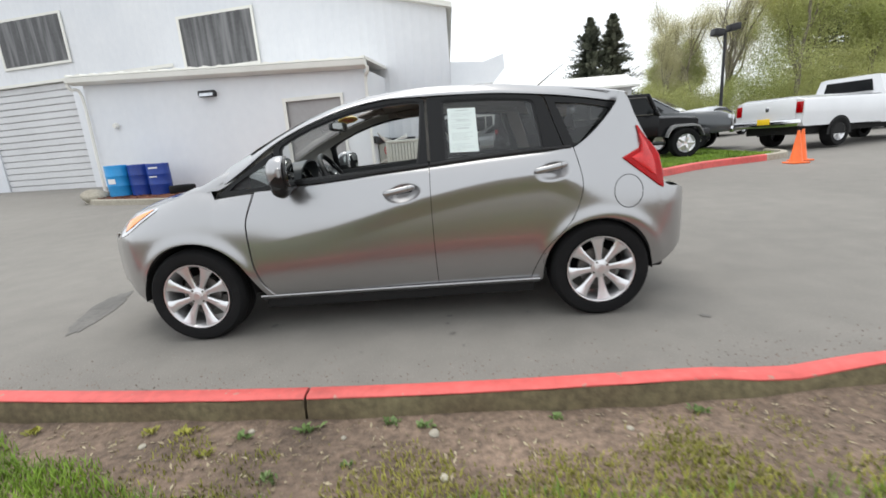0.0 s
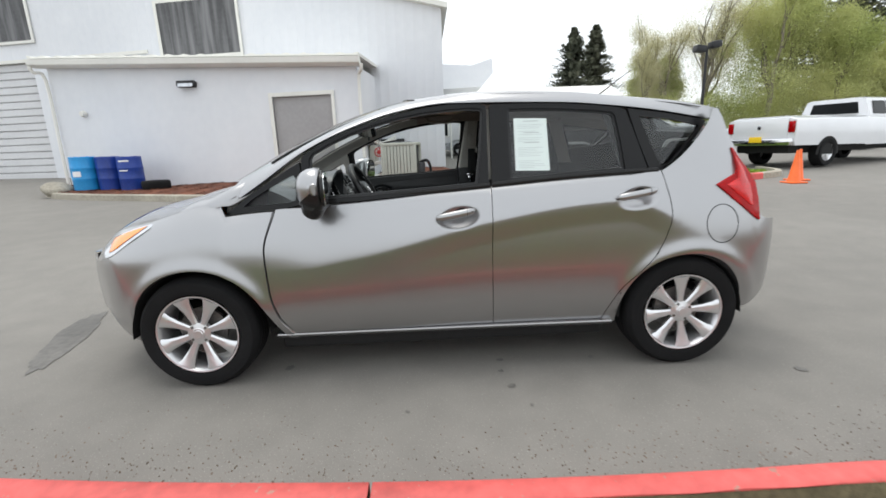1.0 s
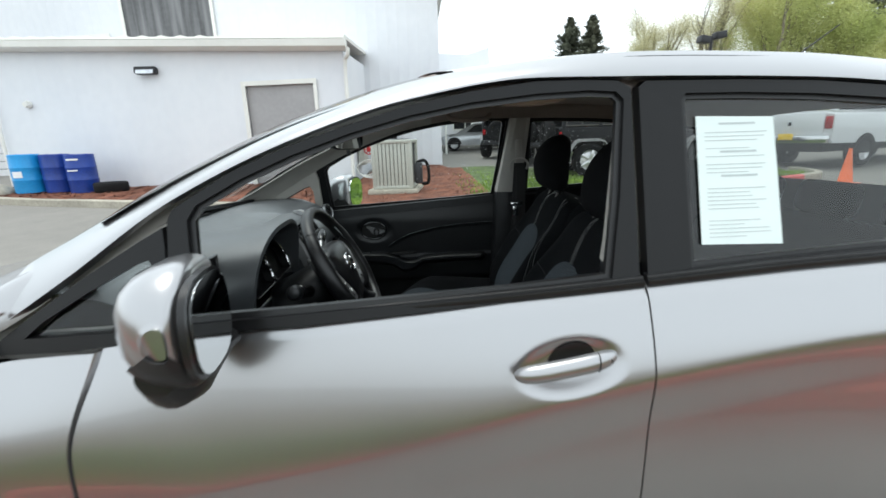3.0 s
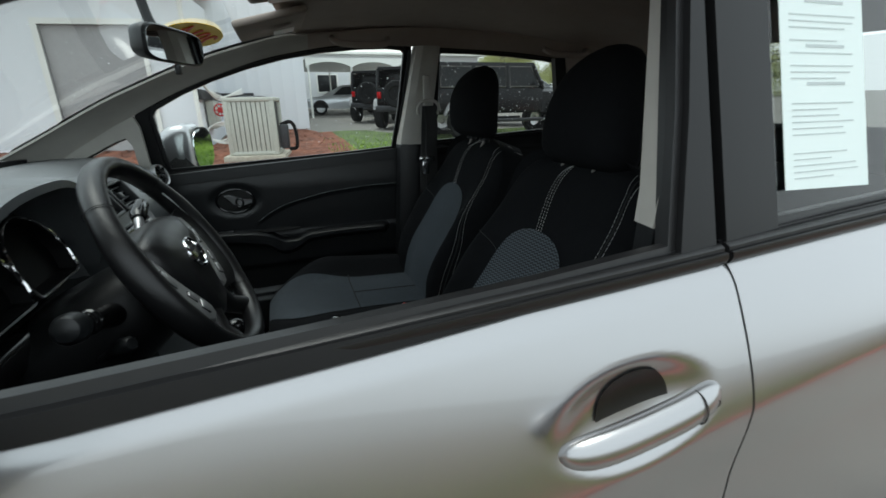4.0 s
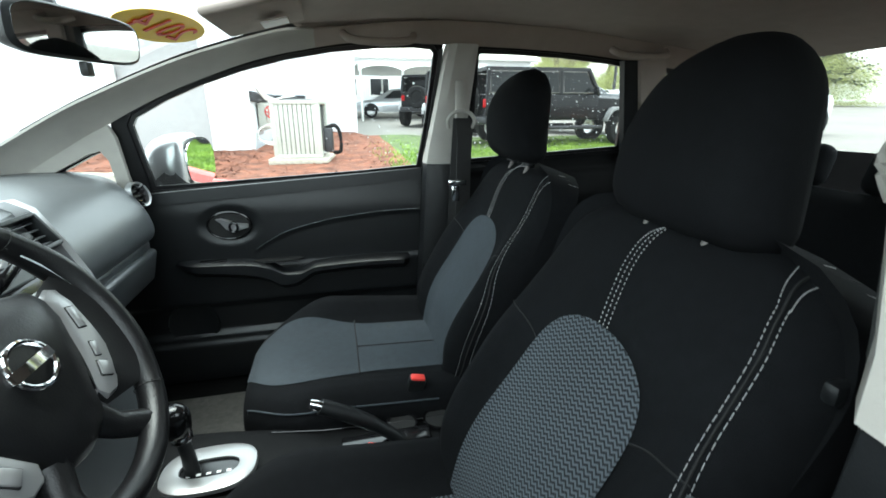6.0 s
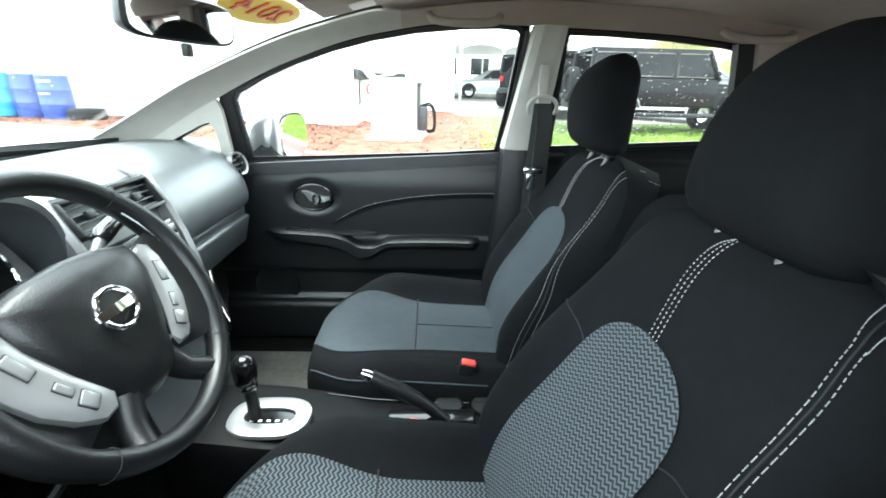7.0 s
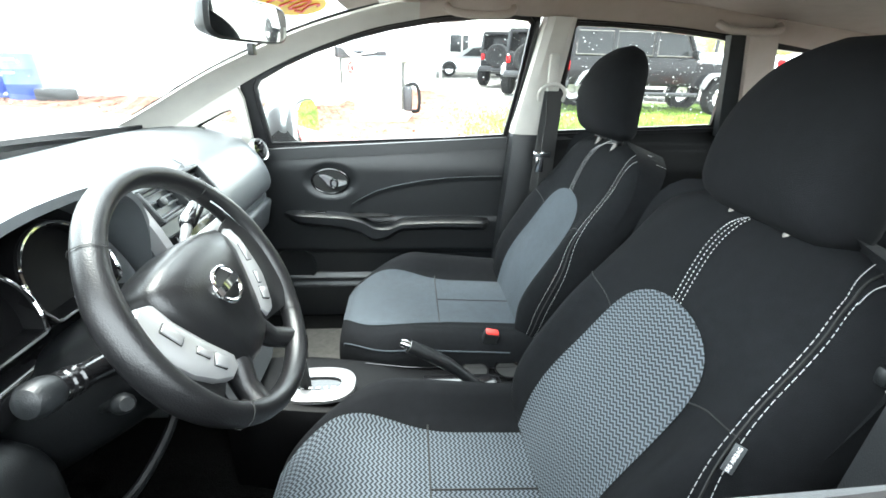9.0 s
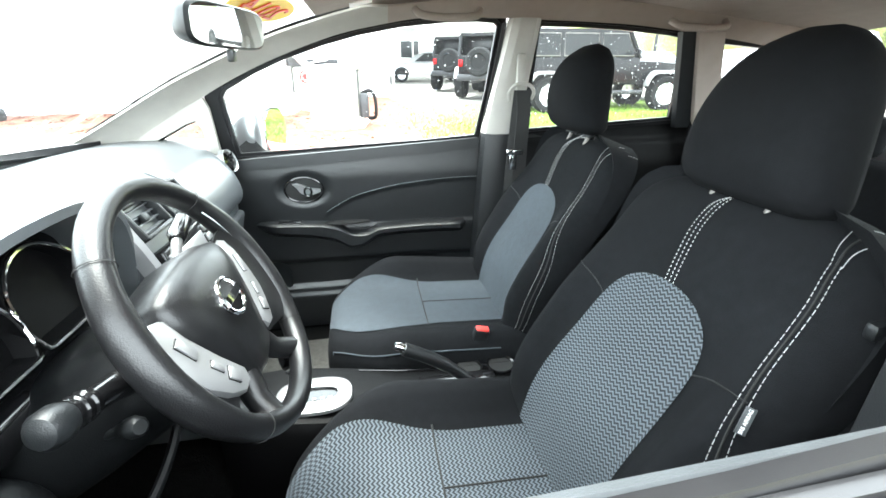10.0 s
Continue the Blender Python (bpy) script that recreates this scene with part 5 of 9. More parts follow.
def spokes(bm, c, turn):
    for k in range(8):
        a = 2 * math.pi * (k + 0.5 * 0) / 8 + turn
        dr, dt = Vector((math.cos(a), 0, math.sin(a))), Vector((-math.sin(a), 0, math.cos(a)))
        rings = []
        for r, w, y in ((0.035, 0.018, 0.018), (0.07, 0.0175, 0.016), (0.12, 0.023, 0.01), (0.17, 0.033, 0.004), (0.2, 0.046, 0.0)):
            p = Vector(c) + dr * r + Vector((0, y, 0))
            rings.append([p - dt * w + Vector((0, 0.004, 0)), p - dt * w * 0.55 - Vector((0, 0.004, 0)), p + dt * w * 0.55 - Vector((0, 0.004, 0)), p + dt * w + Vector((0, 0.004, 0)), p + dt * w * 0.8 + Vector((0, 0.025, 0)), p - dt * w * 0.8 + Vector((0, 0.025, 0))])
        loft(bm, rings)
    lathe(bm, [(0, 0.004), (0.03, 0.004), (0.034, 0.008), (0.06, 0.014), (0.062, 0.04), (0, 0.04)], c, (0, 1, 0), 32)
    return bm


def wheel(ax, y, flip, turn):
    c = (ax, 0.032, 0.305)
    fl = (lambda b: mirrored(b)) if flip else (lambda b: b)
    w = part("wheel", fl(tyre(B(), c)), RUBBER, car, "black tyre on an eight-spoke alloy wheel", 30)
    part("rim", fl(rim_barrel(B(), c)), ALLOY, w, "silver alloy rim")
    part("spokes", fl(spokes(B(), c, turn)), ALLOY, w, "eight silver alloy spokes", 25)
    bm = B()
    lathe(bm, [(0, 0.07), (0.125, 0.07), (0.125, 0.09), (0, 0.09)], c, (0, 1, 0), 32)
    part("brake_disc", fl(bm), STEELGREY, w, "rusty brake disc")
    bm = B()
    lathe(bm, [(0, 0.0), (0.02, 0.0), (0.024, 0.005), (0.024, 0.01)], c, (0, 1, 0), 20)
    part("hub_cap", fl(bm), ALLOY, w)
    for k in range(4):
        bm = B()
        a = 2 * math.pi * k / 4 + turn + 0.39
        lathe(bm, [(0, 0.008), (0.007, 0.008), (0.008, 0.02)], (c[0] + 0.047 * math.cos(a), c[1], c[2] + 0.047 * math.sin(a)), (0, 1, 0), 8)
        part("wheel_nut", fl(bm), STEELGREY, w)


for ax, turn in ((AX_F, 0.32), (AX_R, 0.1)):
    wheel(ax, 0.0, False, turn)
    wheel(ax, 0.0, True, turn)
bm = B()
box(bm, (0.0, 0.8475, 0.205), (1.8, 1.42, 0.1), 0.02)
box(bm, (-1.4, 0.8475, 0.42), (0.9, 0.95, 0.45), 0.02)
box(bm, (1.45, 0.8475, 0.42), (0.8, 0.95, 0.45), 0.02)
part("underbody", bm, GAP, car, "black underbody")
bm = B()
tube(bm, [(1.05, 0.8475, 1.49), (1.2, 0.8475, 1.6), (1.3, 0.8475, 1.67)], [0.006, 0.003, 0.002], 6)
part("aerial", bm, BLACKTRIM, car, "short black roof aerial")

# ---- the car's inside ----
def sheet_uv(bm, f, nu, nv, uv):
    """A surface with its own lengths as texture places."""
    vs = [[bm.verts.new(f(i / nu, j / nv)) for i in range(nu + 1)] for j in range(nv + 1)]
    layer = bm.loops.layers.uv.new("UVMap")
    for j in range(nv):
        for i in range(nu):
            q = [(i, j), (i + 1, j), (i + 1, j + 1), (i, j + 1)]
            face = bm.faces.new([vs[b][a] for a, b in q])
            for lp, (a, b) in zip(face.loops, q):
                lp[layer].uv = uv(a / nu, b / nv)
    return bm


def letters(name, text, size, m, material, parent, thick=0.0004):
    """Words in the built-in font as a mesh."""
    cu = bpy.data.curves.new(name, "FONT")
    cu.body, cu.size, cu.align_x, cu.align_y, cu.extrude = text, size, "CENTER", "CENTER", thick
    tmp = new(name, cu)
    bpy.context.view_layer.update()
    me = bpy.data.meshes.new_from_object(tmp.evaluated_get(bpy.context.evaluated_depsgraph_get()))
    bpy.data.objects.remove(tmp)
    me.transform(m)
    me.materials.clear()
    me.materials.append(material)
    ob = new(name, me)
    if parent is not None:
        ob.parent = parent
        if parent.type == "EMPTY":
            ob.matrix_parent_inverse = Matrix.Translation(-parent.location)
    return ob


def dashes(bm, pts, length=0.0045, gap=0.003, r=0.0009):
    """Small stitches along a line."""
    pts = [Vector(p) for p in pts]
    acc, on, start = 0.0, True, pts[0]
    for a, b in zip(pts, pts[1:]):
        seg = (b - a).length
        d = (b - a).normalized() if seg > 1e-7 else Vector((0, 0, 1))
        pos = 0.0
        while pos < seg:
            q = a + d * pos
            e = a + d * min(seg, pos + length)
            n = d.cross(Vector((1, 0.3, 0.2))).normalized() * r
            k = d.cross(n).normalized() * r
            loft(bm, [[q + n, q + k, q - n, q - k], [e + n, e + k, e - n, e - k]])
            pos += length + gap
    return bm


# shell: headliner, pillars, floor
def liner_top(bm):
    def f(u, v):
        t = 2 * u - 1
        x = -0.16 - 0.08 * (1 - t * t) + (1.6 + 0.08 * (1 - t * t)) * v
        return Vector((x, 0.8475 + 0.6 * t, roof_z(-0.09 + 1.55 * v) - 0.028 + 0.03 * (1 - abs(t) ** 3)))
    sheet(bm, f, 30, 30, 0.008)
    return bm


part("headliner", liner_top(B()), HEADLINER, car, "beige-grey cloth headliner")


def side_lining(x0, x1, n, dz=0.0):
    def make(bm):
        def f(u, v):
            x = x0 + (x1 - x0) * u
            za, zb = top_z(x) - 0.006, roof_z(x) - 0.024 + 0.01 * ease((-0.1 - x) / 0.1)
            ya, yb = glass_y(x, za) + 0.03, 0.262 + 0.022 * ease((-0.1 - x) / 0.1) - 0.05 * clamp((-0.75 - x) / 0.4)
            k = math.sin(v * math.pi / 2)
            return Vector((x + 0.0 * v, ya + (yb + 0.012 - ya) * (1 - math.cos(v * math.pi / 2)) + 0.02 * math.sin(v * math.pi), za + (zb - za) * k))
        sheet(bm, f, n, 10, 0.006)
        return bm
    return make


both("pillar_trim", side_lining(-1.12, -0.12, 30), PILLARTRIM, "pale grey front pillar trim")
both("roof_side_lining", side_lining(-0.12, 1.45, 40), HEADLINER, "beige-grey lining above the doors")


def vent_trim(bm):
    inner = grown(WIN_V, 0.004)
    ring(bm, inner, [(-1.15, 0.9), (-0.9, 0.9), (-0.78, 0.9), (-0.69, 0.9), (-0.69, 1.02), (-0.69, 1.15), (-0.7, 1.185), (-0.76, 1.155), (-0.88, 1.085), (-1.02, 1.0)], 0.03, 0.02)
    return bm


both("vent_window_trim", vent_trim, PILLARTRIM, "pale grey trim round the small pane")


def b_post(z0, z1, w0, w1, inn, xm, lean):
    def make(bm):
        rings = []
        for k in range(9):
            t = k / 8
            z = z0 + (z1 - z0) * t
            xc, w = xm + lean * t, w0 + (w1 - w0) * t
            y = max(0.15, glass_y(xc, z) + 0.035)
            rings.append([(xc - w, y, z), (xc - w * 0.9, y + inn * 0.7, z), (xc - w * 0.5, y + inn, z), (xc + w * 0.5, y + inn, z), (xc + w * 0.9, y + inn * 0.7, z), (xc + w, y, z)])
        loft(bm, rings)
        return bm
    return make


both("centre_pillar_trim", b_post(1.052, 1.41, 0.068, 0.05, 0.06, 0.27, 0.04), PILLARTRIM, "pale grey centre pillar trim")
both("centre_pillar_foot", b_post(0.3, 1.05, 0.12, 0.074, 0.056, 0.275, 0.003), IN_DOOR, "black lower pillar trim")


def c_post(bm):
    rings = []
    for k in range(9):
        z = 1.06 + 0.32 * k / 8
        xc = 1.075 - 0.11 * k / 8
        y = glass_y(xc, z) + 0.03
        rings.append([(xc - 0.05, y, z), (xc - 0.035, y + 0.035, z), (xc + 0.06, y + 0.04, z), (xc + 0.075, y, z)])
    loft(bm, rings)
    return bm


both("rear_pillar_trim", c_post, HEADLINER, "beige rear pillar trim")


def door_edge(bm):
    rings = []
    for k in range(9):
        z = 1.05 + 0.33 * k / 8
        xc = 1.01 - 0.1 * k / 8
        y = glass_y(xc, z) + 0.026
        rings.append([(xc - 0.035, y, z), (xc - 0.03, y + 0.022, z), (xc + 0.03, y + 0.03, z), (xc + 0.035, y, z)])
    loft(bm, rings)
    return bm


both("rear_door_edge", door_edge, IN_BLACK, "black inner edge of the rear door frame")


def quarter_lining(bm):
    def f(u, v):
        x, z = 1.03 + 0.47 * u, 0.5 + (1.16 + 0.06 * u - 0.5) * v
        return Vector((x, max(0.16, glass_y(x, max(z, 1.0)) + 0.045), z))
    sheet(bm, f, 10, 10, 0.01)
    return bm


both("load_space_lining", quarter_lining, IN_LOW, "black load space lining")
bm = B()


def floor_pan(u, v):
    x, y = -1.1 + 2.7 * u, 0.12 + 1.455 * v
    z = 0.3 + 0.35 * ease((-0.78 - x) / 0.3) + 0.16 * ease((x - 0.55) / 0.15) + 0.17 * math.exp(-((y - 0.8475) / 0.1) ** 4)
    return Vector((x, y, z))


sheet(bm, floor_pan, 40, 40, 0.01)
part("floor_carpet", bm, CARPET, car, "black floor carpet")
bm = B()


def mat_f(u, v):
    x, y = -0.86 + 0.55 * u, 1.0 + 0.45 * v
    return Vector((x, y, floor_pan((x + 1.1) / 2.7, (y - 0.12) / 1.455).z + 0.006))


sheet(bm, mat_f, 20, 14, 0.006)
solo("floor_mat", bm, MATGREY, "worn grey carpet mat in the passenger footwell", "floor mat")

# door linings
door_arc = hermite([(-0.4, 0.745), (-0.372, 0.77), (-0.32, 0.803), (-0.254, 0.833), (-0.16, 0.856), (-0.078, 0.87), (0.11, 0.884), (0.24, 0.886)])


def door_lining(x0, x1, arm):
    def make(bm):
        def f(u, v):
            x = x0 + (x1 - x0) * u
            z = 0.31 + (belt_z(x) + 0.012 - 0.31) * v
            y = 0.122 + 0.012 * ease((1.0 - z) / 0.1)
            if z > 0.985:
                y -= 0.0 + 0.012 * ease((z - 0.985) / 0.03)
            y -= 0.018 * ease((0.6 - z) / 0.03) * ease((z - 0.47) / 0.02)
            y += 0.012 * ease((0.46 - z) / 0.02)
            if arm:
                y -= 0.006 * ease((door_arc(x) - z) / 0.012) * ease((z - 0.715) / 0.01) * ease((x + 0.385) / 0.03)
                e = ((x + 0.44) / 0.105) ** 2 + ((z - 0.865) / 0.07) ** 2
                if e < 1:
                    y -= 0.012 * ease((1 - e) * 1.2)
            if v >= 1:
                y -= 0.012
            return Vector((x, y, z))
        sheet(bm, f, 110, 100)
        return bm
    return make


dl = both("front_door_lining", door_lining(-0.79, 0.235, True), IN_DOOR, "black moulded door lining with armrest", 40)
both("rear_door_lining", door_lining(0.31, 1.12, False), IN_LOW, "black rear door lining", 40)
for side, d_ in enumerate(dl):
    fl = mirrored if side else (lambda b: b)
    bm = B()
    prism(bm, [(-0.44 + 0.064 * math.cos(q), 0.865 + 0.043 * math.sin(q)) for q in (2 * math.pi * k / 36 for k in range(36))], lambda a, b, h: Vector((a, 0.128 + h, b)), 0.004)
    part("handle_recess", fl(bm), GAP, d_, "black oval handle recess")
    bm = B()
    tube(bm, [(-0.44 + 0.066 * math.cos(q), 0.134, 0.865 + 0.045 * math.sin(q)) for q in (2 * math.pi * k / 36 for k in range(37))], 0.004, 6, False)
    part("handle_bezel", fl(bm), IN_GLOSS, d_, "gloss black oval bezel")
    bm = B()
    lev = [(-0.478, 0.888, 0.006), (-0.46, 0.889, 0.012), (-0.44, 0.882, 0.016), (-0.42, 0.872, 0.018), (-0.395, 0.868, 0.016), (-0.382, 0.867, 0.008)]
    low_ = [(-0.466, 0.872), (-0.45, 0.852), (-0.432, 0.842), (-0.415, 0.844), (-0.395, 0.85), (-0.382, 0.854)]
    loft(bm, [[(x, 0.132, z), (x, 0.132 + o, z - 0.003), (x2, 0.132 + o, z2 + 0.003), (x2, 0.132, z2)] for (x, z, o), (x2, z2) in zip(lev, low_)])
    part("handle_lever", fl(bm), ALLOY, d_, "bright chrome pull lever")
    bm = B()
    tube(bm, [(-0.424 + 0.012 * math.cos(q), 0.152, 0.861 + 0.016 * math.sin(q)) for q in (2 * math.pi * k / 20 for k in range(21))], 0.004, 6, False)
    part("lock_ring", fl(bm), IN_GLOSS, d_, "dark lock knob ring")
    bm = B()
    ztop = hermite([(-0.66, 0.742), (-0.6, 0.752), (-0.4, 0.744), (-0.33, 0.728), (-0.27, 0.7), (-0.235, 0.7), (-0.176, 0.72), (0.0, 0.726), (0.16, 0.722)])
    zlow = hermite([(-0.66, 0.735), (-0.6, 0.726), (-0.574, 0.718), (-0.433, 0.7), (-0.342, 0.68), (-0.286, 0.648), (-0.25, 0.652), (-0.176, 0.69), (0.0, 0.696), (0.16, 0.692)])
    rings = []
    for k in range(49):
        x = -0.66 + 0.82 * k / 48
        out_ = 0.118 + 0.06 * ease((x + 0.66) / 0.12) * ease((0.17 - x) / 0.05)
        zt_, zl_ = ztop(x), zlow(x)
        rings.append([(x, 0.115, zt_ + 0.004), (x, out_ - 0.012, zt_), (x, out_, zt_ - 0.008), (x, out_, zl_ + 0.008), (x, out_ - 0.008, zl_), (x, 0.115, zl_ - 0.03)])
    loft(bm, rings)
    part("armrest", fl(bm), IN_DOOR, d_, "black armrest ledge")
    bm = B()
    prism(bm, [(0.085 * math.cos(2 * math.pi * q / 20) - 0.3, 0.02 * math.sin(2 * math.pi * q / 20) + 0.148) for q in range(20)], lambda a, b, h: Vector((a, b, 0.736 + h)), 0.006)
    part("pull_cup", fl(bm), GAP, d_, "dark pull cup")
    bm = B()
    box(bm, (-0.5, 0.15, 0.75), (0.08, 0.022, 0.008), 0.003)
    part("switch_plate", fl(bm), IN_GLOSS, d_)
    bm = B()
    lathe(bm, [(0.0, 0.0), (0.07, 0.0), (0.078, -0.004), (0.082, 0.004)], (-0.6, 0.125, 0.52), (0, -1, 0), 28)
    part("speaker_grille", fl(bm), IN_BLACK, d_, "round black speaker grille")
    bm = B()
    dashes(bm, [(-0.365 + 0.56 * k / 40, 0.1365, door_arc(-0.365 + 0.56 * k / 40) + 0.004) for k in range(41)], 0.004, 0.004, 0.0006)
    part("stitching", fl(bm), INK, d_)

# dashboard
def dash(bm):
    prof = [(-1.28, 0.97), (-1.15, 1.03), (-1.0, 1.055), (-0.86, 1.062), (-0.75, 1.052), (-0.68, 1.022), (-0.632, 0.965), (-0.612, 0.905), (-0.62, 0.872), (-0.638, 0.862), (-0.634, 0.85), (-0.64, 0.8), (-0.66, 0.74), (-0.69, 0.705), (-0.76, 0.68), (-0.9, 0.66)]
    path = smooth_path([(a, 0, b) for a, b in prof], 4)
    n = len(path) - 1

    def f(u, v):
        y = 0.135 + 1.43 * u
        p = path[round(v * n)]
        end = ease((y - 1.42) / 0.16) + ease((0.28 - y) / 0.16)
        mid = ease((y - 0.66) / 0.05) * ease((1.04 - y) / 0.05)
        front = clamp((p.x + 1.0) / 0.4)
        x = p.x - 0.055 * end * front - 0.05 * mid * front - 0.03 * math.cos((y - 0.8475) * 2.0) * 0
        drop = -0.02 * mid * front - 0.02 * end * front
        dr = ease((0.66 - y) / 0.03) * front
        z = p.z + drop - 0.05 * dr * clamp((p.z - 0.9) / 0.15)
        y += (0.8475 - y) * 0.2 * clamp((-0.98 - p.x) / 0.2)
        return Vector((x - 0.05 * dr, y, z - 0.03 * clamp((-1.1 - p.x) / 0.15)))
    sheet(bm, f, 64, n)
    return bm


dsh = part("dashboard", dash(B()), IN_DASH, car, "dark grey soft dashboard", 50)


def vent_unit(c, w, h, turn, lean, round_=False):
    """An air vent: body box, blades and a thumb knob."""
    m = Matrix.Translation(c) @ rot(0, 0, turn) @ rot(0, lean, 0)
    bm = B()
    for a, b, s, t in ((-w / 2, 0, 0.008, h), (w / 2, 0, 0.008, h), (0, h / 2, w, 0.008), (0, -h / 2, w, 0.008)):
        box(bm, (0.0, a, b), (0.03, s, t), 0.002)
    bmesh.ops.transform(bm, matrix=m, verts=bm.verts)
    fr = part("vent_frame", bm, IN_BLACK, dsh, "black air vent frame")
    pieces = [("vent_blade", (-0.006, 0, -h / 2 + h * (k + 0.7) / 4.4), (0.018, w, 0.003), 0.001, IN_DASH) for k in range(4)]
    pieces += [("vent_vane", (-0.02, -w / 2 + w * (k + 0.5) / 4, 0), (0.012, 0.002, h), 0, IN_GLOSS) for k in range(4)]
    pieces += [("vent_back", (-0.03, 0, 0), (0.004, w, h), 0, GAP), ("vent_knob", (0.004, 0, 0), (0.012, 0.02, 0.016), 0.003, IN_BLACK)]
    for nm, c_, s_, bev, mat in pieces:
        bm = B()
        box(bm, c_, s_, bev, rot(0, 18, 0) if nm == "vent_blade" else None)
        bmesh.ops.transform(bm, matrix=m, verts=bm.verts)
        part(nm, bm, mat, fr)


# centre stack with vents, radio and heater controls
bm = B()
stack = [(-0.72, 1.06), (-0.665, 1.068), (-0.638, 1.056), (-0.6, 0.99), (-0.575, 0.93), (-0.56, 0.87), (-0.55, 0.8), (-0.54, 0.72), (-0.52, 0.64), (-0.5, 0.58)]
loft(bm, [[(x - 0.012 * (abs(y - 0.835) > 0.12), y, z) for x, z in stack] + [(-0.8, y, 0.58), (-0.8, y, 1.03)] for y in (0.7, 0.712, 0.77, 0.835, 0.9, 0.958, 0.97)])
stk = part("centre_panel", bm, IN_DASH, car, "dark centre console with radio and vents", 35)
for yy in (0.772, 0.897):
    vent_unit((-0.612, yy, 1.022), 0.105, 0.062, 0, -32)
for yy, sg in ((0.705, -1), (0.964, 1)):
    bm = B()
    rings = []
    for x, z in [(-0.66, 1.075), (-0.63, 1.058), (-0.595, 0.99), (-0.57, 0.93), (-0.553, 0.87), (-0.543, 0.81), (-0.54, 0.77)]:
        rings.append([(x - 0.02, yy - 0.011, z), (x + 0.006, yy - 0.01, z + 0.003), (x + 0.012, yy, z + 0.004), (x + 0.006, yy + 0.01, z + 0.003), (x - 0.02, yy + 0.011, z)])
    loft(bm, rings)
    part("trim_strip", bm, IN_SILVER, stk, "satin silver trim strip")
bm = B()
m = Matrix.Translation((-0.574, 0.835, 0.92)) @ rot(0, -16, 0)
box(bm, (0, 0, 0), (0.03, 0.21, 0.1), 0.006)
bmesh.ops.transform(bm, matrix=m, verts=bm.verts)
radio = part("radio", bm, IN_GLOSS, stk, "black car radio with silver face")
bm = B()
box(bm, (0.016, 0, 0.0), (0.004, 0.125, 0.062), 0.002)
bmesh.ops.transform(bm, matrix=m, verts=bm.verts)
part("display", bm, IN_SILVER, radio, "pale radio display")
for a in (-0.085, 0.085):
    for k in range(4):
        bm = B()
        box(bm, (0.017, a, -0.035 + 0.022 * k), (0.005, 0.024, 0.015), 0.002)
        bmesh.ops.transform(bm, matrix=m, verts=bm.verts)
        part("radio_key", bm, IN_SILVER, radio)
for k, yy in enumerate((0.765, 0.835, 0.905)):
    bm = B()
    lathe(bm, [(0.0, 0.03), (0.018, 0.03), (0.022, 0.022), (0.024, 0.0), (0.032, -0.001), (0.033, -0.01)], (-0.548, yy, 0.775), (1, 0, 0.12), 24)
    part("heater_knob", bm, IN_BLACK if k != 1 else IN_GLOSS, stk, "round heater knob")
    bm = B()
    lathe(bm, [(0.0225, 0.023), (0.0245, 0.022), (0.025, 0.014)], (-0.548, yy, 0.775), (1, 0, 0.12), 24)
    part("knob_ring", bm, IN_SILVER, stk)
bm = B()
lathe(bm, [(0.0, -0.03), (0.03, -0.03), (0.032, 0.002), (0.037, 0.005), (0.04, -0.012)], (-0.652, 1.492, 0.99), (1, -0.25, 0.35), 28)
part("side_vent", bm, IN_SILVER, dsh, "round silver-ringed side vent")
bm = B()
for k in range(4):
    box(bm, (-0.646, 1.489, 0.965 + 0.016 * k), (0.012, 0.058, 0.004), 0, rot(0, 0, 14))
lathe(bm, [(0.0, -0.012), (0.031, -0.012)], (-0.652, 1.492, 0.99), (1, -0.25, 0.35), 24)
part("side_vent_blades", bm, IN_GLOSS, dsh)
bm = B()
lathe(bm, [(0.0, -0.03), (0.038, -0.03), (0.04, 0.002), (0.044, 0.004), (0.046, -0.006)], (-0.675, 0.19, 0.965), (1, 0.25, 0.35), 28)
part("side_vent", bm, IN_GLOSS, dsh, "round black side vent")
bm = B()
box(bm, (-0.644, 1.24, 0.79), (0.03, 0.42, 0.1), 0.012, rot(0, 14, 0), 3)
glove = part("glove_box", bm, IN_DASH, dsh, "closed glove box lid")

# instrument hood and dials
def cowl(bm):
    def f(u, v):
        a = math.pi * (1.02 - 1.04 * u)
        k = 0.86 + 0.14 * v
        x = -0.95 + 0.345 * v + 0.03 * math.sin(a) * v
        yy = 0.49 + 0.205 * k * math.copysign(abs(math.cos(a)) ** 0.75, math.cos(a))
        zz = 0.93 + (0.172 * k) * max(0.0, math.sin(a)) ** 0.7 - 0.02 * (1 - v)
        return Vector((x, yy, zz))
    sheet(bm, f, 36, 14, 0.012)
    return bm


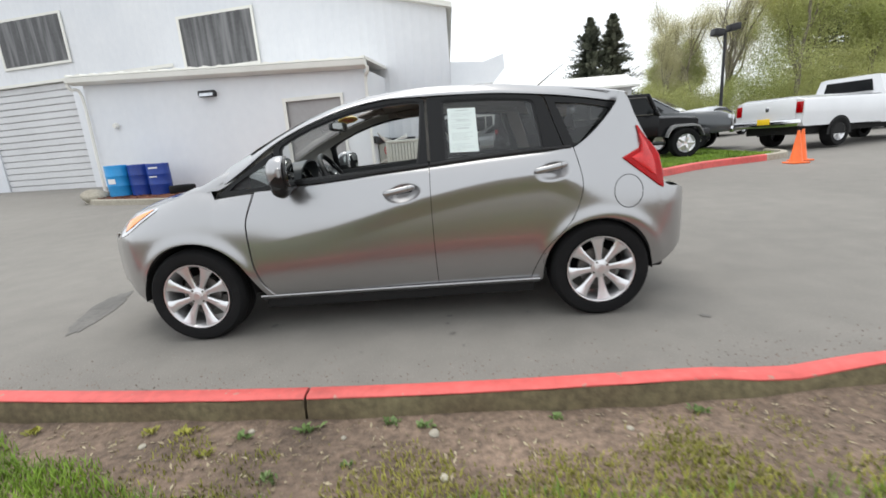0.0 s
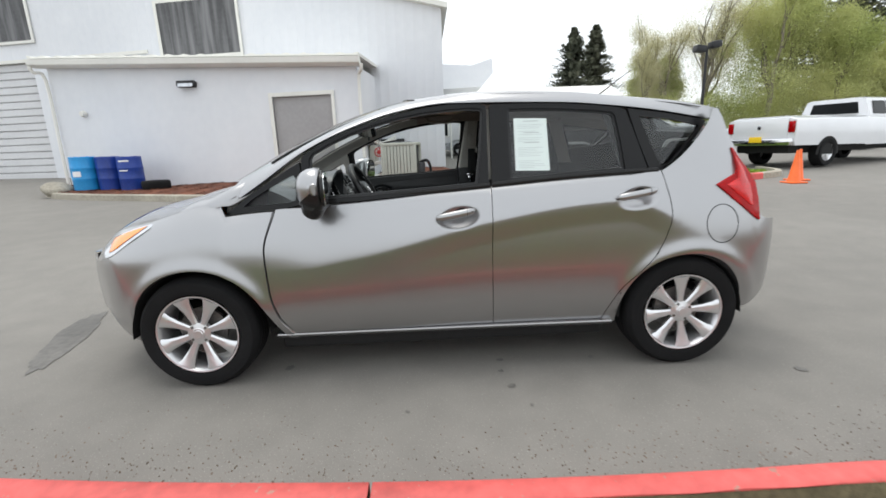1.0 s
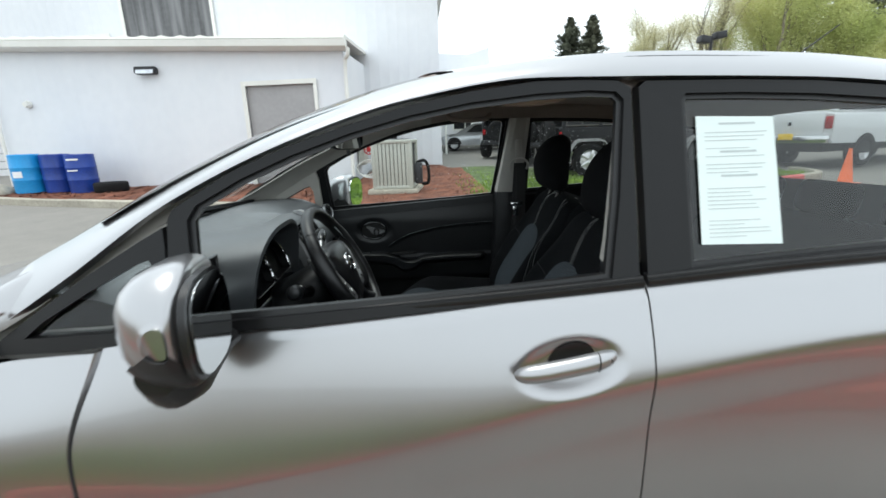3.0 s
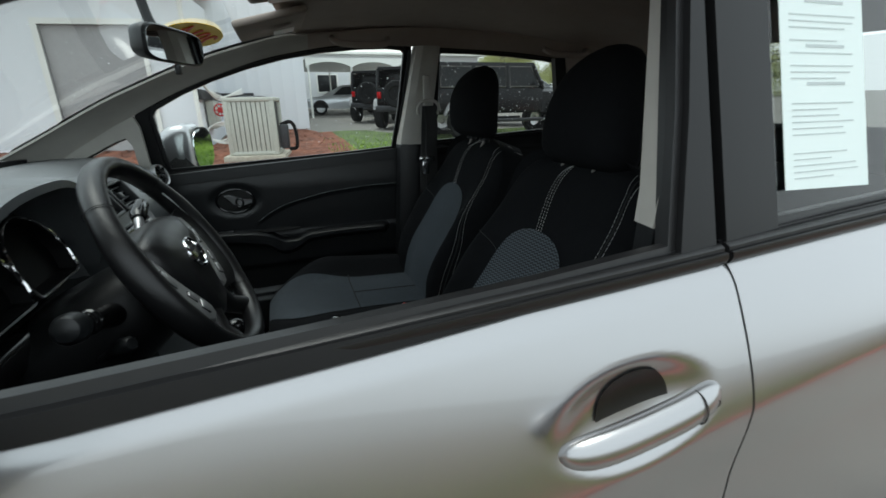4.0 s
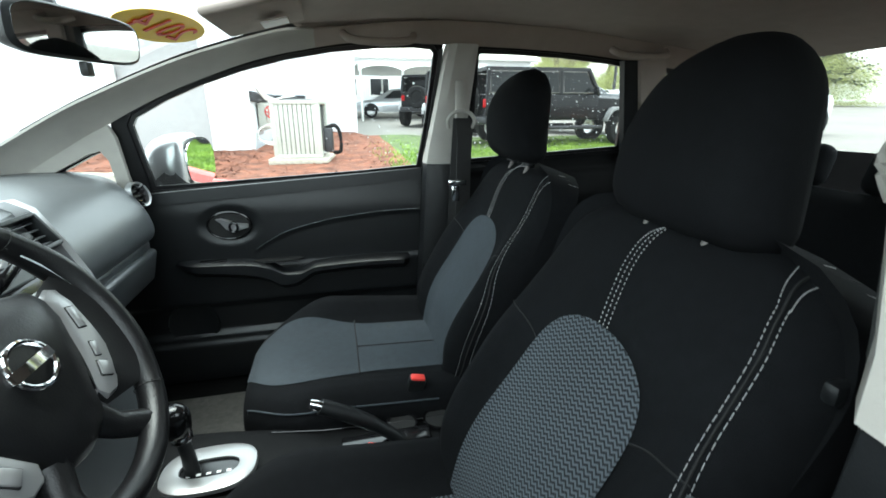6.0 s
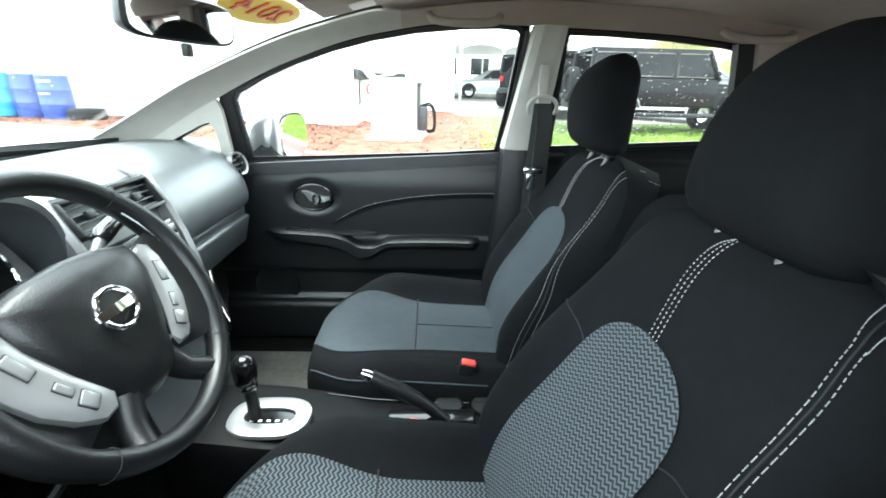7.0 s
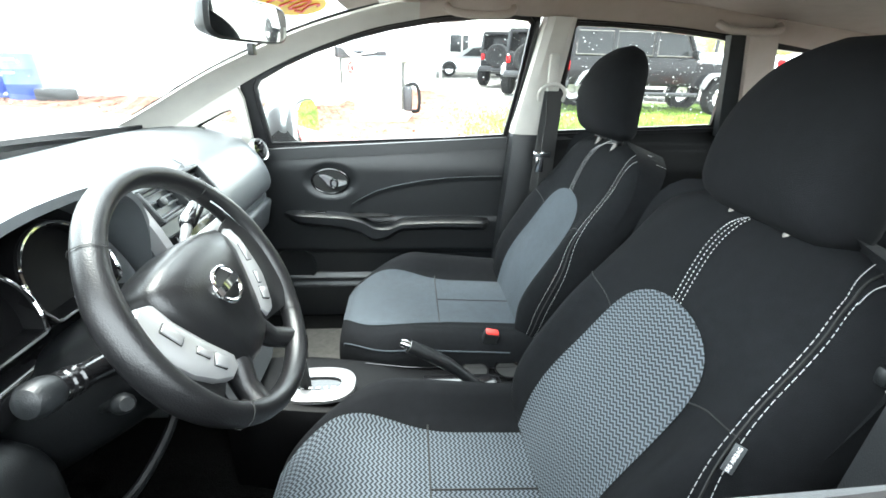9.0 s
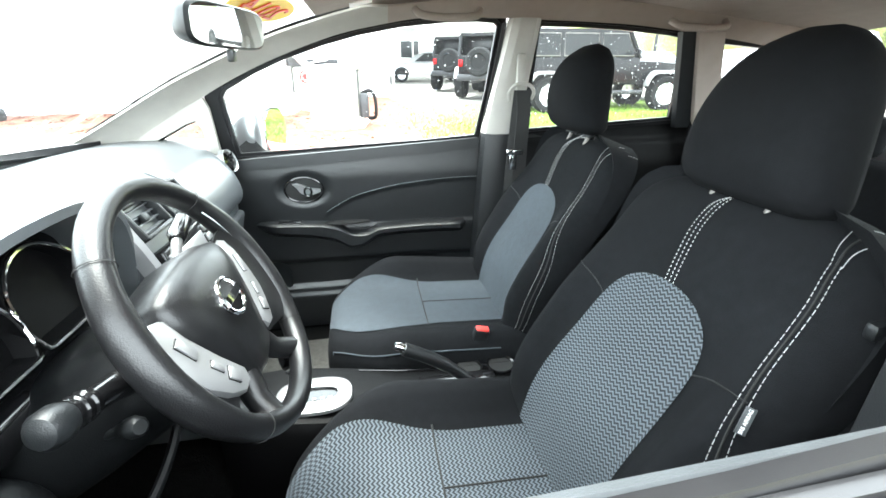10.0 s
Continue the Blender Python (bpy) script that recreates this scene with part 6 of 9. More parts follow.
cw = part("instrument_hood", cowl(B()), IN_DASH, dsh, "arched dark instrument hood", 50)
bm = B()
box(bm, (-0.685, 0.485, 0.985), (0.03, 0.37, 0.17), 0.01, rot(0, -20, 0))
box(bm, (-0.66, 0.485, 0.9), (0.1, 0.38, 0.05), 0.015, rot(0, 10, 0), 3)
cl = part("instrument_panel", bm, IN_GLOSS, dsh, "glossy black dial cluster")
for yy in (0.392, 0.548):
    shape = []
    for k in range(41):
        q = 2 * math.pi * k / 40
        shape.append((yy + 0.078 * math.cos(q), max(-0.036, 0.074 * math.sin(q))))

    def pod(y, b, h):
        return Vector((-0.628 - 0.36 * b + h, y, 0.985 + b))
    bm = B()
    tube(bm, [pod(y, b, 0.004) for y, b in shape], 0.0028, 6, False)
    part("dial_ring", bm, CHROME, cl, "thin chrome dial ring")
    bm = B()
    rings = [[pod(yy + (y - yy) * q, b * q, h) for y, b in shape[:-1]] for q, h in ((1.06, -0.02), (1.05, 0.002), (0.98, 0.003), (0.9, -0.03), (0.6, -0.032), (0.1, -0.032))]
    loft(bm, rings)
    part("dial_pod", bm, IN_LOW, cl, "deep glossy black dial pod")
    bm = B()
    for k in range(13):
        q = radians(215 - 250 * k / 12)
        c = pod(yy + 0.062 * math.cos(q), max(-0.03, 0.062 * math.sin(q)), -0.03)
        box(bm, c, (0.002, 0.0022, 0.008), 0, rot(math.degrees(q) - 90, 0, 0))
    tagged(part("dial_mark", bm, LABELWHITE, cl), kind="stuff")
bm = B()
rings = []
for k in range(21):
    y = 0.15 + 0.25 * k / 20
    q = 1 - 0.75 * clamp((y - 0.36) / 0.04) ** 3
    rings.append([(-0.64 + 0.06 * q * math.cos(a), y, 0.775 + 0.085 * q * math.copysign(abs(math.sin(a)) ** 0.7, math.sin(a))) for a in (2 * math.pi * i / 24 for i in range(24))])
loft(bm, rings)
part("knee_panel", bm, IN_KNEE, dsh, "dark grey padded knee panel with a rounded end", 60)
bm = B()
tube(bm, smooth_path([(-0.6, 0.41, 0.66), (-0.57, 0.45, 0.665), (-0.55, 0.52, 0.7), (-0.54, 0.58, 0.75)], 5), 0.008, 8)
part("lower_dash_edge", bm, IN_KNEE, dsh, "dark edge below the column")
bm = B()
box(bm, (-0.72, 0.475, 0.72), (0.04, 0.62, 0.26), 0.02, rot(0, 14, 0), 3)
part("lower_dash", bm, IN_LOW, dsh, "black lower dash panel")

# steering wheel
ST_C, ST_T = Vector((-0.423, 0.517, 0.975)), radians(29)
ST_N, ST_U, ST_R = Vector((math.cos(ST_T), 0, math.sin(ST_T))), Vector((-math.sin(ST_T), 0, math.cos(ST_T))), Vector((0, 1, 0))


def st(a, b, h):
    return ST_C + ST_R * a + ST_U * b + ST_N * h


bm = B()
NS = 72
loops = []
for k in range(NS):
    t = 2 * math.pi * k / NS
    fat = 1 + 0.16 * math.exp(-((abs(math.cos(t)) - 0.97) / 0.12) ** 2)
    loops.append([st((0.177 + 0.0155 * fat * math.cos(q)) * math.cos(t), (0.177 + 0.0155 * fat * math.cos(q)) * math.sin(t), 0.018 * fat * math.sin(q)) for q in (2 * math.pi * i / 14 for i in range(14))])
loops.append(loops[0])
loft(bm, loops, True, False)
bmesh.ops.remove_doubles(bm, verts=bm.verts, dist=1e-5)
swheel = part("steering_wheel", bm, IN_LEATHER, car, "black leather-wrapped steering wheel", 60)
for t in (radians(45), radians(135), radians(-45), radians(225)):
    bm = B()
    r3 = [st((0.177 + 0.0172 * math.cos(q)) * math.cos(t), (0.177 + 0.0172 * math.cos(q)) * math.sin(t), 0.0196 * math.sin(q)) for q in (2 * math.pi * i / 14 for i in range(15))]
    tube(bm, r3, 0.0006, 4)
    part("rim_seam", bm, GAP, swheel)
for sg in (-1, 1):
    bm = B()
    arc = [st(sg * 0.1615 * math.cos(radians(-8 + 46 * k / 24)), 0.1615 * math.sin(radians(-8 + 46 * k / 24)), 0.006) for k in range(25)]
    dashes(bm, arc, 0.005, 0.002, 0.0014)
    tagged(part("rim_stitching", bm, INK, swheel), kind="stuff")
pad = [(-0.106, 0.048), (-0.098, 0.062), (-0.055, 0.073), (0.0, 0.077), (0.055, 0.073), (0.098, 0.062), (0.106, 0.048), (0.104, 0.02), (0.082, -0.035), (0.062, -0.072), (0.048, -0.108), (0.0, -0.116), (-0.048, -0.108), (-0.062, -0.072), (-0.082, -0.035), (-0.104, 0.02)]
bm = B()
rings = []
for sc, h in ((1.02, -0.05), (1.02, -0.012), (0.985, 0.0), (0.9, 0.008), (0.62, 0.0155), (0.25, 0.0185)):
    rings.append([st(a * sc, b * sc, h - 0.01 * clamp(-b / 0.11)) for a, b in pad])
loft(bm, rings)
part("airbag_pad", bm, IN_LEATHER, swheel, "black airbag cover", 50)
for sg in (-1, 1):
    # leather web that runs from the hub into the rim, dished towards the column
    bm = B()

    def web(u, v, sg=sg):
        t = radians(22 - 62 * v)
        inner = Vector((0.1 - 0.045 * v, 0.04 - 0.13 * v))
        rim_p = Vector((0.17 * math.cos(t), 0.17 * math.sin(t)))
        p = inner.lerp(rim_p, u)
        edge = 0.008 * (1 - math.sin(math.pi * v)) ** 3
        return st(sg * p.x, p.y, -0.013 + 0.013 * u ** 3 - edge)
    sheet(bm, web, 14, 18, 0.012)
    part("spoke", bm, IN_LEATHER, swheel, "black leather spoke", 50)
    # satin plate that lies in the web
    out = [(0.108, 0.046), (0.128, 0.053), (0.147, 0.046), (0.154, 0.03), (0.15, -0.012), (0.136, -0.046), (0.112, -0.076), (0.086, -0.094), (0.066, -0.092), (0.058, -0.078), (0.08, -0.036), (0.102, 0.016)]
    bm = B()
    loft(bm, [[st(sg * (0.11 + (a - 0.11) * q), -0.02 + (b + 0.02) * q, h) for a, b in out] for q, h in ((1.0, -0.024), (1.0, -0.006), (0.95, -0.0015), (0.7, 0.0015), (0.3, 0.002))])
    sp = part("spoke_plate", bm, IN_SILVER, swheel, "satin silver spoke with buttons", 40)
    mm = Matrix(((*(ST_R * sg), 0), (*ST_U, 0), (*ST_N, 0), (0, 0, 0, 1))).transposed()
    for a, b, w, h, q in ((0.121, 0.006, 0.013, 0.03, 18), (0.1035, -0.037, 0.009, 0.02, 28), (0.0905, -0.062, 0.017, 0.02, 34)):
        for grow, lift, mat, nm in ((0.003, 0.0, GAP, "button_gap"), (0.0, 0.0016, IN_SILVER, "button")):
            bm = B()
            box(bm, (0, 0, 0), (w + grow, h + grow, 0.005), 0.0018, rot(0, 0, -q))
            bmesh.ops.transform(bm, matrix=Matrix.Translation(st(sg * a, b, 0.0005 + lift)) @ mm, verts=bm.verts)
            part(nm, bm, mat, sp)
    # lower spokes, one on each side of the slot
    bm = B()
    tube(bm, [st(sg * 0.04, -0.09, -0.022), st(sg * 0.06, -0.125, -0.02), st(sg * 0.085, -0.156, -0.004)], [0.022, 0.017, 0.018], 12)
    part("lower_spoke", bm, IN_LEATHER, swheel, "black lower spoke")
bm = B()
lp = [st(0.0285 * math.cos(2 * math.pi * k / 32), 0.0255 * math.sin(2 * math.pi * k / 32), 0.0185) for k in range(33)]
tube(bm, lp, 0.0034, 8, False)
rings = [[st(a, b * w, h) for b in (-1, 1)] + [st(a, b * w, h - 0.003) for b in (1, -1)] for a, w, h in ((-0.034, 0.004, 0.019), (-0.03, 0.0058, 0.022), (0.03, 0.0058, 0.022), (0.034, 0.004, 0.019))]
loft(bm, rings)
part("wheel_badge", bm, CHROME, swheel, "chrome ring badge with a bar")
bm = B()
loft(bm, [[st(w * math.copysign(abs(math.cos(q)) ** 0.7, math.cos(q)), c0 + hh * math.copysign(abs(math.sin(q)) ** 0.7, math.sin(q)), h) for q in (2 * math.pi * k / 28 for k in range(28))]
          for h, w, hh, c0 in ((-0.035, 0.05, 0.045, -0.012), (-0.05, 0.075, 0.06, -0.014), (-0.075, 0.092, 0.068, -0.018), (-0.13, 0.108, 0.076, -0.024), (-0.2, 0.125, 0.08, -0.026), (-0.3, 0.14, 0.08, -0.03))])
part("column_cover", bm, IN_KNEE, car, "dark grey steering column cover", 60)
bm = B()
arm = [st(-0.085, 0.0, -0.1), st(-0.12, 0.012, -0.098), st(-0.15, 0.02, -0.095)]
tube(bm, arm, [0.019, 0.0155, 0.014], 16)
lamp_stalk = part("lamp_stalk", bm, IN_GLOSS, car, "black lamp stalk with a ribbed collar")
bm = B()
tube(bm, [arm[2], st(-0.158, 0.023, -0.094), st(-0.16, 0.023, -0.094), st(-0.17, 0.026, -0.093), st(-0.172, 0.027, -0.093), st(-0.182, 0.03, -0.092)], [0.0165, 0.0175, 0.0155, 0.0175, 0.016, 0.018], 18)
part("ribbed_collar", bm, IN_GLOSS, lamp_stalk)
bm = B()
tube(bm, [st(-0.182, 0.03, -0.092), st(-0.19, 0.032, -0.091), st(-0.205, 0.036, -0.089), st(-0.212, 0.038, -0.088), st(-0.215, 0.039, -0.088)], [0.017, 0.02, 0.0195, 0.015, 0.006], 18)
part("end_knob", bm, IN_BLACK, lamp_stalk, "rounded dark end knob")
bm = B()
tube(bm, [st(0.08, 0.03, -0.075), st(0.11, 0.062, -0.066), st(0.15, 0.088, -0.06)], [0.009, 0.007, 0.009], 10)
wiper_stalk = part("wiper_stalk", bm, IN_SILVER, car, "wiper stalk with a black end")
bm = B()
tube(bm, [st(0.14, 0.083, -0.06), st(0.15, 0.088, -0.06), st(0.19, 0.1, -0.056), st(0.197, 0.101, -0.056)], [0.011, 0.0145, 0.0135, 0.008], 14)
part("end_knob", bm, IN_GLOSS, wiper_stalk)
bm = B()
tube(bm, smooth_path([(-0.62, 0.44, 0.8), (-0.56, 0.42, 0.85), (-0.51, 0.395, 0.885), (-0.48, 0.375, 0.902)], 4), [0.006] * 8 + [0.008, 0.011, 0.013, 0.012, 0.008], 10)
part("tilt_lever", bm, IN_BLACK, car, "grey column tilt lever")
bm = B()
lathe(bm, [(0.0, 0.012), (0.011, 0.012), (0.015, 0.006), (0.017, -0.004)], (-0.545, 0.655, 0.895), (1, 0.1, 0.3), 20)
ign = part("ignition_lock", bm, CHROME, car, "chrome ignition lock")
bm = B()
lathe(bm, [(0.0, 0.016), (0.02, 0.016), (0.024, 0.004), (0.024, -0.01)], (-0.55, 0.66, 0.94), (1, 0.1, 0.3), 20)
part("dash_knob", bm, IN_BLACK, car, "black dash knob")

# console between the seats
bm = B()
cons = [(-0.56, 0.56, 0.1), (-0.46, 0.562, 0.112), (-0.36, 0.552, 0.115), (-0.26, 0.54, 0.11), (-0.16, 0.525, 0.1), (0.0, 0.515, 0.092), (0.14, 0.515, 0.085), (0.32, 0.51, 0.08)]
loft(bm, [[(x, 0.835 - w, 0.3), (x, 0.835 - w, z - 0.03), (x, 0.835 - w * 0.86, z - 0.004), (x, 0.835 - w * 0.7, z), (x, 0.835 + w * 0.7, z), (x, 0.835 + w * 0.86, z - 0.004), (x, 0.835 + w, z - 0.03), (x, 0.835 + w, 0.3)] for x, z, w in cons])
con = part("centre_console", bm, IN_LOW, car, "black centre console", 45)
bm = B()
oval = [(0.088 * math.copysign(abs(math.cos(a)) ** 0.75, math.cos(a)), 0.062 * math.copysign(abs(math.sin(a)) ** 0.75, math.sin(a))) for a in (2 * math.pi * k / 36 for k in range(36))]
slot = [(a * 0.62 - 0.0, b * 0.4) for a, b in oval]
rings = [[(-0.37 + a * s, 0.812 + b * s, 0.5575 + h) for a, b in (oval)] for s, h in ((1.0, 0.0), (0.98, 0.008), (0.86, 0.012))] + [[(-0.37 + a, 0.812 + b, 0.5575 + h) for a, b in slot] for h in (0.009, 0.002)]
loft(bm, rings, True, False)
plate = part("shift_plate", bm, IN_SILVER, con, "satin silver oval shift plate", 40)
bm = B()
prism(bm, slot, lambda a, b, h: Vector((-0.37 + a * 1.02, 0.812 + b * 1.05, 0.556 + h)), 0.005)
part("shift_gate", bm, IN_GLOSS, con, "black shift gate")
bm = B()
for k in range(5):
    box(bm, (-0.405 + 0.018 * k, 0.8, 0.5625), (0.008, 0.006, 0.001))
part("gate_marks", bm, LABELWHITE, con)
bm = B()
tube(bm, [(-0.4, 0.812, 0.545), (-0.402, 0.812, 0.6), (-0.407, 0.812, 0.65)], [0.015, 0.013, 0.011], 12)
lever = part("gear_lever", bm, IN_BLACK, con, "black automatic gear lever")
bm = B()
rings = []
for z, r in ((0.645, 0.012), (0.65, 0.018), (0.665, 0.0215), (0.685, 0.023), (0.7, 0.0215), (0.711, 0.015), (0.715, 0.006)):
    rings.append([(-0.41 + r * 1.15 * math.cos(2 * math.pi * k / 18), 0.812 + r * math.sin(2 * math.pi * k / 18), z) for k in range(18)])
loft(bm, rings)
part("knob", bm, IN_GLOSS, con, "glossy black gear knob")
bm = B()
lathe(bm, [(0.0135, -0.006), (0.019, 0.0), (0.0195, 0.01), (0.018, 0.014)], (-0.406, 0.812, 0.64), (0, 0, 1), 20)
part("knob_collar", bm, CHROME, con)
bm = B()
tube(bm, smooth_path([(0.03, 0.85, 0.5), (-0.03, 0.85, 0.56), (-0.09, 0.849, 0.604), (-0.155, 0.848, 0.64)], 5), [0.016] * 3 + [0.0145] * 4 + [0.017] * 9, 12)
hb = part("hand_brake", bm, IN_BLACK, con, "black hand brake lever")
bm = B()
tube(bm, [(-0.15, 0.848, 0.638), (-0.166, 0.848, 0.647), (-0.176, 0.848, 0.652)], [0.0125, 0.012, 0.009], 12)
part("hand_brake_button", bm, CHROME, con, "chrome release button")
bm = B()
box(bm, (-0.02, 0.855, 0.523), (0.2, 0.05, 0.012), 0.005)
part("hand_brake_slot", bm, IN_GLOSS, con)
for k in range(2):
    bm = B()
    lathe(bm, [(0.026, -0.02), (0.033, 0.004), (0.038, 0.006), (0.04, 0.0)], (0.02 + 0.09 * k, 0.905, 0.517), (0, 0, 1), 24)
    part("cup_ring", bm, IN_GLOSS, con, "black cup holder ring")
    bm = B()
    lathe(bm, [(0.0, 0.0015), (0.033, 0.0015), (0.034, 0.0)], (0.02 + 0.09 * k, 0.905, 0.517), (0, 0, 1), 24)
    part("cup_well", bm, GAP, con, "dark cup holder")
for a, b in ((-0.215, 0.79), (-0.165, 0.792)):
    bm = B()
    box(bm, (a, b, 0.54), (0.036, 0.022, 0.008), 0.002)
    sw_ = part("console_switch", bm, IN_GLOSS, con)
    bm = B()
    box(bm, (a, b, 0.5445), (0.014, 0.006, 0.001))
    part("switch_mark", bm, LABELWHITE, con)
for yy in (0.755, 0.915):
    bm = B()
    tube(bm, [(-0.27, yy, 0.543), (-0.16, yy, 0.527), (0.0, yy, 0.517), (0.14, yy, 0.517)], 0.0018, 6)
    part("console_trim_line", bm, IN_GLOSS, con, "thin gloss trim line")


def buckle(x, y, z, lean):
    bm = B()
    box(bm, (0, 0, -0.035), (0.042, 0.026, 0.09), 0.006, None, 2)
    bmesh.ops.transform(bm, matrix=Matrix.Translation((x, y, z)) @ rot(lean, 12, 0), verts=bm.verts)
    b = part("belt_buckle", bm, IN_BLACK, car, "black belt buckle with red button")
    bm = B()
    box(bm, (0, 0, 0.006), (0.036, 0.02, 0.016), 0.004, None, 2)
    bmesh.ops.transform(bm, matrix=Matrix.Translation((x, y, z)) @ rot(lean, 12, 0), verts=bm.verts)
    part("red_button", bm, REDPLASTIC, b, "red release button")


buckle(-0.051, 0.752, 0.59, -14)
buckle(0.069, 0.962, 0.592, 10)

# seats
def seat(cy, ox, lean, hlean, tall, dx, name, label, insert, flip, dc, cyc, hh, hback, hlift):
    """A front seat: backrest, cushion, head restraint, cloth panels, stitching."""
    th = radians(lean)
    O, Hh = Vector((ox, cy, 0.538)), tall
    up, fw, la = Vector((math.sin(th), 0, math.cos(th))), Vector((-math.cos(th), 0, math.sin(th))), Vector((0, flip, 0))
    wid = hermite([(-0.06, 0.22), (0.1, 0.24), (0.35, 0.255), (0.6, 0.262), (0.8, 0.266), (0.88, 0.255), (0.94, 0.225), (0.98, 0.175), (1.0, 0.11)])

    def d_front(t, v):
        bol = 0.052 * math.exp(-((abs(t) - 0.8) / 0.2) ** 2) * ease((0.86 - v) / 0.4) * (0.5 + 0.5 * ease((v + 0.05) / 0.25))
        lum = 0.022 * math.exp(-((v - 0.25) / 0.2) ** 2) - 0.02 * v * v
        edge = 0.075 * (1 - math.sqrt(max(0.0, 1 - abs(t) ** 5)))
        topr = 0.05 * (1 - math.sqrt(max(0.0, 1 - clamp((v - 0.8) / 0.2) ** 2.4)))
        return bol + lum - edge - topr

    def at(t, v, h=0.0):
        return O + la * (t * wid(v)) + up * (v * Hh) + fw * (d_front(t, v) + h)

    def ringv(v):
        fr = [at(math.sin(math.pi / 2 * (2 * k / 30 - 1)), v) for k in range(31)]
        dep = 0.115 - 0.045 * ease((v - 0.75) / 0.25)
        bk = [O + la * (t * wid(v)) + up * (v * Hh) - fw * (dep * (1 - 0.7 * abs(t) ** 3)) for t in (0.97, 0.8, 0.4, 0, -0.4, -0.8, -0.97)]
        return fr + bk
    bm = B()
    loft(bm, [ringv(-0.06 + 1.06 * k / 34) for k in range(35)])
    back = part(name, bm, CLOTH, car, label, 60)
    # cushion
    L0, L1 = -0.42 + dc, 0.16 + dx

    def cush(t, s, h=0.0):
        x = L0 + (L1 - L0) * s
        z = 0.552 + 0.028 * (1 - s) + (0.1 if t > 0 else 0.045) * math.exp(-((abs(t) - 0.82) / 0.21) ** 2) * ease((s - 0.02) / 0.35) * (1 - 0.35 * s)
        z -= 0.06 * (1 - math.sqrt(max(0.0, 1 - clamp((0.16 - s) / 0.16) ** 2.4)))
        z -= 0.06 * (1 - math.sqrt(max(0.0, 1 - abs(t) ** 6)))
        w = 0.264 - 0.12 * clamp((0.3 - s) / 0.3) ** 2.2
        return Vector((x, cyc + flip * t * w, z + h))
    bm = B()
    rings = []
    for k in range(37):
        s = (k / 36) ** 1.3
        top = [cush(math.sin(math.pi / 2 * (2 * i / 28 - 1)), s) for i in range(29)]
        e = top[-1]
        zb = 0.37 + 0.05 * clamp((0.2 - s) / 0.2) ** 2
        w = 0.264 - 0.12 * clamp((0.3 - s) / 0.3) ** 2.2
        rings.append(top + [Vector((e.x, cyc + flip * w * q, zb + (0.0 if abs(q) < 0.95 else 0.02))) for q in (1.0, 0.8, 0.0, -0.8, -1.0)])
    loft(bm, rings)
    part("cushion", bm, CLOTH, back, "seat cushion in black cloth", 60)
    # cloth panels
    def half(v):
        return (0.6 - 0.2 * v) * math.sqrt(max(0.0, 1 - clamp((v - 0.46) / 0.24) ** 4.0))

    def pf(u, v):
        vv = -0.02 + 0.719 * math.sin(v * math.pi / 2)
        t = (2 * u - 1) * max(0.02, half(min(vv, 0.6999)))
        return at(t, vv, 0.0028)
    bm = B()
    sheet_uv(bm, pf, 30, 40, lambda u, v: ((2 * u - 1) * max(0.02, half(min(-0.02 + 0.719 * math.sin(v * math.pi / 2), 0.6999))) * 0.24, (-0.02 + 0.719 * math.sin(v * math.pi / 2)) * Hh))
    part("back_panel", bm, insert, back, "patterned blue-grey cloth panel", 60)

    def cf(u, v):
        s = 0.012 + 0.9 * v
        w = (0.5 + 0.2 * ease((0.55 - s) / 0.5)) * math.sqrt(max(0.0, 1 - clamp((0.16 - s) / 0.2) ** 2))
        return cush((2 * u - 1) * w, s, 0.0026) + Vector((-0.002 * clamp((0.1 - s) / 0.1), 0, 0))
    bm = B()
    sheet_uv(bm, cf, 30, 44, lambda u, v: ((2 * u - 1) * 0.14, v * 0.48))
    part("cushion_panel", bm, insert, back, "patterned blue-grey cloth panel", 60)
    # seams and stitching
    bm = B()
    tube(bm, [cush(-0.55 + 1.1 * k / 20, 0.46, 0.003) for k in range(21)], 0.0022, 5)
    part("cushion_seam", bm, GAP, back)
    bm = B()
    tube(bm, [cush(0.02, 0.46 + 0.42 * k / 12, 0.003) for k in range(13)], 0.0022, 5)
    part("cushion_seam", bm, GAP, back)
    bm = B()
    tube(bm, [cush(-0.55 + 1.1 * k / 20, 0.9, 0.003) for k in range(21)], 0.002, 5)
    part("cushion_seam", bm, GAP, back)
    for sg in (-1, 1):
        bm = B()
        tube(bm, [at(sg * (0.83 - 0.42 * k / 16), 0.6 - 0.06 * (k / 16) ** 2, 0.0005) for k in range(17)], 0.0012, 5)
        part("back_seam", bm, GAP, back)
    outer = smooth_path([(0.98, 0.972, 0), (0.9, 0.966, 0), (0.79, 0.95, 0), (0.72, 0.91, 0), (0.708, 0.83, 0), (0.755, 0.7, 0), (0.835, 0.57, 0), (0.905, 0.44, 0), (0.94, 0.3, 0), (0.945, 0.12, 0), (0.9, -0.03, 0)], 8)
    innerl = smooth_path([(-0.16, 0.985, 0), (0.0, 0.97, 0), (0.09, 0.93, 0), (0.1, 0.86, 0), (0.07, 0.77, 0), (0.03, 0.69, 0)], 8)
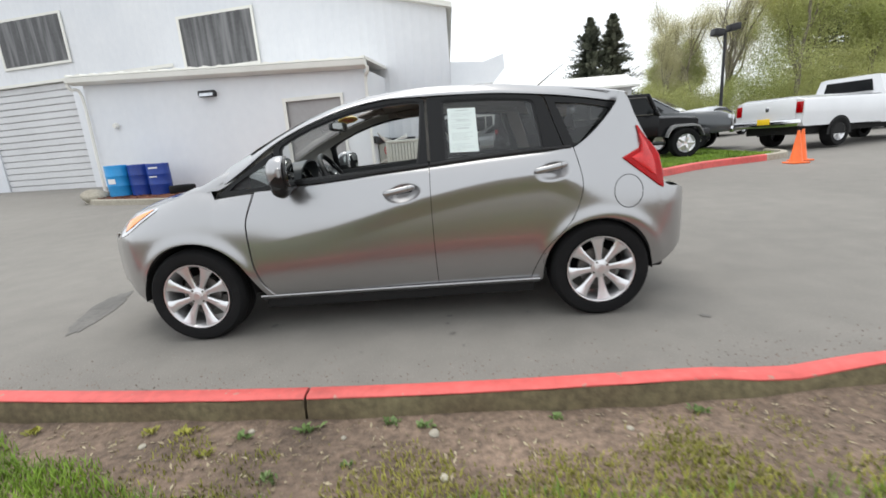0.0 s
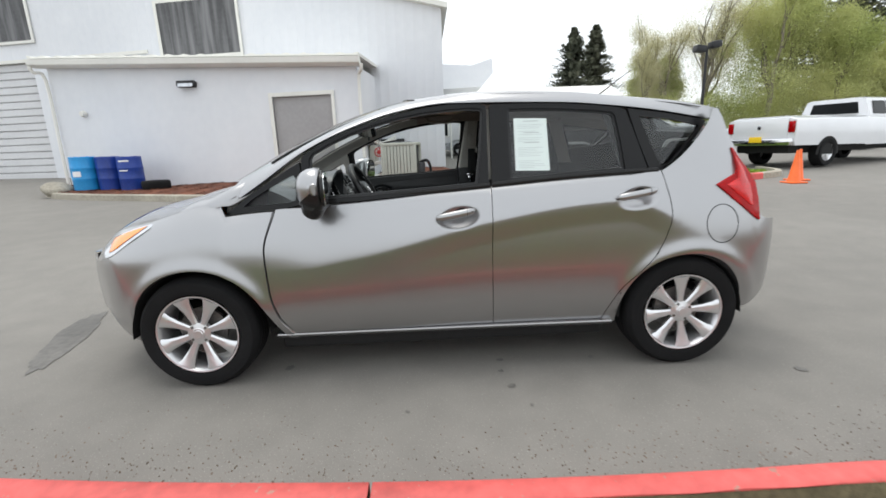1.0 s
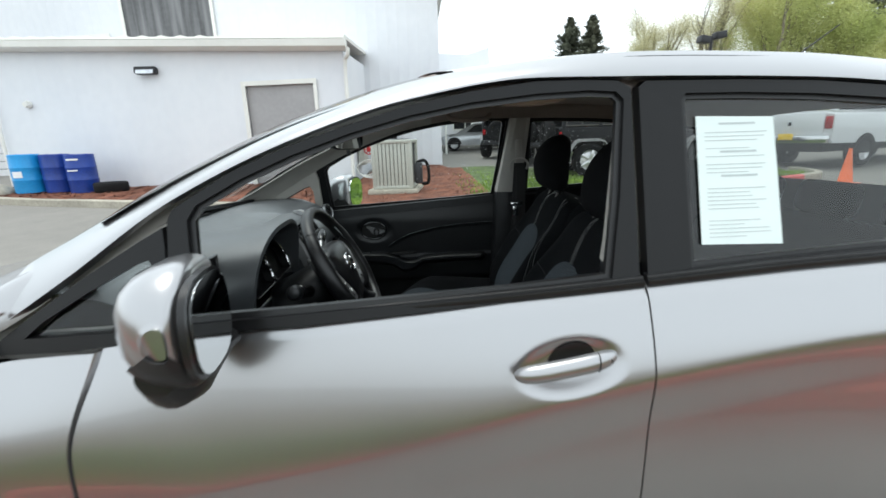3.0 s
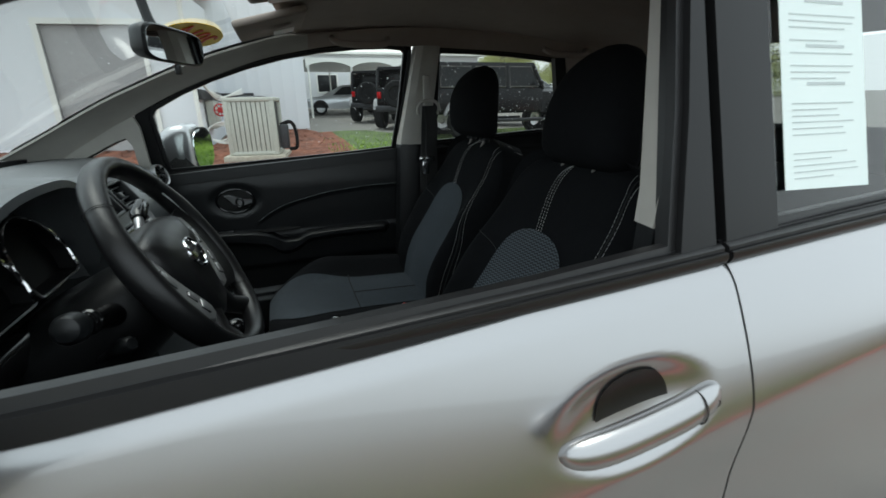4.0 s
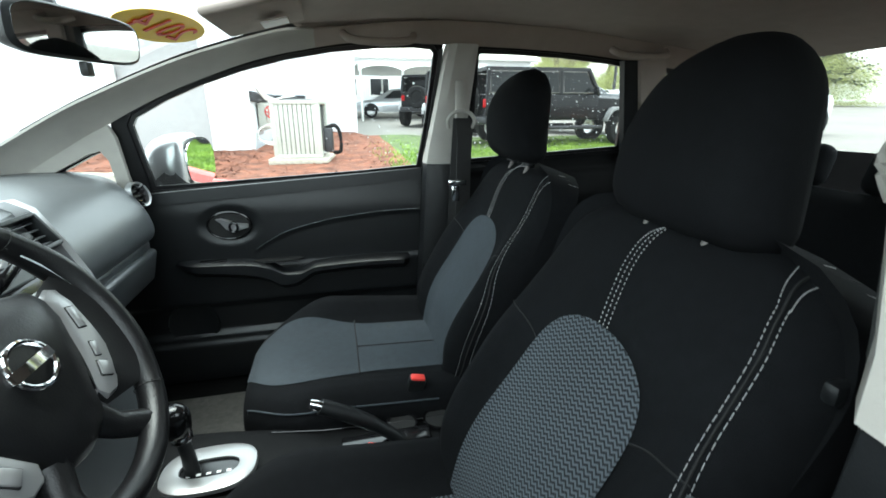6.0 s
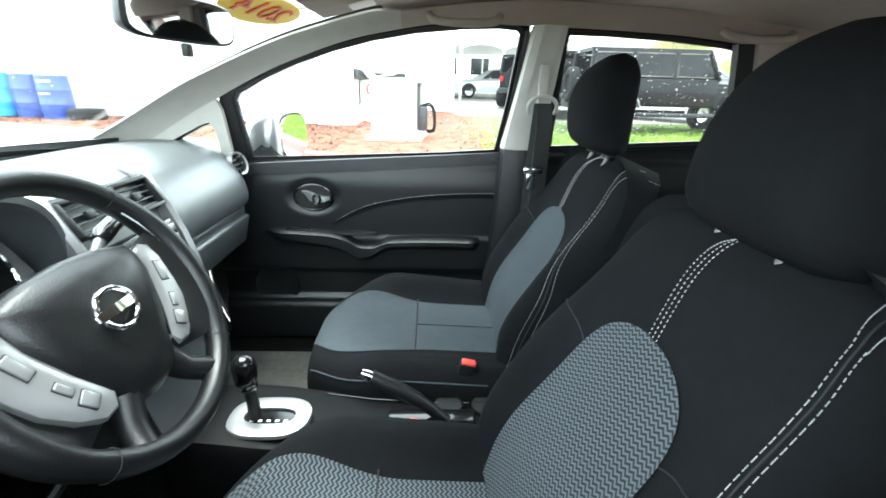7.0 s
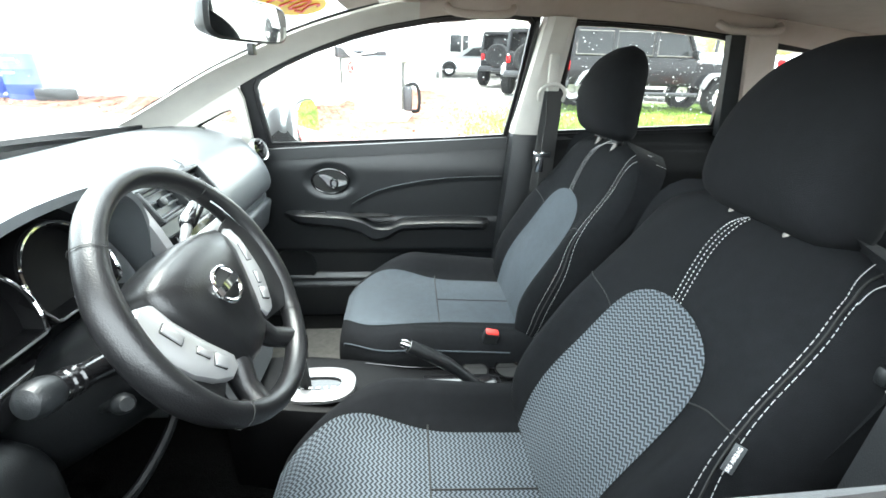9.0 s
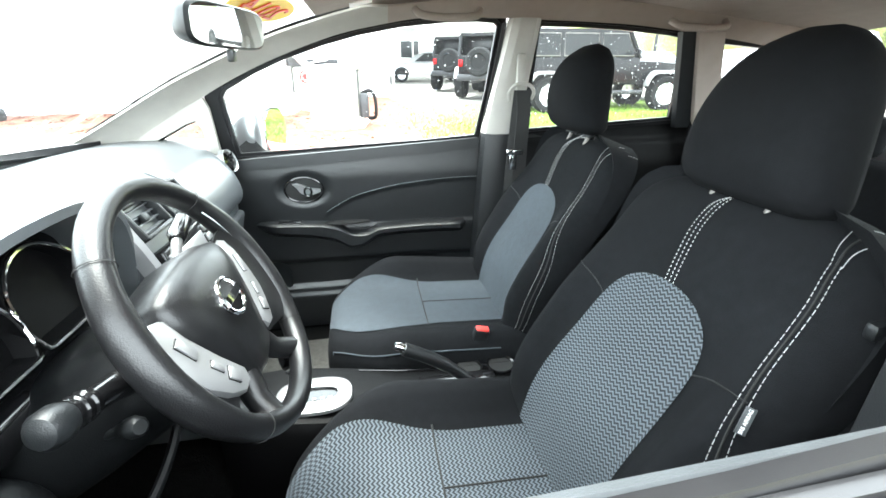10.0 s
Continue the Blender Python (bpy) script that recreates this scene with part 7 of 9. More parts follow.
    for sg in (-1,):
        for off in (-0.022, 0.022):
            bm = B()
            dashes(bm, [at(sg * (p.x + off), p.y - (0.5 * off if p.y > 0.9 else 0), 0.001) for p in outer], 0.004, 0.003, 0.0005)
            tagged(part("stitching", bm, THREAD, back, "white stitching"), kind="stuff")
        bm = B()
        tube(bm, [at(sg * p.x, p.y, 0.0005) for p in outer], 0.0016, 5)
        part("bolster_seam", bm, GAP, back)
    for off in (-0.036, 0.0, 0.036):
        bm = B()
        dashes(bm, [at(p.x + off * (0.4 + 0.6 * clamp((0.99 - p.y) / 0.05)), p.y - (off * 0.35 * clamp((p.y - 0.9) / 0.06)), 0.001) for p in innerl], 0.003, 0.0035, 0.0007)
        tagged(part("stitching", bm, THREAD, back, "fine pale stitching"), kind="stuff")
    # piping along the cushion's front
    bm = B()
    tube(bm, [cush(-0.97, 0.75 - 0.72 * k / 20, 0.004) for k in range(21)] + [cush(-0.97 + 1.94 * k / 24, 0.03, -0.015 + 0.012 * math.sin(k / 24 * math.pi)) for k in range(25)] + [cush(0.97, 0.03 + 0.72 * k / 20, 0.004) for k in range(21)], 0.0022, 5)
    part("piping", bm, CLOTH_G, back)
    # head restraint
    top = O + up * (Hh - 0.01) - fw * 0.035
    for q in (-0.054, 0.054):
        bm = B()
        tube(bm, [top + la * q - up * 0.05, top + la * q + up * 0.05], 0.006, 8)
        part("restraint_post", bm, STEELGREY, back, "steel post")
        bm = B()
        lathe(bm, [(0.0, 0.012), (0.013, 0.012), (0.017, 0.0), (0.017, -0.01)], top + la * q + up * 0.004, up, 14)
        part("post_guide", bm, IN_BLACK, back)
    bm = B()
    hl = radians(hlean)
    up, fw = Vector((math.sin(hl), 0, math.cos(hl))), Vector((-math.cos(hl), 0, math.sin(hl)))
    rings = []
    hc = top + up * hlift - fw * hback
    N = 26
    for k in range(23):
        v = k / 22
        w = 0.143 * (1 - 0.46 * v ** 1.7) * min(1.0, math.sqrt(max(0.0, 1 - (1 - clamp(v / 0.16)) ** 2)) * 0.3 + 0.7) * math.sqrt(max(0.004, 1 - clamp((v - 0.6) / 0.4) ** 2.6))
        dd = 0.066 * (0.75 + 0.25 * math.sin(math.pi * clamp(v * 1.1))) * math.sqrt(max(0.004, 1 - clamp((v - 0.7) / 0.3) ** 2.4)) * (0.6 + 0.4 * math.sqrt(max(0.0, 1 - (1 - clamp(v / 0.16)) ** 2)))
        fwd = 0.02 + 0.028 * math.sin(math.pi * v * 0.8) - 0.02 * v * v
        rings.append([hc + up * (hh * v) + fw * (fwd + dd * math.copysign(abs(math.cos(a)) ** 0.8, math.cos(a))) + la * (w * math.copysign(abs(math.sin(a)) ** 0.8, math.sin(a))) for a in (2 * math.pi * i / N for i in range(N))])
    loft(bm, rings)
    part("head_restraint", bm, CLOTH, back, "large black cloth head restraint", 60)
    # frame on the floor
    bm = B()
    box(bm, (-0.1 + dx, cy - 0.19, 0.335), (0.45, 0.03, 0.09), 0.008)
    box(bm, (-0.1 + dx, cy + 0.19, 0.335), (0.45, 0.03, 0.09), 0.008)
    part("seat_rails", bm, IN_LOW, back)
    return back, at


dseat, dat = seat(0.515, 0.08, 23, 17, 0.634, 0.06, "driver_seat", "black cloth driver seat with zigzag panels", CLOTH_W, 1, 0.015, 0.505, 0.258, 0.03, -0.022)
pseat, pat = seat(1.195, 0.165, 21, 9, 0.612, 0.12, "passenger_seat", "black cloth passenger seat with blue-grey panels", CLOTH_G, 1, 0.06, 1.195, 0.236, 0.004, 0.006)
# airbag tag on the driver seat's outer bolster
tp, tu, tv = dat(-0.91, 0.585, 0.0), dat(-0.885, 0.645, 0.0), dat(-0.95, 0.585, 0.0)
ex = (tu - tp).normalized()
ez = (tp - tv).cross(ex).normalized()
ez = ez if ez.x < 0 else -ez
ey = ez.cross(ex)
tm = Matrix((ex, ey, ez)).transposed().to_4x4()
tm.translation = tp + ez * 0.004
bm = B()
box(bm, (0, 0, 0), (0.034, 0.012, 0.0022), 0.0006)
bmesh.ops.transform(bm, matrix=tm, verts=bm.verts)
part("airbag_tag", bm, IN_DASH, dseat, "grey woven tag with white letters")
letters("tag_words", "SRS AIRBAG", 0.006, tm @ Matrix.Translation((0, 0, 0.0016)), LABELWHITE, dseat)

# rear bench
bm = B()
rings = []
for k in range(21):
    y = 0.2 + 1.295 * k / 20
    e = 1 - 0.06 * (abs(k - 10) / 10) ** 6
    rings.append([(0.72, y, 0.36), (0.7, y, 0.52 * e), (0.74, y, 0.56 * e), (1.12, y, 0.53), (1.3, y, 0.98 * e), (1.34, y, 1.0 * e), (1.4, y, 0.97), (1.36, y, 0.4)])
loft(bm, rings)
bench = part("rear_bench", bm, CLOTH, car, "black cloth rear bench", 50)
for yy in (0.5, 0.85, 1.2):
    bm = B()
    box(bm, (1.37, yy, 1.06), (0.08, 0.24, 0.13), 0.035, rot(0, 14, 0), 4)
    part("rear_restraint", bm, CLOTH, bench, "black rear head restraint")

# belts
def belt(side):
    f = (lambda p: (p[0], CW - p[1], p[2])) if side else (lambda p: (p[0] + 0.05, p[1] - 0.012, p[2]))
    bm = B()
    box(bm, f((0.3, 0.272, 1.25)), (0.03, 0.02, 0.12), 0.008)
    part("belt_guide", bm, PILLARTRIM, car, "pale grey belt height slider")
    bm = B()
    tube(bm, [f(p) for p in smooth_path([(0.262, 0.28, 1.17), (0.258, 0.29, 1.195), (0.275, 0.295, 1.215), (0.3, 0.298, 1.22), (0.325, 0.295, 1.215), (0.342, 0.29, 1.195), (0.338, 0.28, 1.17)], 4)], 0.006, 8)
    part("belt_loop", bm, PILLARTRIM, car, "pale grey belt loop")
    bm = B()
    ribbon(bm, [f(p) for p in ((0.3, 0.292, 1.2), (0.3, 0.275, 1.13), (0.298, 0.262, 1.03), (0.295, 0.24, 0.8), (0.29, 0.22, 0.45))], (0.052, 0, 0), 0.003)
    ribbon(bm, [f(p) for p in ((0.302, 0.3, 1.2), (0.31, 0.295, 1.13), (0.31, 0.285, 1.05), (0.315, 0.26, 0.7), (0.32, 0.25, 0.35))], (0.05, 0.012, 0), 0.003)
    bl = part("seat_belt", bm, WEBBING_B, car, "black seat belt webbing")
    bm = B()
    box(bm, f((0.29, 0.282, 1.0)), (0.062, 0.016, 0.022), 0.006)
    box(bm, f((0.285, 0.284, 0.965)), (0.026, 0.006, 0.05), 0.002)
    part("belt_tongue", bm, IN_BLACK if not side else CHROME, bl, "belt tongue")


belt(0)
belt(1)
# overhead: visors, lamp console, grab handles, mirror
bm = B()
box(bm, (-0.2, 0.87, 1.466), (0.17, 0.15, 0.035), 0.012, rot(0, -10, 0), 3)
ov = part("overhead_console", bm, HEADLINER, car, "beige overhead lamp console")
for yy in (0.835, 0.905):
    bm = B()
    box(bm, (-0.2, yy, 1.448), (0.075, 0.055, 0.01), 0.004, rot(0, -10, 0))
    part("lamp_lens", bm, AMBER_GLOW, ov, "white map lamp lens")
for yy in (0.455, 1.24):
    bm = B()
    box(bm, (-0.235, yy, 1.438), (0.2, 0.3, 0.02), 0.009, rot(0, -14, 0), 3)
    vis = part("sun_visor", bm, HEADLINER, car, "beige folded sun visor")
    bm = B()
    box(bm, (-0.2, yy, 1.4215), (0.06, 0.07, 0.004), 0.0015, rot(0, -14, 0))
    part("visor_label", bm, LABELWHITE, vis, "white visor label")
    bm = B()
    box(bm, (-0.25, yy, 1.4315), (0.02, 0.12, 0.006), 0.002, rot(0, -14, 0))
    part("visor_slot", bm, DARKMETAL, vis)
for xx in (0.06, 0.91):
    for side in (0, 1):
        bm = B()
        pts = [(xx - 0.1, 0.268, 1.43 - 0.02 * (xx > 0.5)), (xx - 0.08, 0.3, 1.412 - 0.02 * (xx > 0.5)), (xx, 0.312, 1.405 - 0.02 * (xx > 0.5)), (xx + 0.08, 0.3, 1.412 - 0.02 * (xx > 0.5)), (xx + 0.1, 0.268, 1.43 - 0.02 * (xx > 0.5))]
        tube(bm, smooth_path(pts, 5), 0.011, 10)
        part("grab_handle", mirrored(bm) if side else bm, HEADLINER, car, "beige grab handle")
MM = Matrix.Translation((-0.428, 0.832, 1.333)) @ rot(0, 0, -20) @ rot(0, 4, 0) @ rot(-1, 0, 0)
mrim = [(0.108 * math.copysign(abs(math.cos(a)) ** 0.4, math.cos(a)), 0.034 * math.copysign(abs(math.sin(a)) ** 0.5, math.sin(a))) for a in (2 * math.pi * k / 36 for k in range(36))]
bm = B()
loft(bm, [[MM @ Vector((h, a * s, b * s)) for a, b in mrim] for s, h in ((0.55, -0.04), (0.9, -0.03), (1.0, -0.01), (1.0, 0.0), (0.93, 0.003))])
mir = part("rear_view_mirror", bm, IN_BLACK, car, "black rear-view mirror")
bm = B()
prism(bm, [(a * 0.93, b * 0.88) for a, b in mrim], lambda a, b, h: MM @ Vector((0.0035 + h, a, b)), 0.001)
part("mirror_glass", bm, MIRROR, mir, "mirror glass")
bm = B()
tube(bm, [MM @ Vector((-0.03, 0, 0.01)), MM @ Vector((-0.05, 0, 0.05)), (-0.48, 0.85, 1.43)], 0.01, 8)
part("mirror_stem", bm, IN_BLACK, mir)
bm = B()
box(bm, MM @ Vector((0.0, 0.0, -0.045)), (0.012, 0.02, 0.02), 0.003)
part("dimming_lever", bm, IN_BLACK, mir)

# stickers
def screen_at(u, v):
    t = 2 * u - 1
    k = 1 - t * t
    xs_ = -1.03 + 0.95 * v
    return Vector((xs_ - (0.2 - 0.1 * v) * k, 0.8475 + (0.645 - 0.035 * v) * t, roof_z(xs_) - 0.004 + 0.036 * (1 - abs(t) ** 2.4) * v ** 0.8 - 0.03 * k * (1 - v)))


SC = screen_at(0.821, 0.697)
eu = (screen_at(0.85, 0.73) - screen_at(0.78, 0.73)).normalized()
ev = screen_at(0.815, 0.76) - screen_at(0.815, 0.7)
ev = (ev - eu * ev.dot(eu)).normalized()
en = eu.cross(ev)
if en.x > 0:
    en = -en
bm = B()
prism(bm, [(0.14 * math.cos(2 * math.pi * k / 32), 0.066 * math.sin(2 * math.pi * k / 32)) for k in range(32)], lambda a, b, h: SC + eu * a + ev * b - en * (0.006 + h), 0.001)
stick = solo("year_sticker", bm, YELLOW, "yellow oval year sticker inside the windscreen", "sticker")
tm = Matrix((-eu, ev, en)).transposed().to_4x4()
tm.translation = SC - en * 0.009
letters("year_digits", "2014", 0.095, tm, REDINK, stick, 0.0012)
bm = B()
STK = [(0.4, 1.092), (0.579, 1.087), (0.572, 1.352), (0.4, 1.357)]
fs = on_glass(0.004)
prism(bm, STK, lambda a, b, h: fs(a, b, -h), 0.001)
notice = solo("window_notice", bm, PAPER, "pale printed notice sheet taped inside the rear window", "notice")
random.seed(31)
for row in range(30):
    zz = 1.338 - 0.0083 * row
    if row in (1, 5, 9, 14, 15, 22, 23, 29):
        continue
    title = row in (0, 7, 13)
    a, b = (0.45, 0.53) if title else (0.418, 0.556 - random.uniform(0, 0.06))
    hh = 0.0042 if title else 0.0016
    bm = B()
    prism(bm, [(a, zz), (b, zz), (b, zz + hh), (a, zz + hh)], lambda p, q, h: fs(p, q, -0.0012 - h), 0.0003)
    part("printed_line", bm, INK, notice)

# rain drops left on the far-side panes and the windscreen
def drops(name, count, seed, place, label):
    random.seed(seed)
    verts, faces = [], []
    for _ in range(count):
        c, ax, ay, n = place(random.random(), random.random())
        r = random.uniform(0.0007, 0.0018) if random.random() < 0.85 else random.uniform(0.0018, 0.003)
        i = len(verts)
        for k in range(7):
            a = 2 * math.pi * k / 7
            verts.append(c + (ax * math.cos(a) + ay * math.sin(a) * random.uniform(0.9, 1.3)) * r)
        verts.append(c + n * r * 0.6)
        faces += [(i + k, i + (k + 1) % 7, i + 7) for k in range(7)]
    me = bpy.data.meshes.new(name)
    me.from_pydata(verts, [], faces)
    me.materials.append(WATER)
    return tagged(new(name, me), label, "water drops", kind="stuff")


def far_pane(x0, x1, z0, z1):
    def f(u, v):
        x, z = x0 + (x1 - x0) * u, z0 + (z1 - z0) * v
        return Vector((x, CW - glass_y(x, z) - 0.006, z)), Vector((1, 0, 0)), Vector((0, -0.25, 0.97)), Vector((0, 1, 0))
    return f


def on_screen(u, v):
    a, b = 0.08 + 0.84 * u, 0.12 + 0.8 * v
    c = screen_at(a, b)
    ax, ay = (screen_at(a + 0.02, b) - c).normalized(), (screen_at(a, b + 0.02) - c).normalized()
    n = ax.cross(ay)
    return c + n * 0.0015, ax, ay, n


drops("drops_front", 110, 41, far_pane(-0.3, 0.2, 1.06, 1.39), "fine rain drops on the passenger window")
drops("drops_rear", 240, 42, far_pane(0.39, 0.93, 1.09, 1.38), "fine rain drops on the rear door pane")
drops("drops_screen", 260, 43, on_screen, "fine rain drops on the windscreen")

# ---- things by the shed ----
def barrel(x, y, mat, label, lab):
    z = bed_z(x, y)
    bm = B()
    prof = [(0, 0.0), (0.27, 0.0), (0.285, 0.012), (0.285, 0.06), (0.292, 0.28), (0.3, 0.3), (0.292, 0.32), (0.292, 0.56), (0.3, 0.58), (0.292, 0.6), (0.285, 0.82), (0.287, 0.86), (0.275, 0.875), (0.26, 0.86), (0, 0.855)]
    lathe(bm, prof, (x, y, z), (0, 0, 1), 28)
    ob = thing("barrel", (x, y, z), label, "barrel", "barrels by the shed")
    part("drum", bm, mat, ob)
    bm = B()
    for dx in (-0.15, 0.16):
        lathe(bm, [(0, 0.88), (0.03, 0.88), (0.035, 0.855)], (x + dx, y, z), (0, 0, 1), 10)
    part("bung", bm, mat, ob)
    if lab:
        bm = B()
        for zz, a0, a1, h in lab:
            def f(u, v, zz=zz, a0=a0, a1=a1, h=h):
                a = radians(a0 + (a1 - a0) * u)
                return Vector((x + 0.301 * math.cos(a), y + 0.301 * math.sin(a), z + zz + h * v))
            sheet(bm, f, 8, 1)
        part("paper_label", bm, LABELWHITE, ob, "torn white label")


barrel(-9.2, 10.2, BLUE_L, "light blue plastic barrel standing by the shed wall", [(0.36, -110, -70, 0.14)])
barrel(-8.62, 10.32, BLUE_D, "dark blue plastic barrel standing by the shed wall", None)
barrel(-7.95, 10.15, BLUE_D, "dark blue plastic barrel with torn white strips", [(0.74, -110, -60, 0.04), (0.5, -115, -70, 0.03)])
bm = B()
lathe(bm, [(0.2, 0.02), (0.24, 0.0), (0.31, 0.0), (0.335, 0.03), (0.338, 0.09), (0.338, 0.13), (0.335, 0.19), (0.31, 0.22), (0.24, 0.22), (0.2, 0.2), (0.22, 0.11), (0.2, 0.02)], (-7.2, 9.9, bed_z(-7.2, 9.9)), (0, 0, 1), 32)
solo("old_tyre", bm, RUBBER, "old black tyre lying on the mulch", "tyre")
bm = B()
bmesh.ops.create_icosphere(bm, subdivisions=3, radius=0.34)
for v in bm.verts:
    v.co = v.co * (1 + 0.25 * noise.noise(v.co * 3)) * Vector((1.1, 0.8, 0.6)).length / 1.5
    v.co.z *= 0.62
bmesh.ops.translate(bm, vec=(-9.85, 10.0, ground_z(0, 10) + 0.2), verts=bm.verts)
solo("boulder", bm, KERBGREY, "pale boulder at the bed's end", "boulder")

# condenser unit on its slab
AC = Vector((-0.62, 8.4, 0.0))
az = bed_z(AC.x, AC.y)
bm = B()
box(bm, (AC.x, AC.y, az + 0.02), (0.98, 0.95, 0.1), 0.015, rot(0, 0, -8))
solo("concrete_slab", bm, KERBGREY, "pale concrete slab under the condenser", "slab")
ac = thing("air_conditioner", (AC.x, AC.y, az + 0.07), "beige outdoor air conditioner with slatted sides", "air conditioner")
AM = Matrix.Translation((AC.x, AC.y, az + 0.07)) @ rot(0, 0, -8) @ Matrix.Diagonal((0.88, 0.88, 0.96, 1))


def ac_part(name, f, mat, label=""):
    bm = B()
    f(bm)
    bmesh.ops.transform(bm, matrix=AM, verts=bm.verts)
    return part(name, bm, mat, ac, label)


def ac_frame(bm):
    for sx in (-1, 1):
        for sy in (-1, 1):
            box(bm, (sx * 0.41, sy * 0.41, 0.48), (0.09, 0.09, 0.9), 0.02)
    box(bm, (0, 0, 0.035), (0.9, 0.9, 0.06), 0.015)
    box(bm, (0, 0, 0.94), (0.92, 0.92, 0.07), 0.02)


ac_part("casing", ac_frame, ACMETAL)
ac_part("coil", lambda bm: box(bm, (0, 0, 0.48), (0.78, 0.78, 0.86), 0.02), DARKMETAL, "dark coil behind the slats")
for k in range(9):
    ac_part("slat", lambda bm, k=k: box(bm, (-0.34 + 0.085 * k, -0.425, 0.48), (0.073, 0.024, 0.86), 0.008), ACMETAL)
for k in range(9):
    ac_part("slat", lambda bm, k=k: box(bm, (-0.425, -0.34 + 0.085 * k, 0.48), (0.024, 0.073, 0.86), 0.008), ACMETAL)
ac_part("fan_grille", lambda bm: lathe(bm, [(0.05, 0.99), (0.2, 1.0), (0.36, 0.98), (0.37, 0.97)], (0, 0, 0), (0, 0, 1), 28), DARKMETAL)
ac_part("service_box", lambda bm: box(bm, (0.56, -0.25, 0.3), (0.16, 0.2, 0.42), 0.03), DARKMETAL, "black service box")
ac_part("pipe", lambda bm: tube(bm, smooth_path([(0.5, -0.2, 0.5), (0.68, -0.2, 0.55), (0.76, -0.1, 0.4), (0.75, -0.05, 0.1), (0.6, 0.1, 0.05)], 5), 0.035, 8), RUBBER, "black insulated pipe")
WX = SH1 + 0.02
ub = thing("utility_panel", (WX, 11.5, 1.2), "dark pipe board and grey meter box on the shed's end wall", "utility panel")
bm = B()
box(bm, (WX + 0.05, 12.2, 1.42), (0.1, 3.9, 0.2), 0.02)
part("board", bm, DARKMETAL, ub)
bm = B()
box(bm, (-1.25, main_y(-1.25) - 0.06, 1.42), (0.9, 0.1, 0.2), 0.02, rot(0, 0, -11))
part("board", bm, DARKMETAL, ub)
for k in range(3):
    bm = B()
    tube(bm, smooth_path([(WX + 0.16, 10.3 + 0.2 * k, 1.6 - 0.05 * k), (WX + 0.2, 11.2, 1.4 + 0.04 * k), (WX + 0.2, 12.5, 1.32 + 0.05 * k), (WX + 0.25, 13.6, 1.42), (-1.1, main_y(-1.1) - 0.2, 1.5 + 0.06 * k)], 5), 0.022, 6)
    part("conduit", bm, WHITETRIM, ub, "pale bent conduit")
bm = B()
box(bm, (WX + 0.1, 11.7, 1.0), (0.18, 0.9, 0.6), 0.03)
part("meter_box", bm, ACMETAL, ub, "pale meter box")
RL = Vector((WX + 0.32, 11.3, 1.1))
reel = thing("hose_reel", RL, "red hose reel on the shed's end wall", "hose reel")
for nm, prof in (("rim", [(0.11, -0.09), (0.125, -0.1), (0.14, -0.09), (0.125, -0.08), (0.11, -0.09)]), ("hub", [(0.0, -0.1), (0.06, -0.1), (0.07, 0.08), (0.0, 0.08)])):
    bm = B()
    lathe(bm, prof, RL, (0.25, 1, 0), 22)
    part(nm, bm, REDENAMEL, reel)
for k in range(4):
    bm = B()
    d = Vector((0.125 * math.cos(0.785 * k), 0, 0.125 * math.sin(0.785 * k)))
    tube(bm, [RL - d + Vector((0, -0.09, 0)), RL + d + Vector((0, -0.09, 0))], 0.012, 6)
    part("reel_spoke", bm, REDENAMEL, reel)
hose = thing("hose", (WX + 0.3, 11.0, 0.6), "pale coiled hose hanging below the reel", "hose")
for k in range(4):
    bm = B()
    r = 0.22 + 0.03 * k
    tube(bm, [(WX + 0.22 + r * 1.1 * math.cos(a) + 0.05 * k, 11.0 - 0.05 * k, 0.62 + r * 0.75 * math.sin(a)) for a in (2 * math.pi * i / 24 for i in range(25))], 0.014, 6)
    part("loop", bm, WHITETRIM, hose)

# ---- other vehicles ----
def car_wheel(parent, m, x, y, r, w, alloy):
    """A wheel for the vehicles further off; y is its outer face."""
    sg = 1 if y > 0 else -1
    bm = B()
    lathe(bm, [(r * 0.62, 0.0), (r * 0.7, 0.02), (r * 0.93, 0.02), (r, -0.03), (r, -w + 0.03), (r * 0.93, -w), (r * 0.6, -w)], (x, y, r), (0, sg, 0), 28)
    bmesh.ops.transform(bm, matrix=m, verts=bm.verts)
    wh = part("wheel", bm, RUBBER, parent, "black tyre with alloy rim")
    bm = B()
    lathe(bm, [(0, -0.02), (r * 0.15, -0.015), (r * 0.2, -0.05), (r * 0.5, -0.06), (r * 0.6, -0.02), (r * 0.63, 0.0), (r * 0.63, -0.05)], (x, y, r), (0, sg, 0), 24)
    for k in range(5):
        a = 2 * math.pi * k / 5
        c = Vector((x + r * 0.38 * math.cos(a), y - sg * 0.02, r + r * 0.38 * math.sin(a)))
        box(bm, c, (r * 0.55, 0.03, r * 0.16), 0.01, Matrix.Rotation(-a, 4, "Y"))
    bmesh.ops.transform(bm, matrix=m, verts=bm.verts)
    part("rim", bm, alloy, wh)


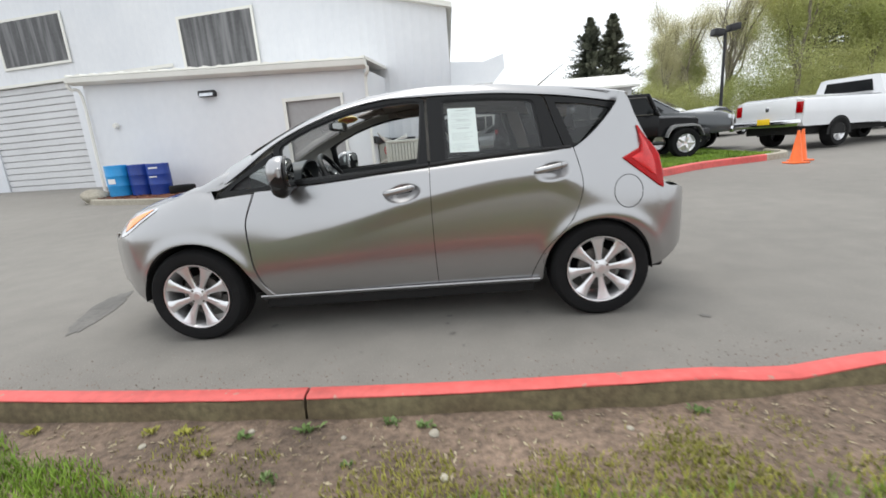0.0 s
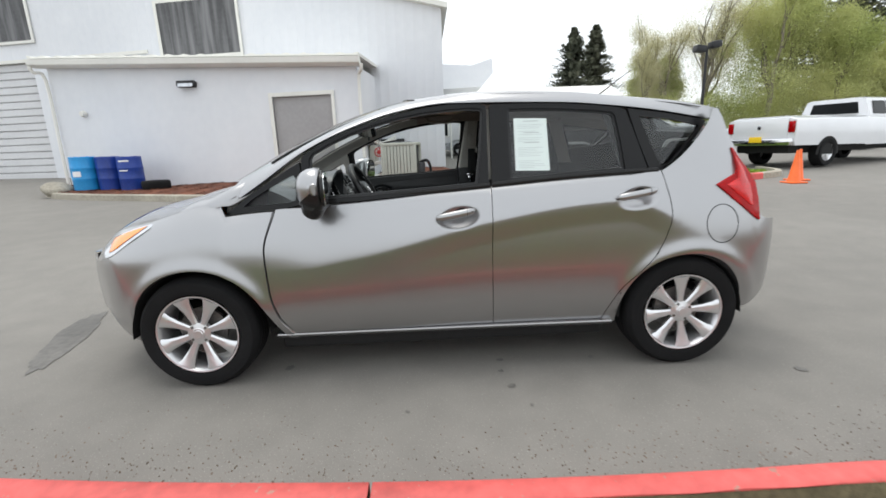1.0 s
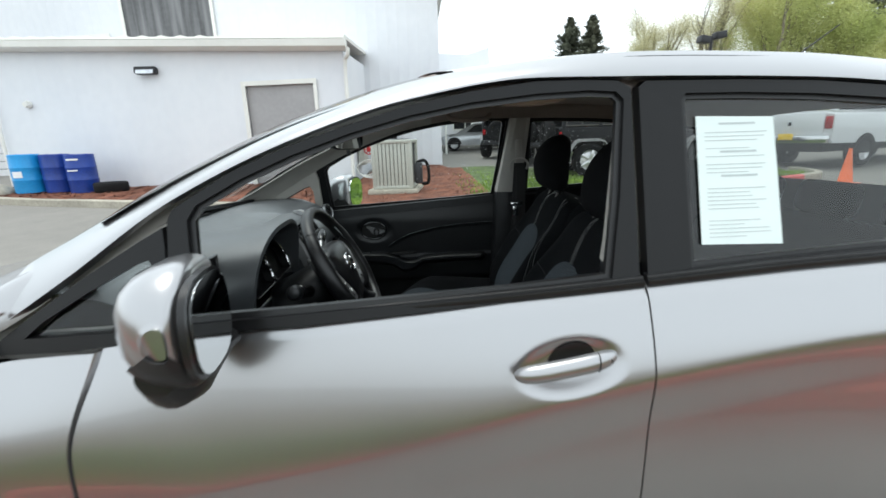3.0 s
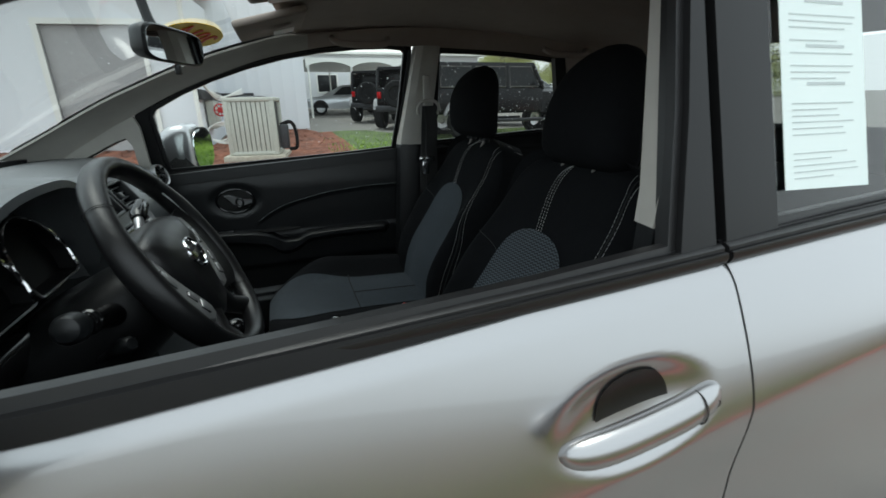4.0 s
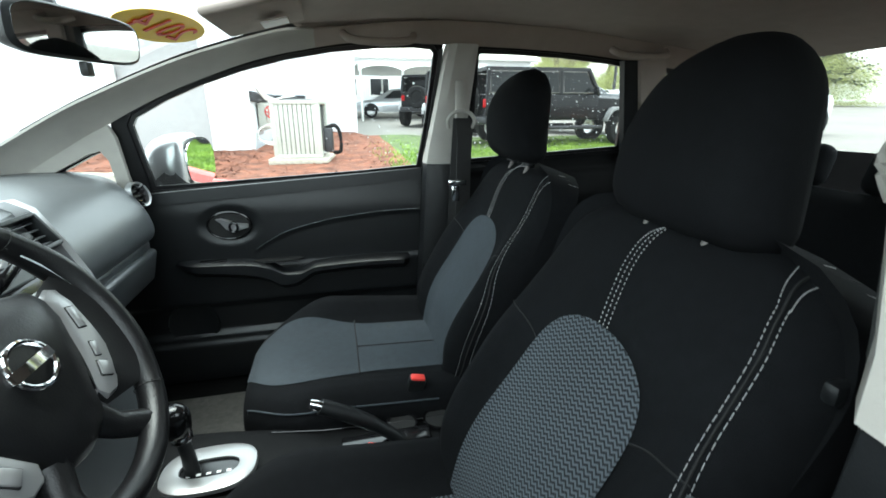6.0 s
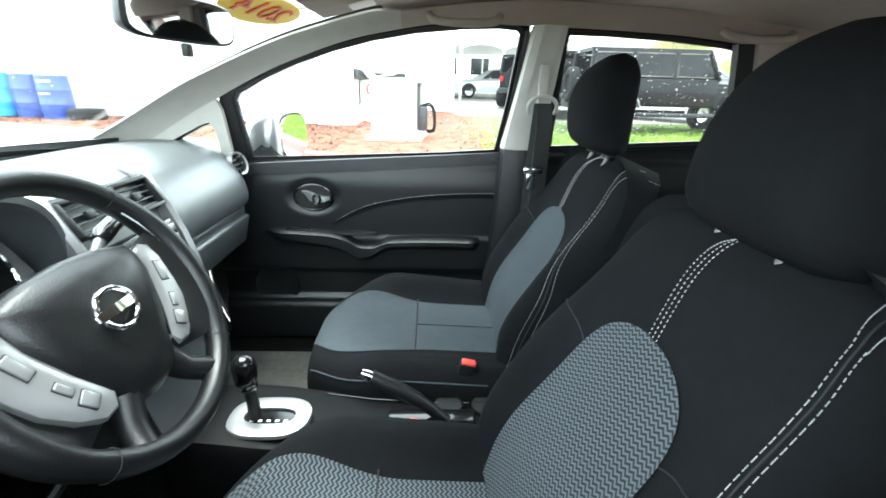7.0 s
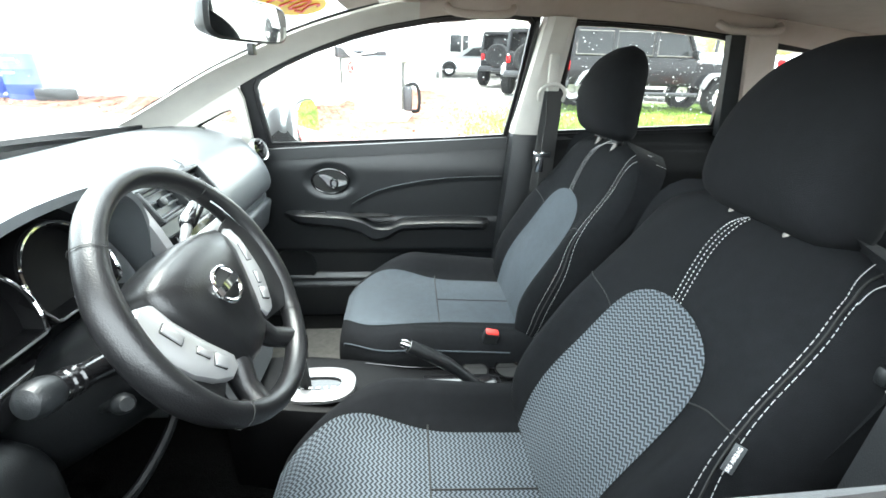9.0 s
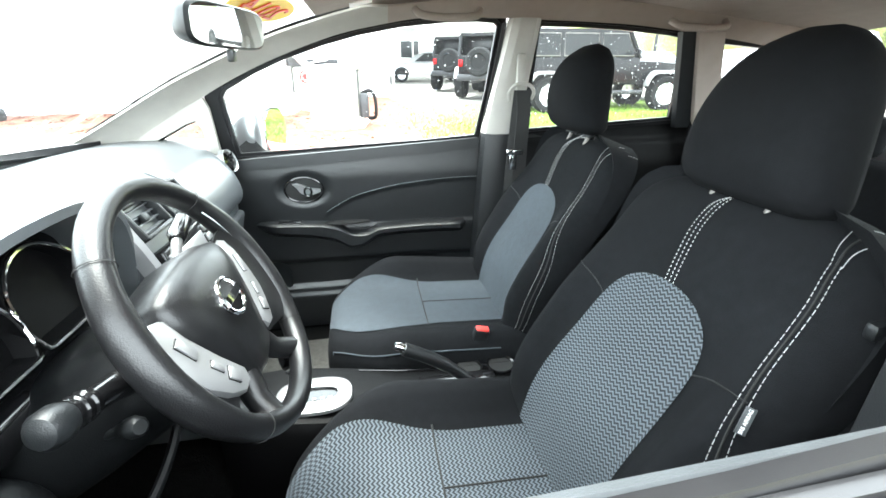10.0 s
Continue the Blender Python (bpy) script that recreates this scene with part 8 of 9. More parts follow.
def jeep(at_, heading, label):
    """A boxy black off-roader; its front is +x."""
    m = Matrix.Translation(at_) @ rot(0, 0, heading)
    ob = thing("off_roader", at_, label, "car", "black off-roaders")

    def p(name, f, mat, lab="", par=None):
        bm = B()
        f(bm)
        bmesh.ops.transform(bm, matrix=m, verts=bm.verts)
        return part(name, bm, mat, par or ob, lab)

    def tub(bm):
        box(bm, (-0.55, 0, 0.93), (2.95, 1.5, 0.62), 0.05, None, 3)
        loft(bm, [[(x, -w, 0.62), (x, -w, z - 0.06), (x, -w + 0.1, z), (x, w - 0.1, z), (x, w, z - 0.06), (x, w, 0.62)] for x, w, z in ((0.9, 0.74, 1.2), (1.5, 0.7, 1.18), (2.0, 0.64, 1.14), (2.08, 0.6, 1.1))])
    p("body", tub, PAINT_B)

    def cabin(bm):
        for y in (-0.72, 0.72):
            for a, b in (((-1.98, 1.22), (-1.94, 1.78)), ((-1.05, 1.22), (-1.05, 1.8)), ((-0.1, 1.22), (-0.12, 1.8)), ((0.92, 1.2), (0.62, 1.78))):
                tube(bm, [(a[0], y, a[1]), (b[0], y * 0.94, b[1])], 0.055, 6)
        loft(bm, [[(x, -0.7, 1.76), (x, -0.66, 1.84), (x, 0.66, 1.84), (x, 0.7, 1.76)] for x in (-2.0, 0.66)])
        box(bm, (-1.55, 0, 1.5), (0.1, 1.38, 0.5), 0.02)
    p("hard_top", cabin, PAINT_B, "black hard top")
    for nm, x0, x1, x2, x3 in (("rear_side_window", -1.92, -1.1, -1.1, -1.9), ("rear_door_window", -1.0, -0.16, -0.17, -1.0), ("front_door_window", -0.05, 0.8, 0.56, -0.06)):
        for y in (-1, 1):
            p(nm, lambda bm, y=y: prism(bm, [(x0, 1.26), (x1, 1.26), (x2, 1.74), (x3, 1.74)], lambda a, b, h: Vector((a, y * (0.715 - 0.045 * (b - 1.22) / 0.56 + h), b)), 0.01), GLASS_F)
            # added lighter rods that stand in for the shine along the window edges
            p("window_edge_shine", lambda bm, y=y: tube(bm, [Vector((a, y * (0.73 - 0.045 * (b - 1.22) / 0.56), b)) for a, b in ((x0, 1.26), (x1, 1.26), (x2, 1.74), (x3, 1.74), (x0, 1.26))], 0.016, 5), STEELGREY)
    p("windscreen", lambda bm: loft(bm, [[(0.93, -0.66, 1.22), (0.93, 0.66, 1.22), (0.95, 0.66, 1.22), (0.95, -0.66, 1.22)], [(0.65, -0.6, 1.76), (0.65, 0.6, 1.76), (0.67, 0.6, 1.76), (0.67, -0.6, 1.76)]]), GLASS_F)
    for x in (-1.35, 1.6):
        for y in (-1, 1):
            def flare(bm, x=x, y=y):
                rings = []
                for k in range(11):
                    a = radians(20 + 140 * k / 10)
                    c, s = x + 0.53 * math.cos(a), 0.44 + 0.5 * min(1.0, math.sin(a) * 1.25)
                    rings.append([(c, y * 0.7, s), (c, y * 0.93, s - 0.02), (c, y * 0.93, s - 0.07), (c, y * 0.7, s - 0.05)])
                loft(bm, rings)
            p("wheel_flare", flare, PANELGREY, "grey plastic wheel flare")
            car_wheel(ob, m, x, y * 0.93, 0.41, 0.26, ALLOY)
    p("front_bumper", lambda bm: box(bm, (2.2, 0, 0.68), (0.24, 1.6, 0.2), 0.05), DARKMETAL)
    p("rear_bumper", lambda bm: box(bm, (-2.1, 0, 0.62), (0.22, 1.5, 0.18), 0.04), DARKMETAL)
    for y in (-0.66, 0.66):
        p("tail_light", lambda bm, y=y: box(bm, (-2.03, y, 1.02), (0.06, 0.13, 0.2), 0.02), REDLENS)
        p("headlight", lambda bm, y=y: lathe(bm, [(0, 0.02), (0.08, 0.015), (0.1, 0.0), (0.1, -0.05)], (2.09, y * 0.72, 0.98), (1, 0, 0), 18), CLEARLENS)
        p("step_bar", lambda bm, y=y: tube(bm, [(-0.85, y * 1.15, 0.45), (1.05, y * 1.15, 0.45)], 0.05, 8), DARKMETAL)
        p("door_mirror", lambda bm, y=y: box(bm, (0.72, y * 1.4, 1.32), (0.08, 0.2, 0.17), 0.04), PAINT_B)
    bm = B()
    lathe(bm, [(0.0, 0.03), (0.2, 0.04), (0.24, 0.09), (0.36, 0.1), (0.4, 0.05), (0.4, -0.12), (0.34, -0.15), (0, -0.15)], (-2.2, 0.05, 1.05), (-1, 0, 0), 30)
    bmesh.ops.transform(bm, matrix=m, verts=bm.verts)
    part("spare_wheel", bm, RUBBER, ob, "black spare wheel on the tailgate")
    return ob


jeep((5.5, 11.2, ground_z(0, 11.0)), -1, "glossy black off-roader parked on the lawn island")
jeep((4.35, 15.6, ground_z(0, 15.6)), 62, "black off-roader seen from its spare wheel")
jeep((4.1, 19.0, ground_z(0, 19)), 62, "black off-roader parked behind another")


def loft_body(p, name, secs, mat, lab=""):
    """A vehicle's body from cross-sections: x, half width low, half width high, z low, shoulder, z top."""
    def f(bm):
        loft(bm, [[(x, -w0, z0), (x, -w0 * 1.02, (z0 + zs) / 2), (x, -w0, zs), (x, -w1, zt - 0.04), (x, -w1 * 0.82, zt), (x, w1 * 0.82, zt), (x, w1, zt - 0.04), (x, w0, zs), (x, w0 * 1.02, (z0 + zs) / 2), (x, w0, z0)] for x, w0, w1, z0, zs, zt in secs])
    return p(name, f, mat, lab)


def maker(ob, m):
    def p(name, f, mat, lab="", par=None):
        bm = B()
        f(bm)
        bmesh.ops.transform(bm, matrix=m, verts=bm.verts)
        return part(name, bm, mat, par or ob, lab)
    return p


def side_glass(p, name, poly, w_at, mat=None):
    for y in (-1, 1):
        p(name, lambda bm, y=y: prism(bm, poly, lambda a, b, h: Vector((a, y * (w_at(b) + h), b)), 0.012), mat or GLASS_F)


def arch_dark(p, x, w, r):
    for y in (-1, 1):
        p("wheel_well", lambda bm, y=y: prism(bm, [(x + r * math.cos(math.pi * k / 14), 0.34 + r * math.sin(math.pi * k / 14)) for k in range(15)], lambda a, b, h: Vector((a, y * (w + h), b)), 0.012), GAP)


# white pickup, seen from its tailgate
PK = (12.35, 11.7, ground_z(0, 11.7))
pm = Matrix.Translation(PK) @ rot(0, 0, 19)
pick = thing("pickup_truck", PK, "white crew-cab pickup with a chrome rear bumper", "pickup")
p = maker(pick, pm)
loft_body(p, "body", [(-2.85, 0.96, 0.93, 0.72, 1.3, 1.36), (-2.8, 0.98, 0.95, 0.62, 1.3, 1.38), (0.35, 0.98, 0.95, 0.58, 1.3, 1.38), (0.4, 0.98, 0.94, 0.55, 1.3, 1.4), (2.2, 0.98, 0.94, 0.55, 1.25, 1.34), (3.4, 0.96, 0.88, 0.58, 1.1, 1.3), (3.6, 0.9, 0.8, 0.62, 1.0, 1.2)], PAINT_W)
loft_body(p, "cab", [(0.43, 0.93, 0.78, 1.3, 1.42, 1.92), (0.6, 0.93, 0.76, 1.3, 1.42, 1.94), (1.9, 0.93, 0.76, 1.3, 1.42, 1.94), (2.7, 0.93, 0.8, 1.25, 1.3, 1.36)], PAINT_W, "white four-door cab")
p("back_window", lambda bm: loft(bm, [[(0.415, -0.66, 1.47), (0.415, 0.66, 1.47), (0.44, 0.66, 1.47), (0.44, -0.66, 1.47)], [(0.43, -0.6, 1.8), (0.43, 0.6, 1.8), (0.455, 0.6, 1.8), (0.455, -0.6, 1.8)]]), GLASS_F, "dark rear cab window")
side_glass(p, "cab_window", [(0.62, 1.44), (1.3, 1.44), (1.3, 1.82), (0.72, 1.82)], lambda b: 0.935 - 0.34 * (b - 1.42))
side_glass(p, "cab_window", [(1.38, 1.44), (2.25, 1.44), (1.9, 1.82), (1.38, 1.82)], lambda b: 0.935 - 0.34 * (b - 1.42))
p("tailgate", lambda bm: box(bm, (-2.865, 0, 1.08), (0.03, 1.55, 0.5), 0.01), PAINT_W, "white tailgate")
p("tailgate_badge", lambda bm: box(bm, (-2.885, 0, 1.13), (0.01, 0.1, 0.12), 0.003), CHROME)
for y in (-0.87, 0.87):
    p("tail_light", lambda bm, y=y: box(bm, (-2.855, y, 1.12), (0.07, 0.16, 0.3), 0.02), REDLENS)
p("rear_bumper", lambda bm: box(bm, (-2.92, 0, 0.72), (0.16, 1.9, 0.2), 0.04), CHROME, "chrome rear bumper")
p("number_plate", lambda bm: box(bm, (-3.005, 0, 0.79), (0.01, 0.36, 0.16), 0.003), YELLOW, "yellow dealer plate")
p("tonneau", lambda bm: loft(bm, [[(-2.8, -0.9, 1.36), (-2.8, -0.7, 1.42), (-2.8, 0.7, 1.42), (-2.8, 0.9, 1.36)], [(0.4, -0.9, 1.38), (0.4, -0.7, 1.44), (0.4, 0.7, 1.44), (0.4, 0.9, 1.38)]]), PAINT_W)
p("underside", lambda bm: box(bm, (0.35, 0, 0.55), (6.1, 1.5, 0.3), 0.03), GAP)
for x in (-1.4, 2.75):
    for y in (-1, 1):
        car_wheel(pick, pm, x, y * 1.0, 0.4, 0.28, ALLOY)
    arch_dark(p, x, 0.985, 0.5)

# dark sport-utility, nose towards the lane
SU = (7.7, 14.3, ground_z(0, 13.8))
sm = Matrix.Translation(SU) @ rot(0, 0, -38)
suv = thing("dark_pickup", SU, "dark grey pickup with chrome grille, parked", "pickup")
p = maker(suv, sm)
loft_body(p, "body", [(-2.7, 0.94, 0.9, 0.6, 1.15, 1.3), (-0.9, 0.96, 0.92, 0.5, 1.15, 1.3), (1.2, 0.96, 0.9, 0.5, 1.12, 1.28), (2.4, 0.95, 0.84, 0.52, 1.0, 1.2), (2.75, 0.86, 0.76, 0.55, 0.9, 1.05)], PAINT_G)
loft_body(p, "cab", [(-1.3, 0.92, 0.7, 1.25, 1.32, 1.75), (-1.0, 0.92, 0.74, 1.25, 1.32, 1.88), (0.2, 0.92, 0.74, 1.25, 1.32, 1.88), (1.25, 0.9, 0.8, 1.2, 1.24, 1.28)], PAINT_G)
p("windscreen", lambda bm: loft(bm, [[(1.2, -0.74, 1.3), (1.2, 0.74, 1.3), (1.23, 0.74, 1.3), (1.23, -0.74, 1.3)], [(0.3, -0.66, 1.84), (0.3, 0.66, 1.84), (0.33, 0.66, 1.84), (0.33, -0.66, 1.84)]]), CLEARLENS)
side_glass(p, "side_window", [(-0.9, 1.35), (0.8, 1.35), (0.2, 1.78), (-0.8, 1.78)], lambda b: 0.925 - 0.33 * (b - 1.32))
p("grille", lambda bm: box(bm, (2.74, 0, 0.9), (0.06, 1.0, 0.34), 0.03), CHROME, "chrome grille")
p("front_bumper", lambda bm: box(bm, (2.78, 0, 0.6), (0.18, 1.75, 0.2), 0.05), CHROME, "chrome bumper")
for y in (-0.7, 0.7):
    p("headlight", lambda bm, y=y: box(bm, (2.7, y, 0.95), (0.12, 0.3, 0.22), 0.03), CLEARLENS)
for x in (-1.9, 1.75):
    for y in (-1, 1):
        car_wheel(suv, sm, x, y * 0.97, 0.38, 0.26, ALLOY)
    arch_dark(p, x, 0.962, 0.46)


def sedan(at_, heading, paint, label, name="parked_car"):
    m = Matrix.Translation(at_) @ rot(0, 0, heading)
    ob = thing(name, at_, label, "car")
    p = maker(ob, m)
    loft_body(p, "body", [(-2.25, 0.78, 0.72, 0.4, 0.75, 0.9), (-2.05, 0.86, 0.78, 0.3, 0.8, 0.98), (-1.2, 0.89, 0.82, 0.28, 0.84, 0.96), (0.9, 0.89, 0.82, 0.28, 0.82, 0.95), (1.8, 0.87, 0.74, 0.3, 0.7, 0.84), (2.2, 0.74, 0.6, 0.36, 0.58, 0.7)], paint)
    loft_body(p, "cabin", [(-1.75, 0.78, 0.66, 0.9, 0.92, 0.98), (-1.0, 0.8, 0.62, 0.9, 0.94, 1.36), (-0.3, 0.81, 0.6, 0.9, 0.94, 1.45), (0.3, 0.81, 0.6, 0.9, 0.94, 1.4), (1.2, 0.79, 0.68, 0.88, 0.9, 0.95)], paint)
    side_glass(p, "side_window", [(-1.15, 0.97), (0.75, 0.95), (0.25, 1.32), (-0.35, 1.37), (-0.85, 1.29)], lambda b: 0.825 - 0.42 * (b - 0.94))
    for x in (-1.4, 1.4):
        for y in (-1, 1):
            car_wheel(ob, m, x, y * 0.9, 0.32, 0.21, ALLOY)
        arch_dark(p, x, 0.893, 0.38)
    for y in (-0.6, 0.6):
        p("headlight", lambda bm, y=y: box(bm, (2.08, y, 0.62), (0.2, 0.26, 0.12), 0.03), CLEARLENS)
        p("tail_light", lambda bm, y=y: box(bm, (-2.2, y, 0.82), (0.1, 0.3, 0.12), 0.03), REDLENS)
    return ob


sedan((3.3, 24.5, ground_z(0, 24.5)), 178, PAINT_S, "silver saloon parked beyond the canopy")
sedan((17.5, 17.5, ground_z(0, 17.5)), 10, PAINT_B, "dark coupe parked behind the pickup")
sedan((21.5, 27, ground_z(0, 27)), 20, PAINT_W, "white car parked under the trees")
sedan((17, 32, ground_z(0, 32)), 12, PAINT_G, "dark grey car parked under the trees")
sedan((30, 26, ground_z(0, 26)), 30, PAINT_W, "white car parked far along the row")
sedan((13.5, 20.5, ground_z(0, 20.5)), 30, PAINT_S, "silver car parked behind the off-roader")

# traffic cones
def cone(x, y, lab):
    z = ground_z(x, y)
    ob = thing("traffic_cone", (x, y, z), lab, "cone", "cones by the island")
    bm = B()
    lathe(bm, [(0.14, 0.03), (0.12, 0.06), (0.025, 0.7), (0.0, 0.705)], (x, y, z), (0, 0, 1), 24)
    part("cone", bm, ORANGE, ob)
    bm = B()
    box(bm, (x, y, z + 0.016), (0.36, 0.36, 0.032), 0.01)
    part("base", bm, ORANGE, ob)


cone(8.0, 7.35, "orange traffic cone standing by the kerb")
cone(8.4, 7.75, "orange traffic cone standing behind another")

# canopy and low building beyond
can = thing("canopy", (4.5, 26, ground_z(0, 26)), "white arched fabric canopy on posts", "canopy")
bm = B()


def tent(u, v):
    x, y = 1.2 + 6.0 * u, 21.5 + 9 * v
    return Vector((x, y, 3.08 + 0.06 * math.sin(math.pi * v)))


sheet(bm, tent, 36, 12, 0.04)
part("cover", bm, WHITETRIM, can, "white fabric cover")
bm = B()
sheet(bm, lambda u, v: Vector((1.2 + 6.0 * u, 21.48, 3.1 - (0.42 - 0.26 * abs(math.sin(3 * math.pi * u)) ** 0.6) * v)), 60, 3, 0.02)
part("valance", bm, WHITETRIM, can, "white scalloped valance")
for x in (1.3, 3.2, 5.2, 7.1):
    for y in (21.6, 30.4):
        bm = B()
        tube(bm, [(x, y, ground_z(0, y)), (x, y, 3.1)], 0.05, 8)
        part("post", bm, WHITETRIM, can)
low = thing("low_building", (4, 34, ground_z(0, 34)), "low grey building with white-framed windows", "building")
bm = B()
box(bm, (6.0, 36, 2.6), (18, 4, 4.0), 0.05)
part("wall", bm, GARAGE, low)
for k in range(7):
    bm = B()
    box(bm, (-1.2 + 2.3 * k, 33.98, 2.5), (1.5, 0.06, 1.3), 0.02)
    w = part("window", bm, WHITETRIM, low)
    bm = B()
    box(bm, (-1.2 + 2.3 * k, 33.94, 2.5), (1.3, 0.04, 1.1), 0.01)
    part("pane", bm, GLASS_F, w)
bm = B()
loft(bm, [[(x, 33.4, 4.55), (x, 36, 5.6), (x, 38.6, 4.55), (x, 38.6, 4.4), (x, 33.4, 4.4)] for x in (-3.4, 15.4)])
part("roof", bm, WHITETRIM, low, "pale low roof")

# lamp post
LP = (18.7, 28.5, ground_z(0, 28.5))
lpo = thing("street_lamp", LP, "brown double-headed lot lamp on a tall pole", "street lamp")
bm = B()
tube(bm, [LP, (LP[0], LP[1], LP[2] + 6.2)], [0.11, 0.08], 10)
part("pole", bm, DARKMETAL, lpo)
for s in (-1, 1):
    bm = B()
    box(bm, (LP[0] + s * 0.5, LP[1], LP[2] + 6.2 + 0.12 * s), (0.66, 0.6, 0.42), 0.06, rot(0, -8 * s, 0))
    part("lamp_head", bm, DARKMETAL, lpo)
    bm = B()
    tube(bm, [(LP[0], LP[1], LP[2] + 6.1), (LP[0] + s * 0.4, LP[1], LP[2] + 6.18)], 0.05, 6)
    part("arm", bm, DARKMETAL, lpo)

# ---- trees ----
def tree(x, y, h, spread, leaf, count, seed, label, size=0.16, sparse=0.0):
    """A broadleaf: forked limbs, and leaves in clumps about the twigs."""
    random.seed(seed)
    z = ground_z(x, y)
    ob = thing("tree", (x, y, z), label, "tree", "trees beyond the lot")
    bm = B()
    tips = []

    def limb(p, d, l, r, depth):
        q = p + d * l * 0.5 + Vector((random.gauss(0, 0.06), random.gauss(0, 0.06), 0)) * l
        e = p + d * l
        tube(bm, [p, q, e], [r, r * 0.82, r * 0.62], 5 if depth > 1 else 7)
        if depth > 0:
            tips.append((q, l))
        tips.append((e, l))
        if depth < 3:
            for _ in range(3 if depth else 5):
                a = random.uniform(0, 6.283)
                t = random.uniform(0.35, 0.75)
                nd = (d * random.uniform(0.8, 1.3) + Vector((math.cos(a), math.sin(a), random.uniform(0.0, 0.3))) * t * spread).normalized()
                limb(p + d * l * random.uniform(0.55, 1.0), nd, l * random.uniform(0.55, 0.75), r * 0.5, depth + 1)
    limb(Vector((x, y, z - 0.2)), Vector((random.gauss(0, 0.03), random.gauss(0, 0.03), 1)), h * 0.42, h * 0.014 + 0.05, 0)
    part("trunk", bm, BARK, ob, "grey-brown trunk and limbs")
    for _ in range(int(76 * (1 - sparse))):
        a, r, q = random.uniform(0, 6.283), math.sqrt(random.random()), random.random() ** 1.25 * 0.92 + 0.08
        rad = h * 0.25 * max(0.3, math.sin(math.pi * (q + 0.1) / 1.12)) * r
        tips.append((Vector((x + rad * math.cos(a), y + rad * math.sin(a), z + h * q)), h * 0.17))
    verts, faces = [], []
    per = max(1, count // len(tips))
    for c, l in tips:
        if random.random() < sparse:
            continue
        for _ in range(per):
            o = c + Vector((random.gauss(0, 1), random.gauss(0, 1), random.gauss(0, 0.8))) * l * 0.3
            a, b = Vector((random.gauss(0, 1), random.gauss(0, 1), random.gauss(0, 1))).normalized() * size * random.uniform(0.6, 1.3), Vector((random.gauss(0, 1), random.gauss(0, 1), random.gauss(0, 1))).normalized() * size * 0.55
            i = len(verts)
            verts += [o - a, o + b, o + a, o - b]
            faces.append((i, i + 1, i + 2, i + 3))
    me = bpy.data.meshes.new("crown")
    me.from_pydata(verts, [], faces)
    me.materials.append(leaf)
    cr = new("crown", me)
    cr.parent = ob
    cr.matrix_parent_inverse = Matrix.Translation(-ob.location)


def fir(x, y, h, r, seed, label):
    random.seed(seed)
    z = ground_z(x, y)
    ob = thing("fir_tree", (x, y, z), label, "tree", "trees beyond the lot")
    bm = B()
    tube(bm, [(x, y, z), (x, y, z + h * 0.5), (x, y, z + h)], [0.3, 0.18, 0.03], 8)
    part("trunk", bm, BARK, ob)
    verts, faces = [], []
    n = int(h * 26)
    for k in range(n):
        t = k / n
        zz = z + h * (0.1 + 0.9 * t)
        rr = r * (1 - t) ** 0.75 * random.uniform(0.55, 1.15) + 0.08
        a = random.uniform(0, 6.283)
        d = Vector((math.cos(a), math.sin(a), random.uniform(-0.25, 0.12)))
        s = Vector((-math.sin(a), math.cos(a), 0))
        for j in range(16):
            c = Vector((x, y, zz)) + d * rr * (0.15 + 0.85 * (j + random.random()) / 16) + Vector((0, 0, random.gauss(0, 0.12)))
            w = 0.26 * (1.15 - j / 16) + 0.1
            i = len(verts)
            verts += [c - s * w, c + d * 0.25, c + s * w, c - d * 0.1 + Vector((0, 0, -0.22))]
            faces.append((i, i + 1, i + 2, i + 3))
    me = bpy.data.meshes.new("crown")
    me.from_pydata(verts, [], faces)
    me.materials.append(LEAF_DARK)
    cr = new("crown", me)
    cr.parent = ob
    cr.matrix_parent_inverse = Matrix.Translation(-ob.location)


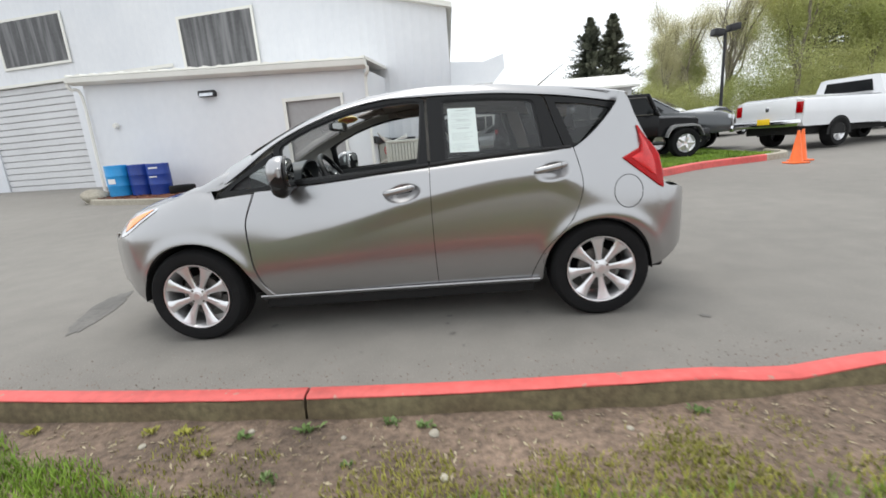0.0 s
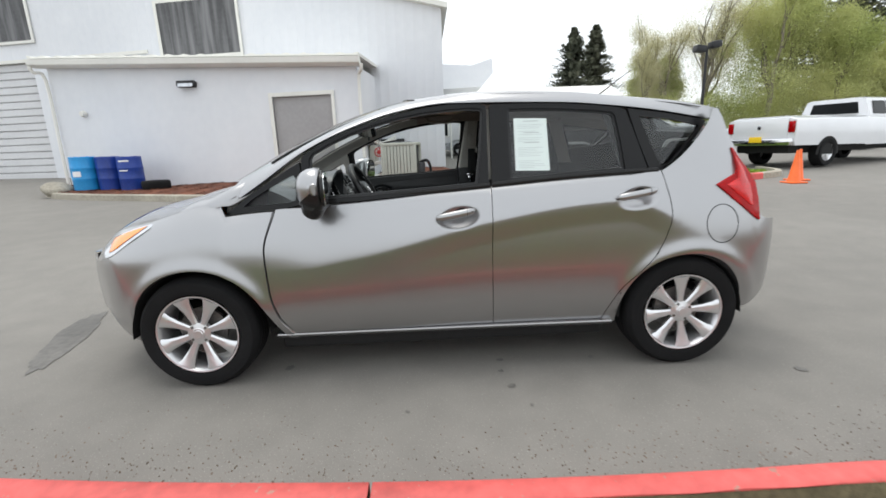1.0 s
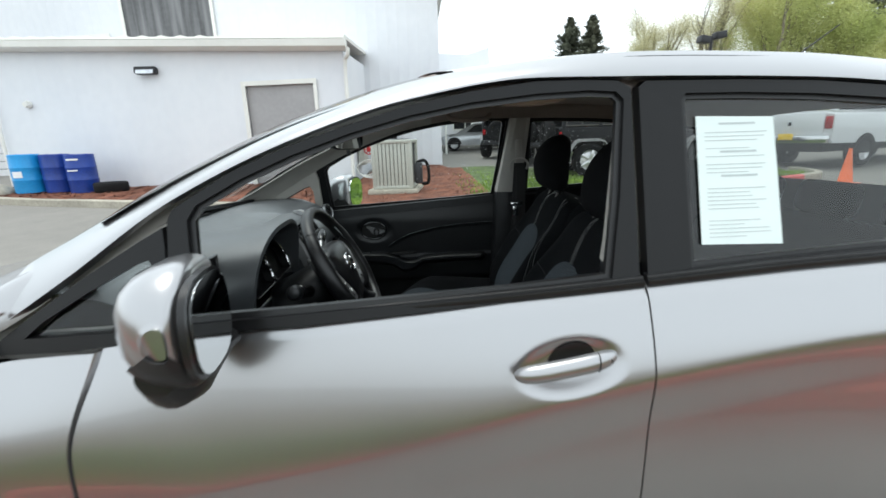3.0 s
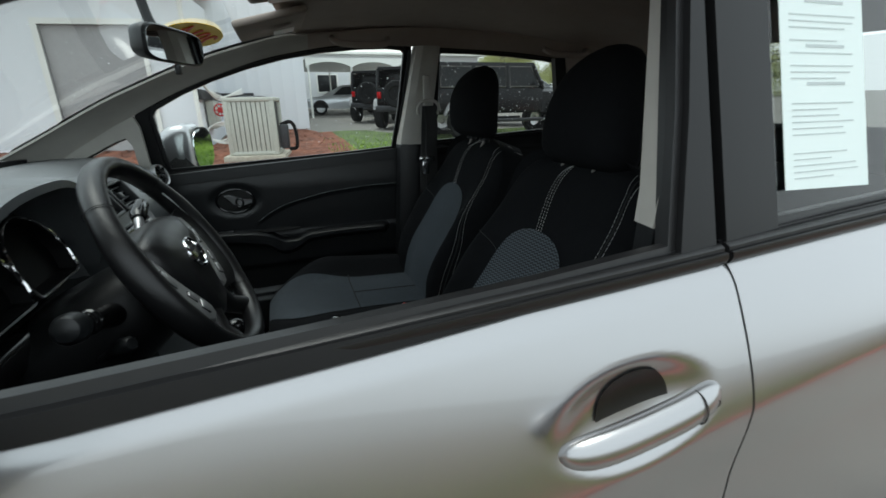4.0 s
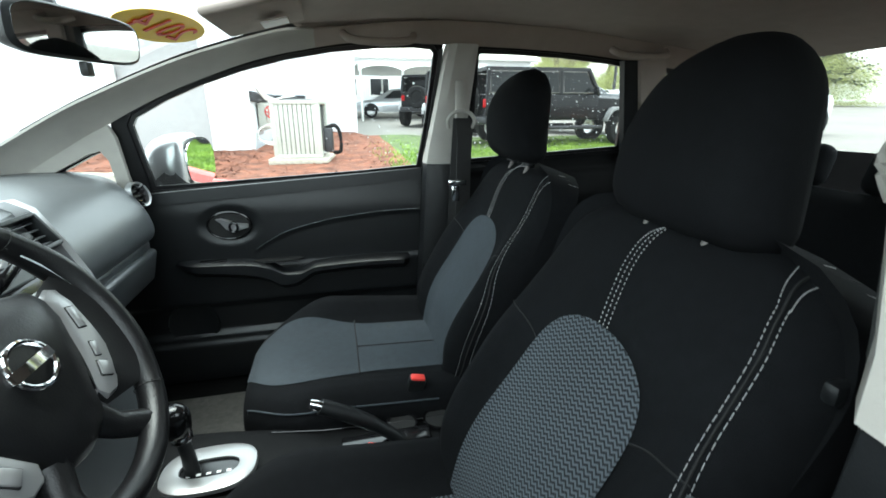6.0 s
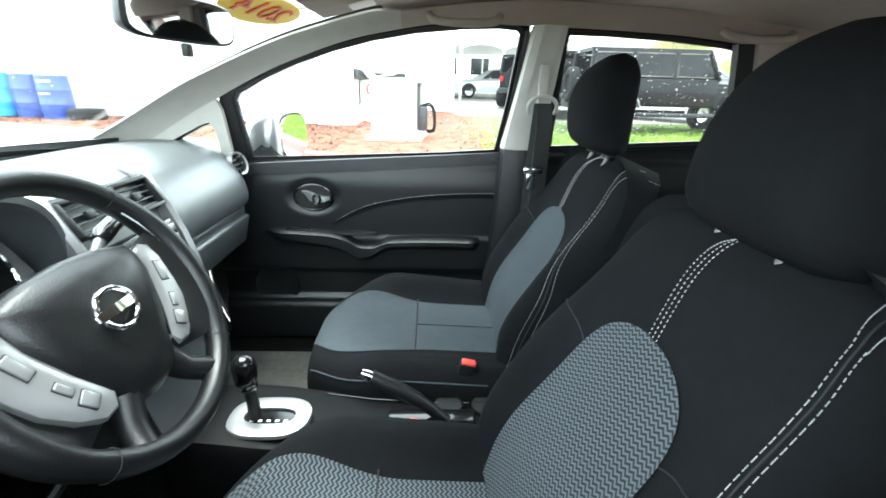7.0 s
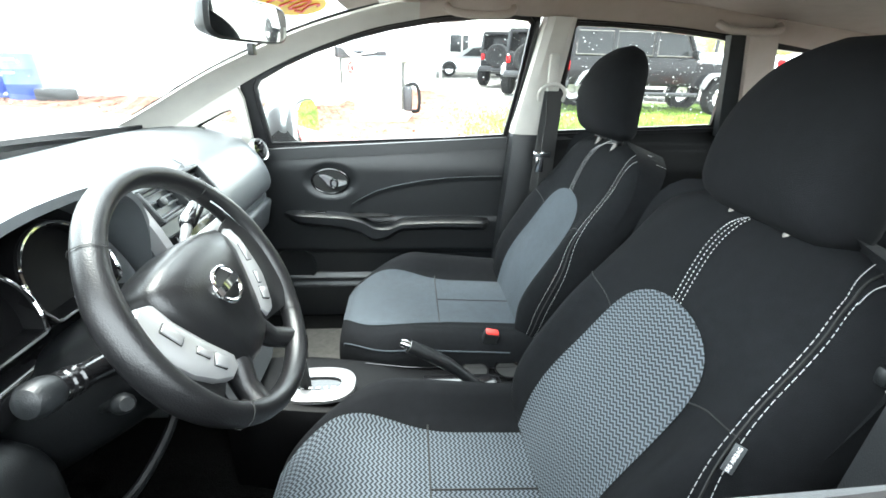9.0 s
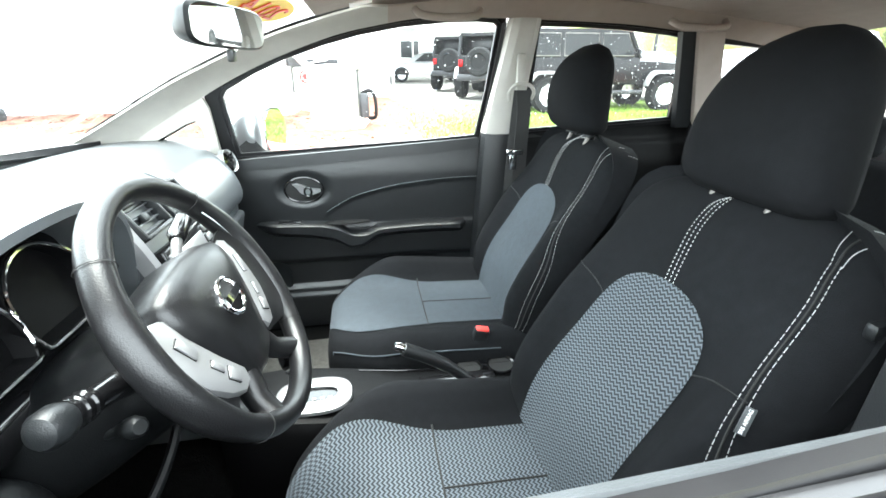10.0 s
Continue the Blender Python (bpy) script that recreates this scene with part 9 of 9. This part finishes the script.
fir(15.5, 46, 11.0, 4.6, 1, "dark green fir standing beyond the lot")
fir(18.1, 47, 11.5, 4.0, 2, "dark green fir standing beyond the lot")
random.seed(77)
spots = [(23.5, 47, 11, LEAF_PALE), (26.5, 49, 16, LEAF_PALE), (29.5, 46, 18, LEAF_PALE), (32, 50, 13, LEAF_PALE), (34, 43, 14.5, LEAF_SPRING), (37, 46, 15.5, LEAF_SPRING), (40, 42, 10.5, LEAF_SPRING),
         (43, 44, 8.5, LEAF_SPRING), (45, 42, 7.5, LEAF_SPRING), (50, 43, 9, LEAF_SPRING), (24.5, 50, 9, LEAF_SPRING), (28, 51, 9.5, LEAF_SPRING)]
for k, (tx, ty, hh, lf) in enumerate(spots):
    tree(tx, ty, hh * (0.95 if tx < 32 else 1.1), 0.56, lf, 60000 if lf is LEAF_PALE else 85000, 100 + k, "tall spring tree with thin yellow-green leaves" if lf is LEAF_SPRING else "half-bare spring tree with pale buds", 0.048 if lf is LEAF_PALE else 0.072, 0.05 if lf is LEAF_SPRING else 0.3)
for k, (tx, ty) in enumerate([(43.5, 52), (47.5, 49), (51, 46.5), (56, 44)]):
    fir(tx, ty, 24, 6.5, 50 + k, "dark conifer behind the spring trees")
random.seed(9)
verts, faces = [], []
for _ in range(240000):
    x = random.uniform(20, 62)
    y = 50 - 0.12 * x + random.gauss(0, 2.5)
    z = ground_z(x, y) + random.random() ** 0.8 * (3.4 + 2.0 * ease((x - 30) / 12) + 2.6 * noise.noise(Vector((x * 0.35, y * 0.2, 0))) + 0.8 * noise.noise(Vector((x * 1.3, y * 0.6, 4))))
    a, b = Vector((random.gauss(0, 1), random.gauss(0, 1), random.gauss(0, 1))).normalized() * 0.055, Vector((random.gauss(0, 1), random.gauss(0, 1), random.gauss(0, 1))).normalized() * 0.04
    o = Vector((x, y, z))
    i = len(verts)
    verts += [o - a, o + b, o + a, o - b]
    faces.append((i, i + 1, i + 2, i + 3))
me = bpy.data.meshes.new("undergrowth")
me.from_pydata(verts, [], faces)
me.materials.append(LEAF_SPRING)
tagged(new("undergrowth", me), "dense green undergrowth below the far trees", "bushes", kind="stuff")
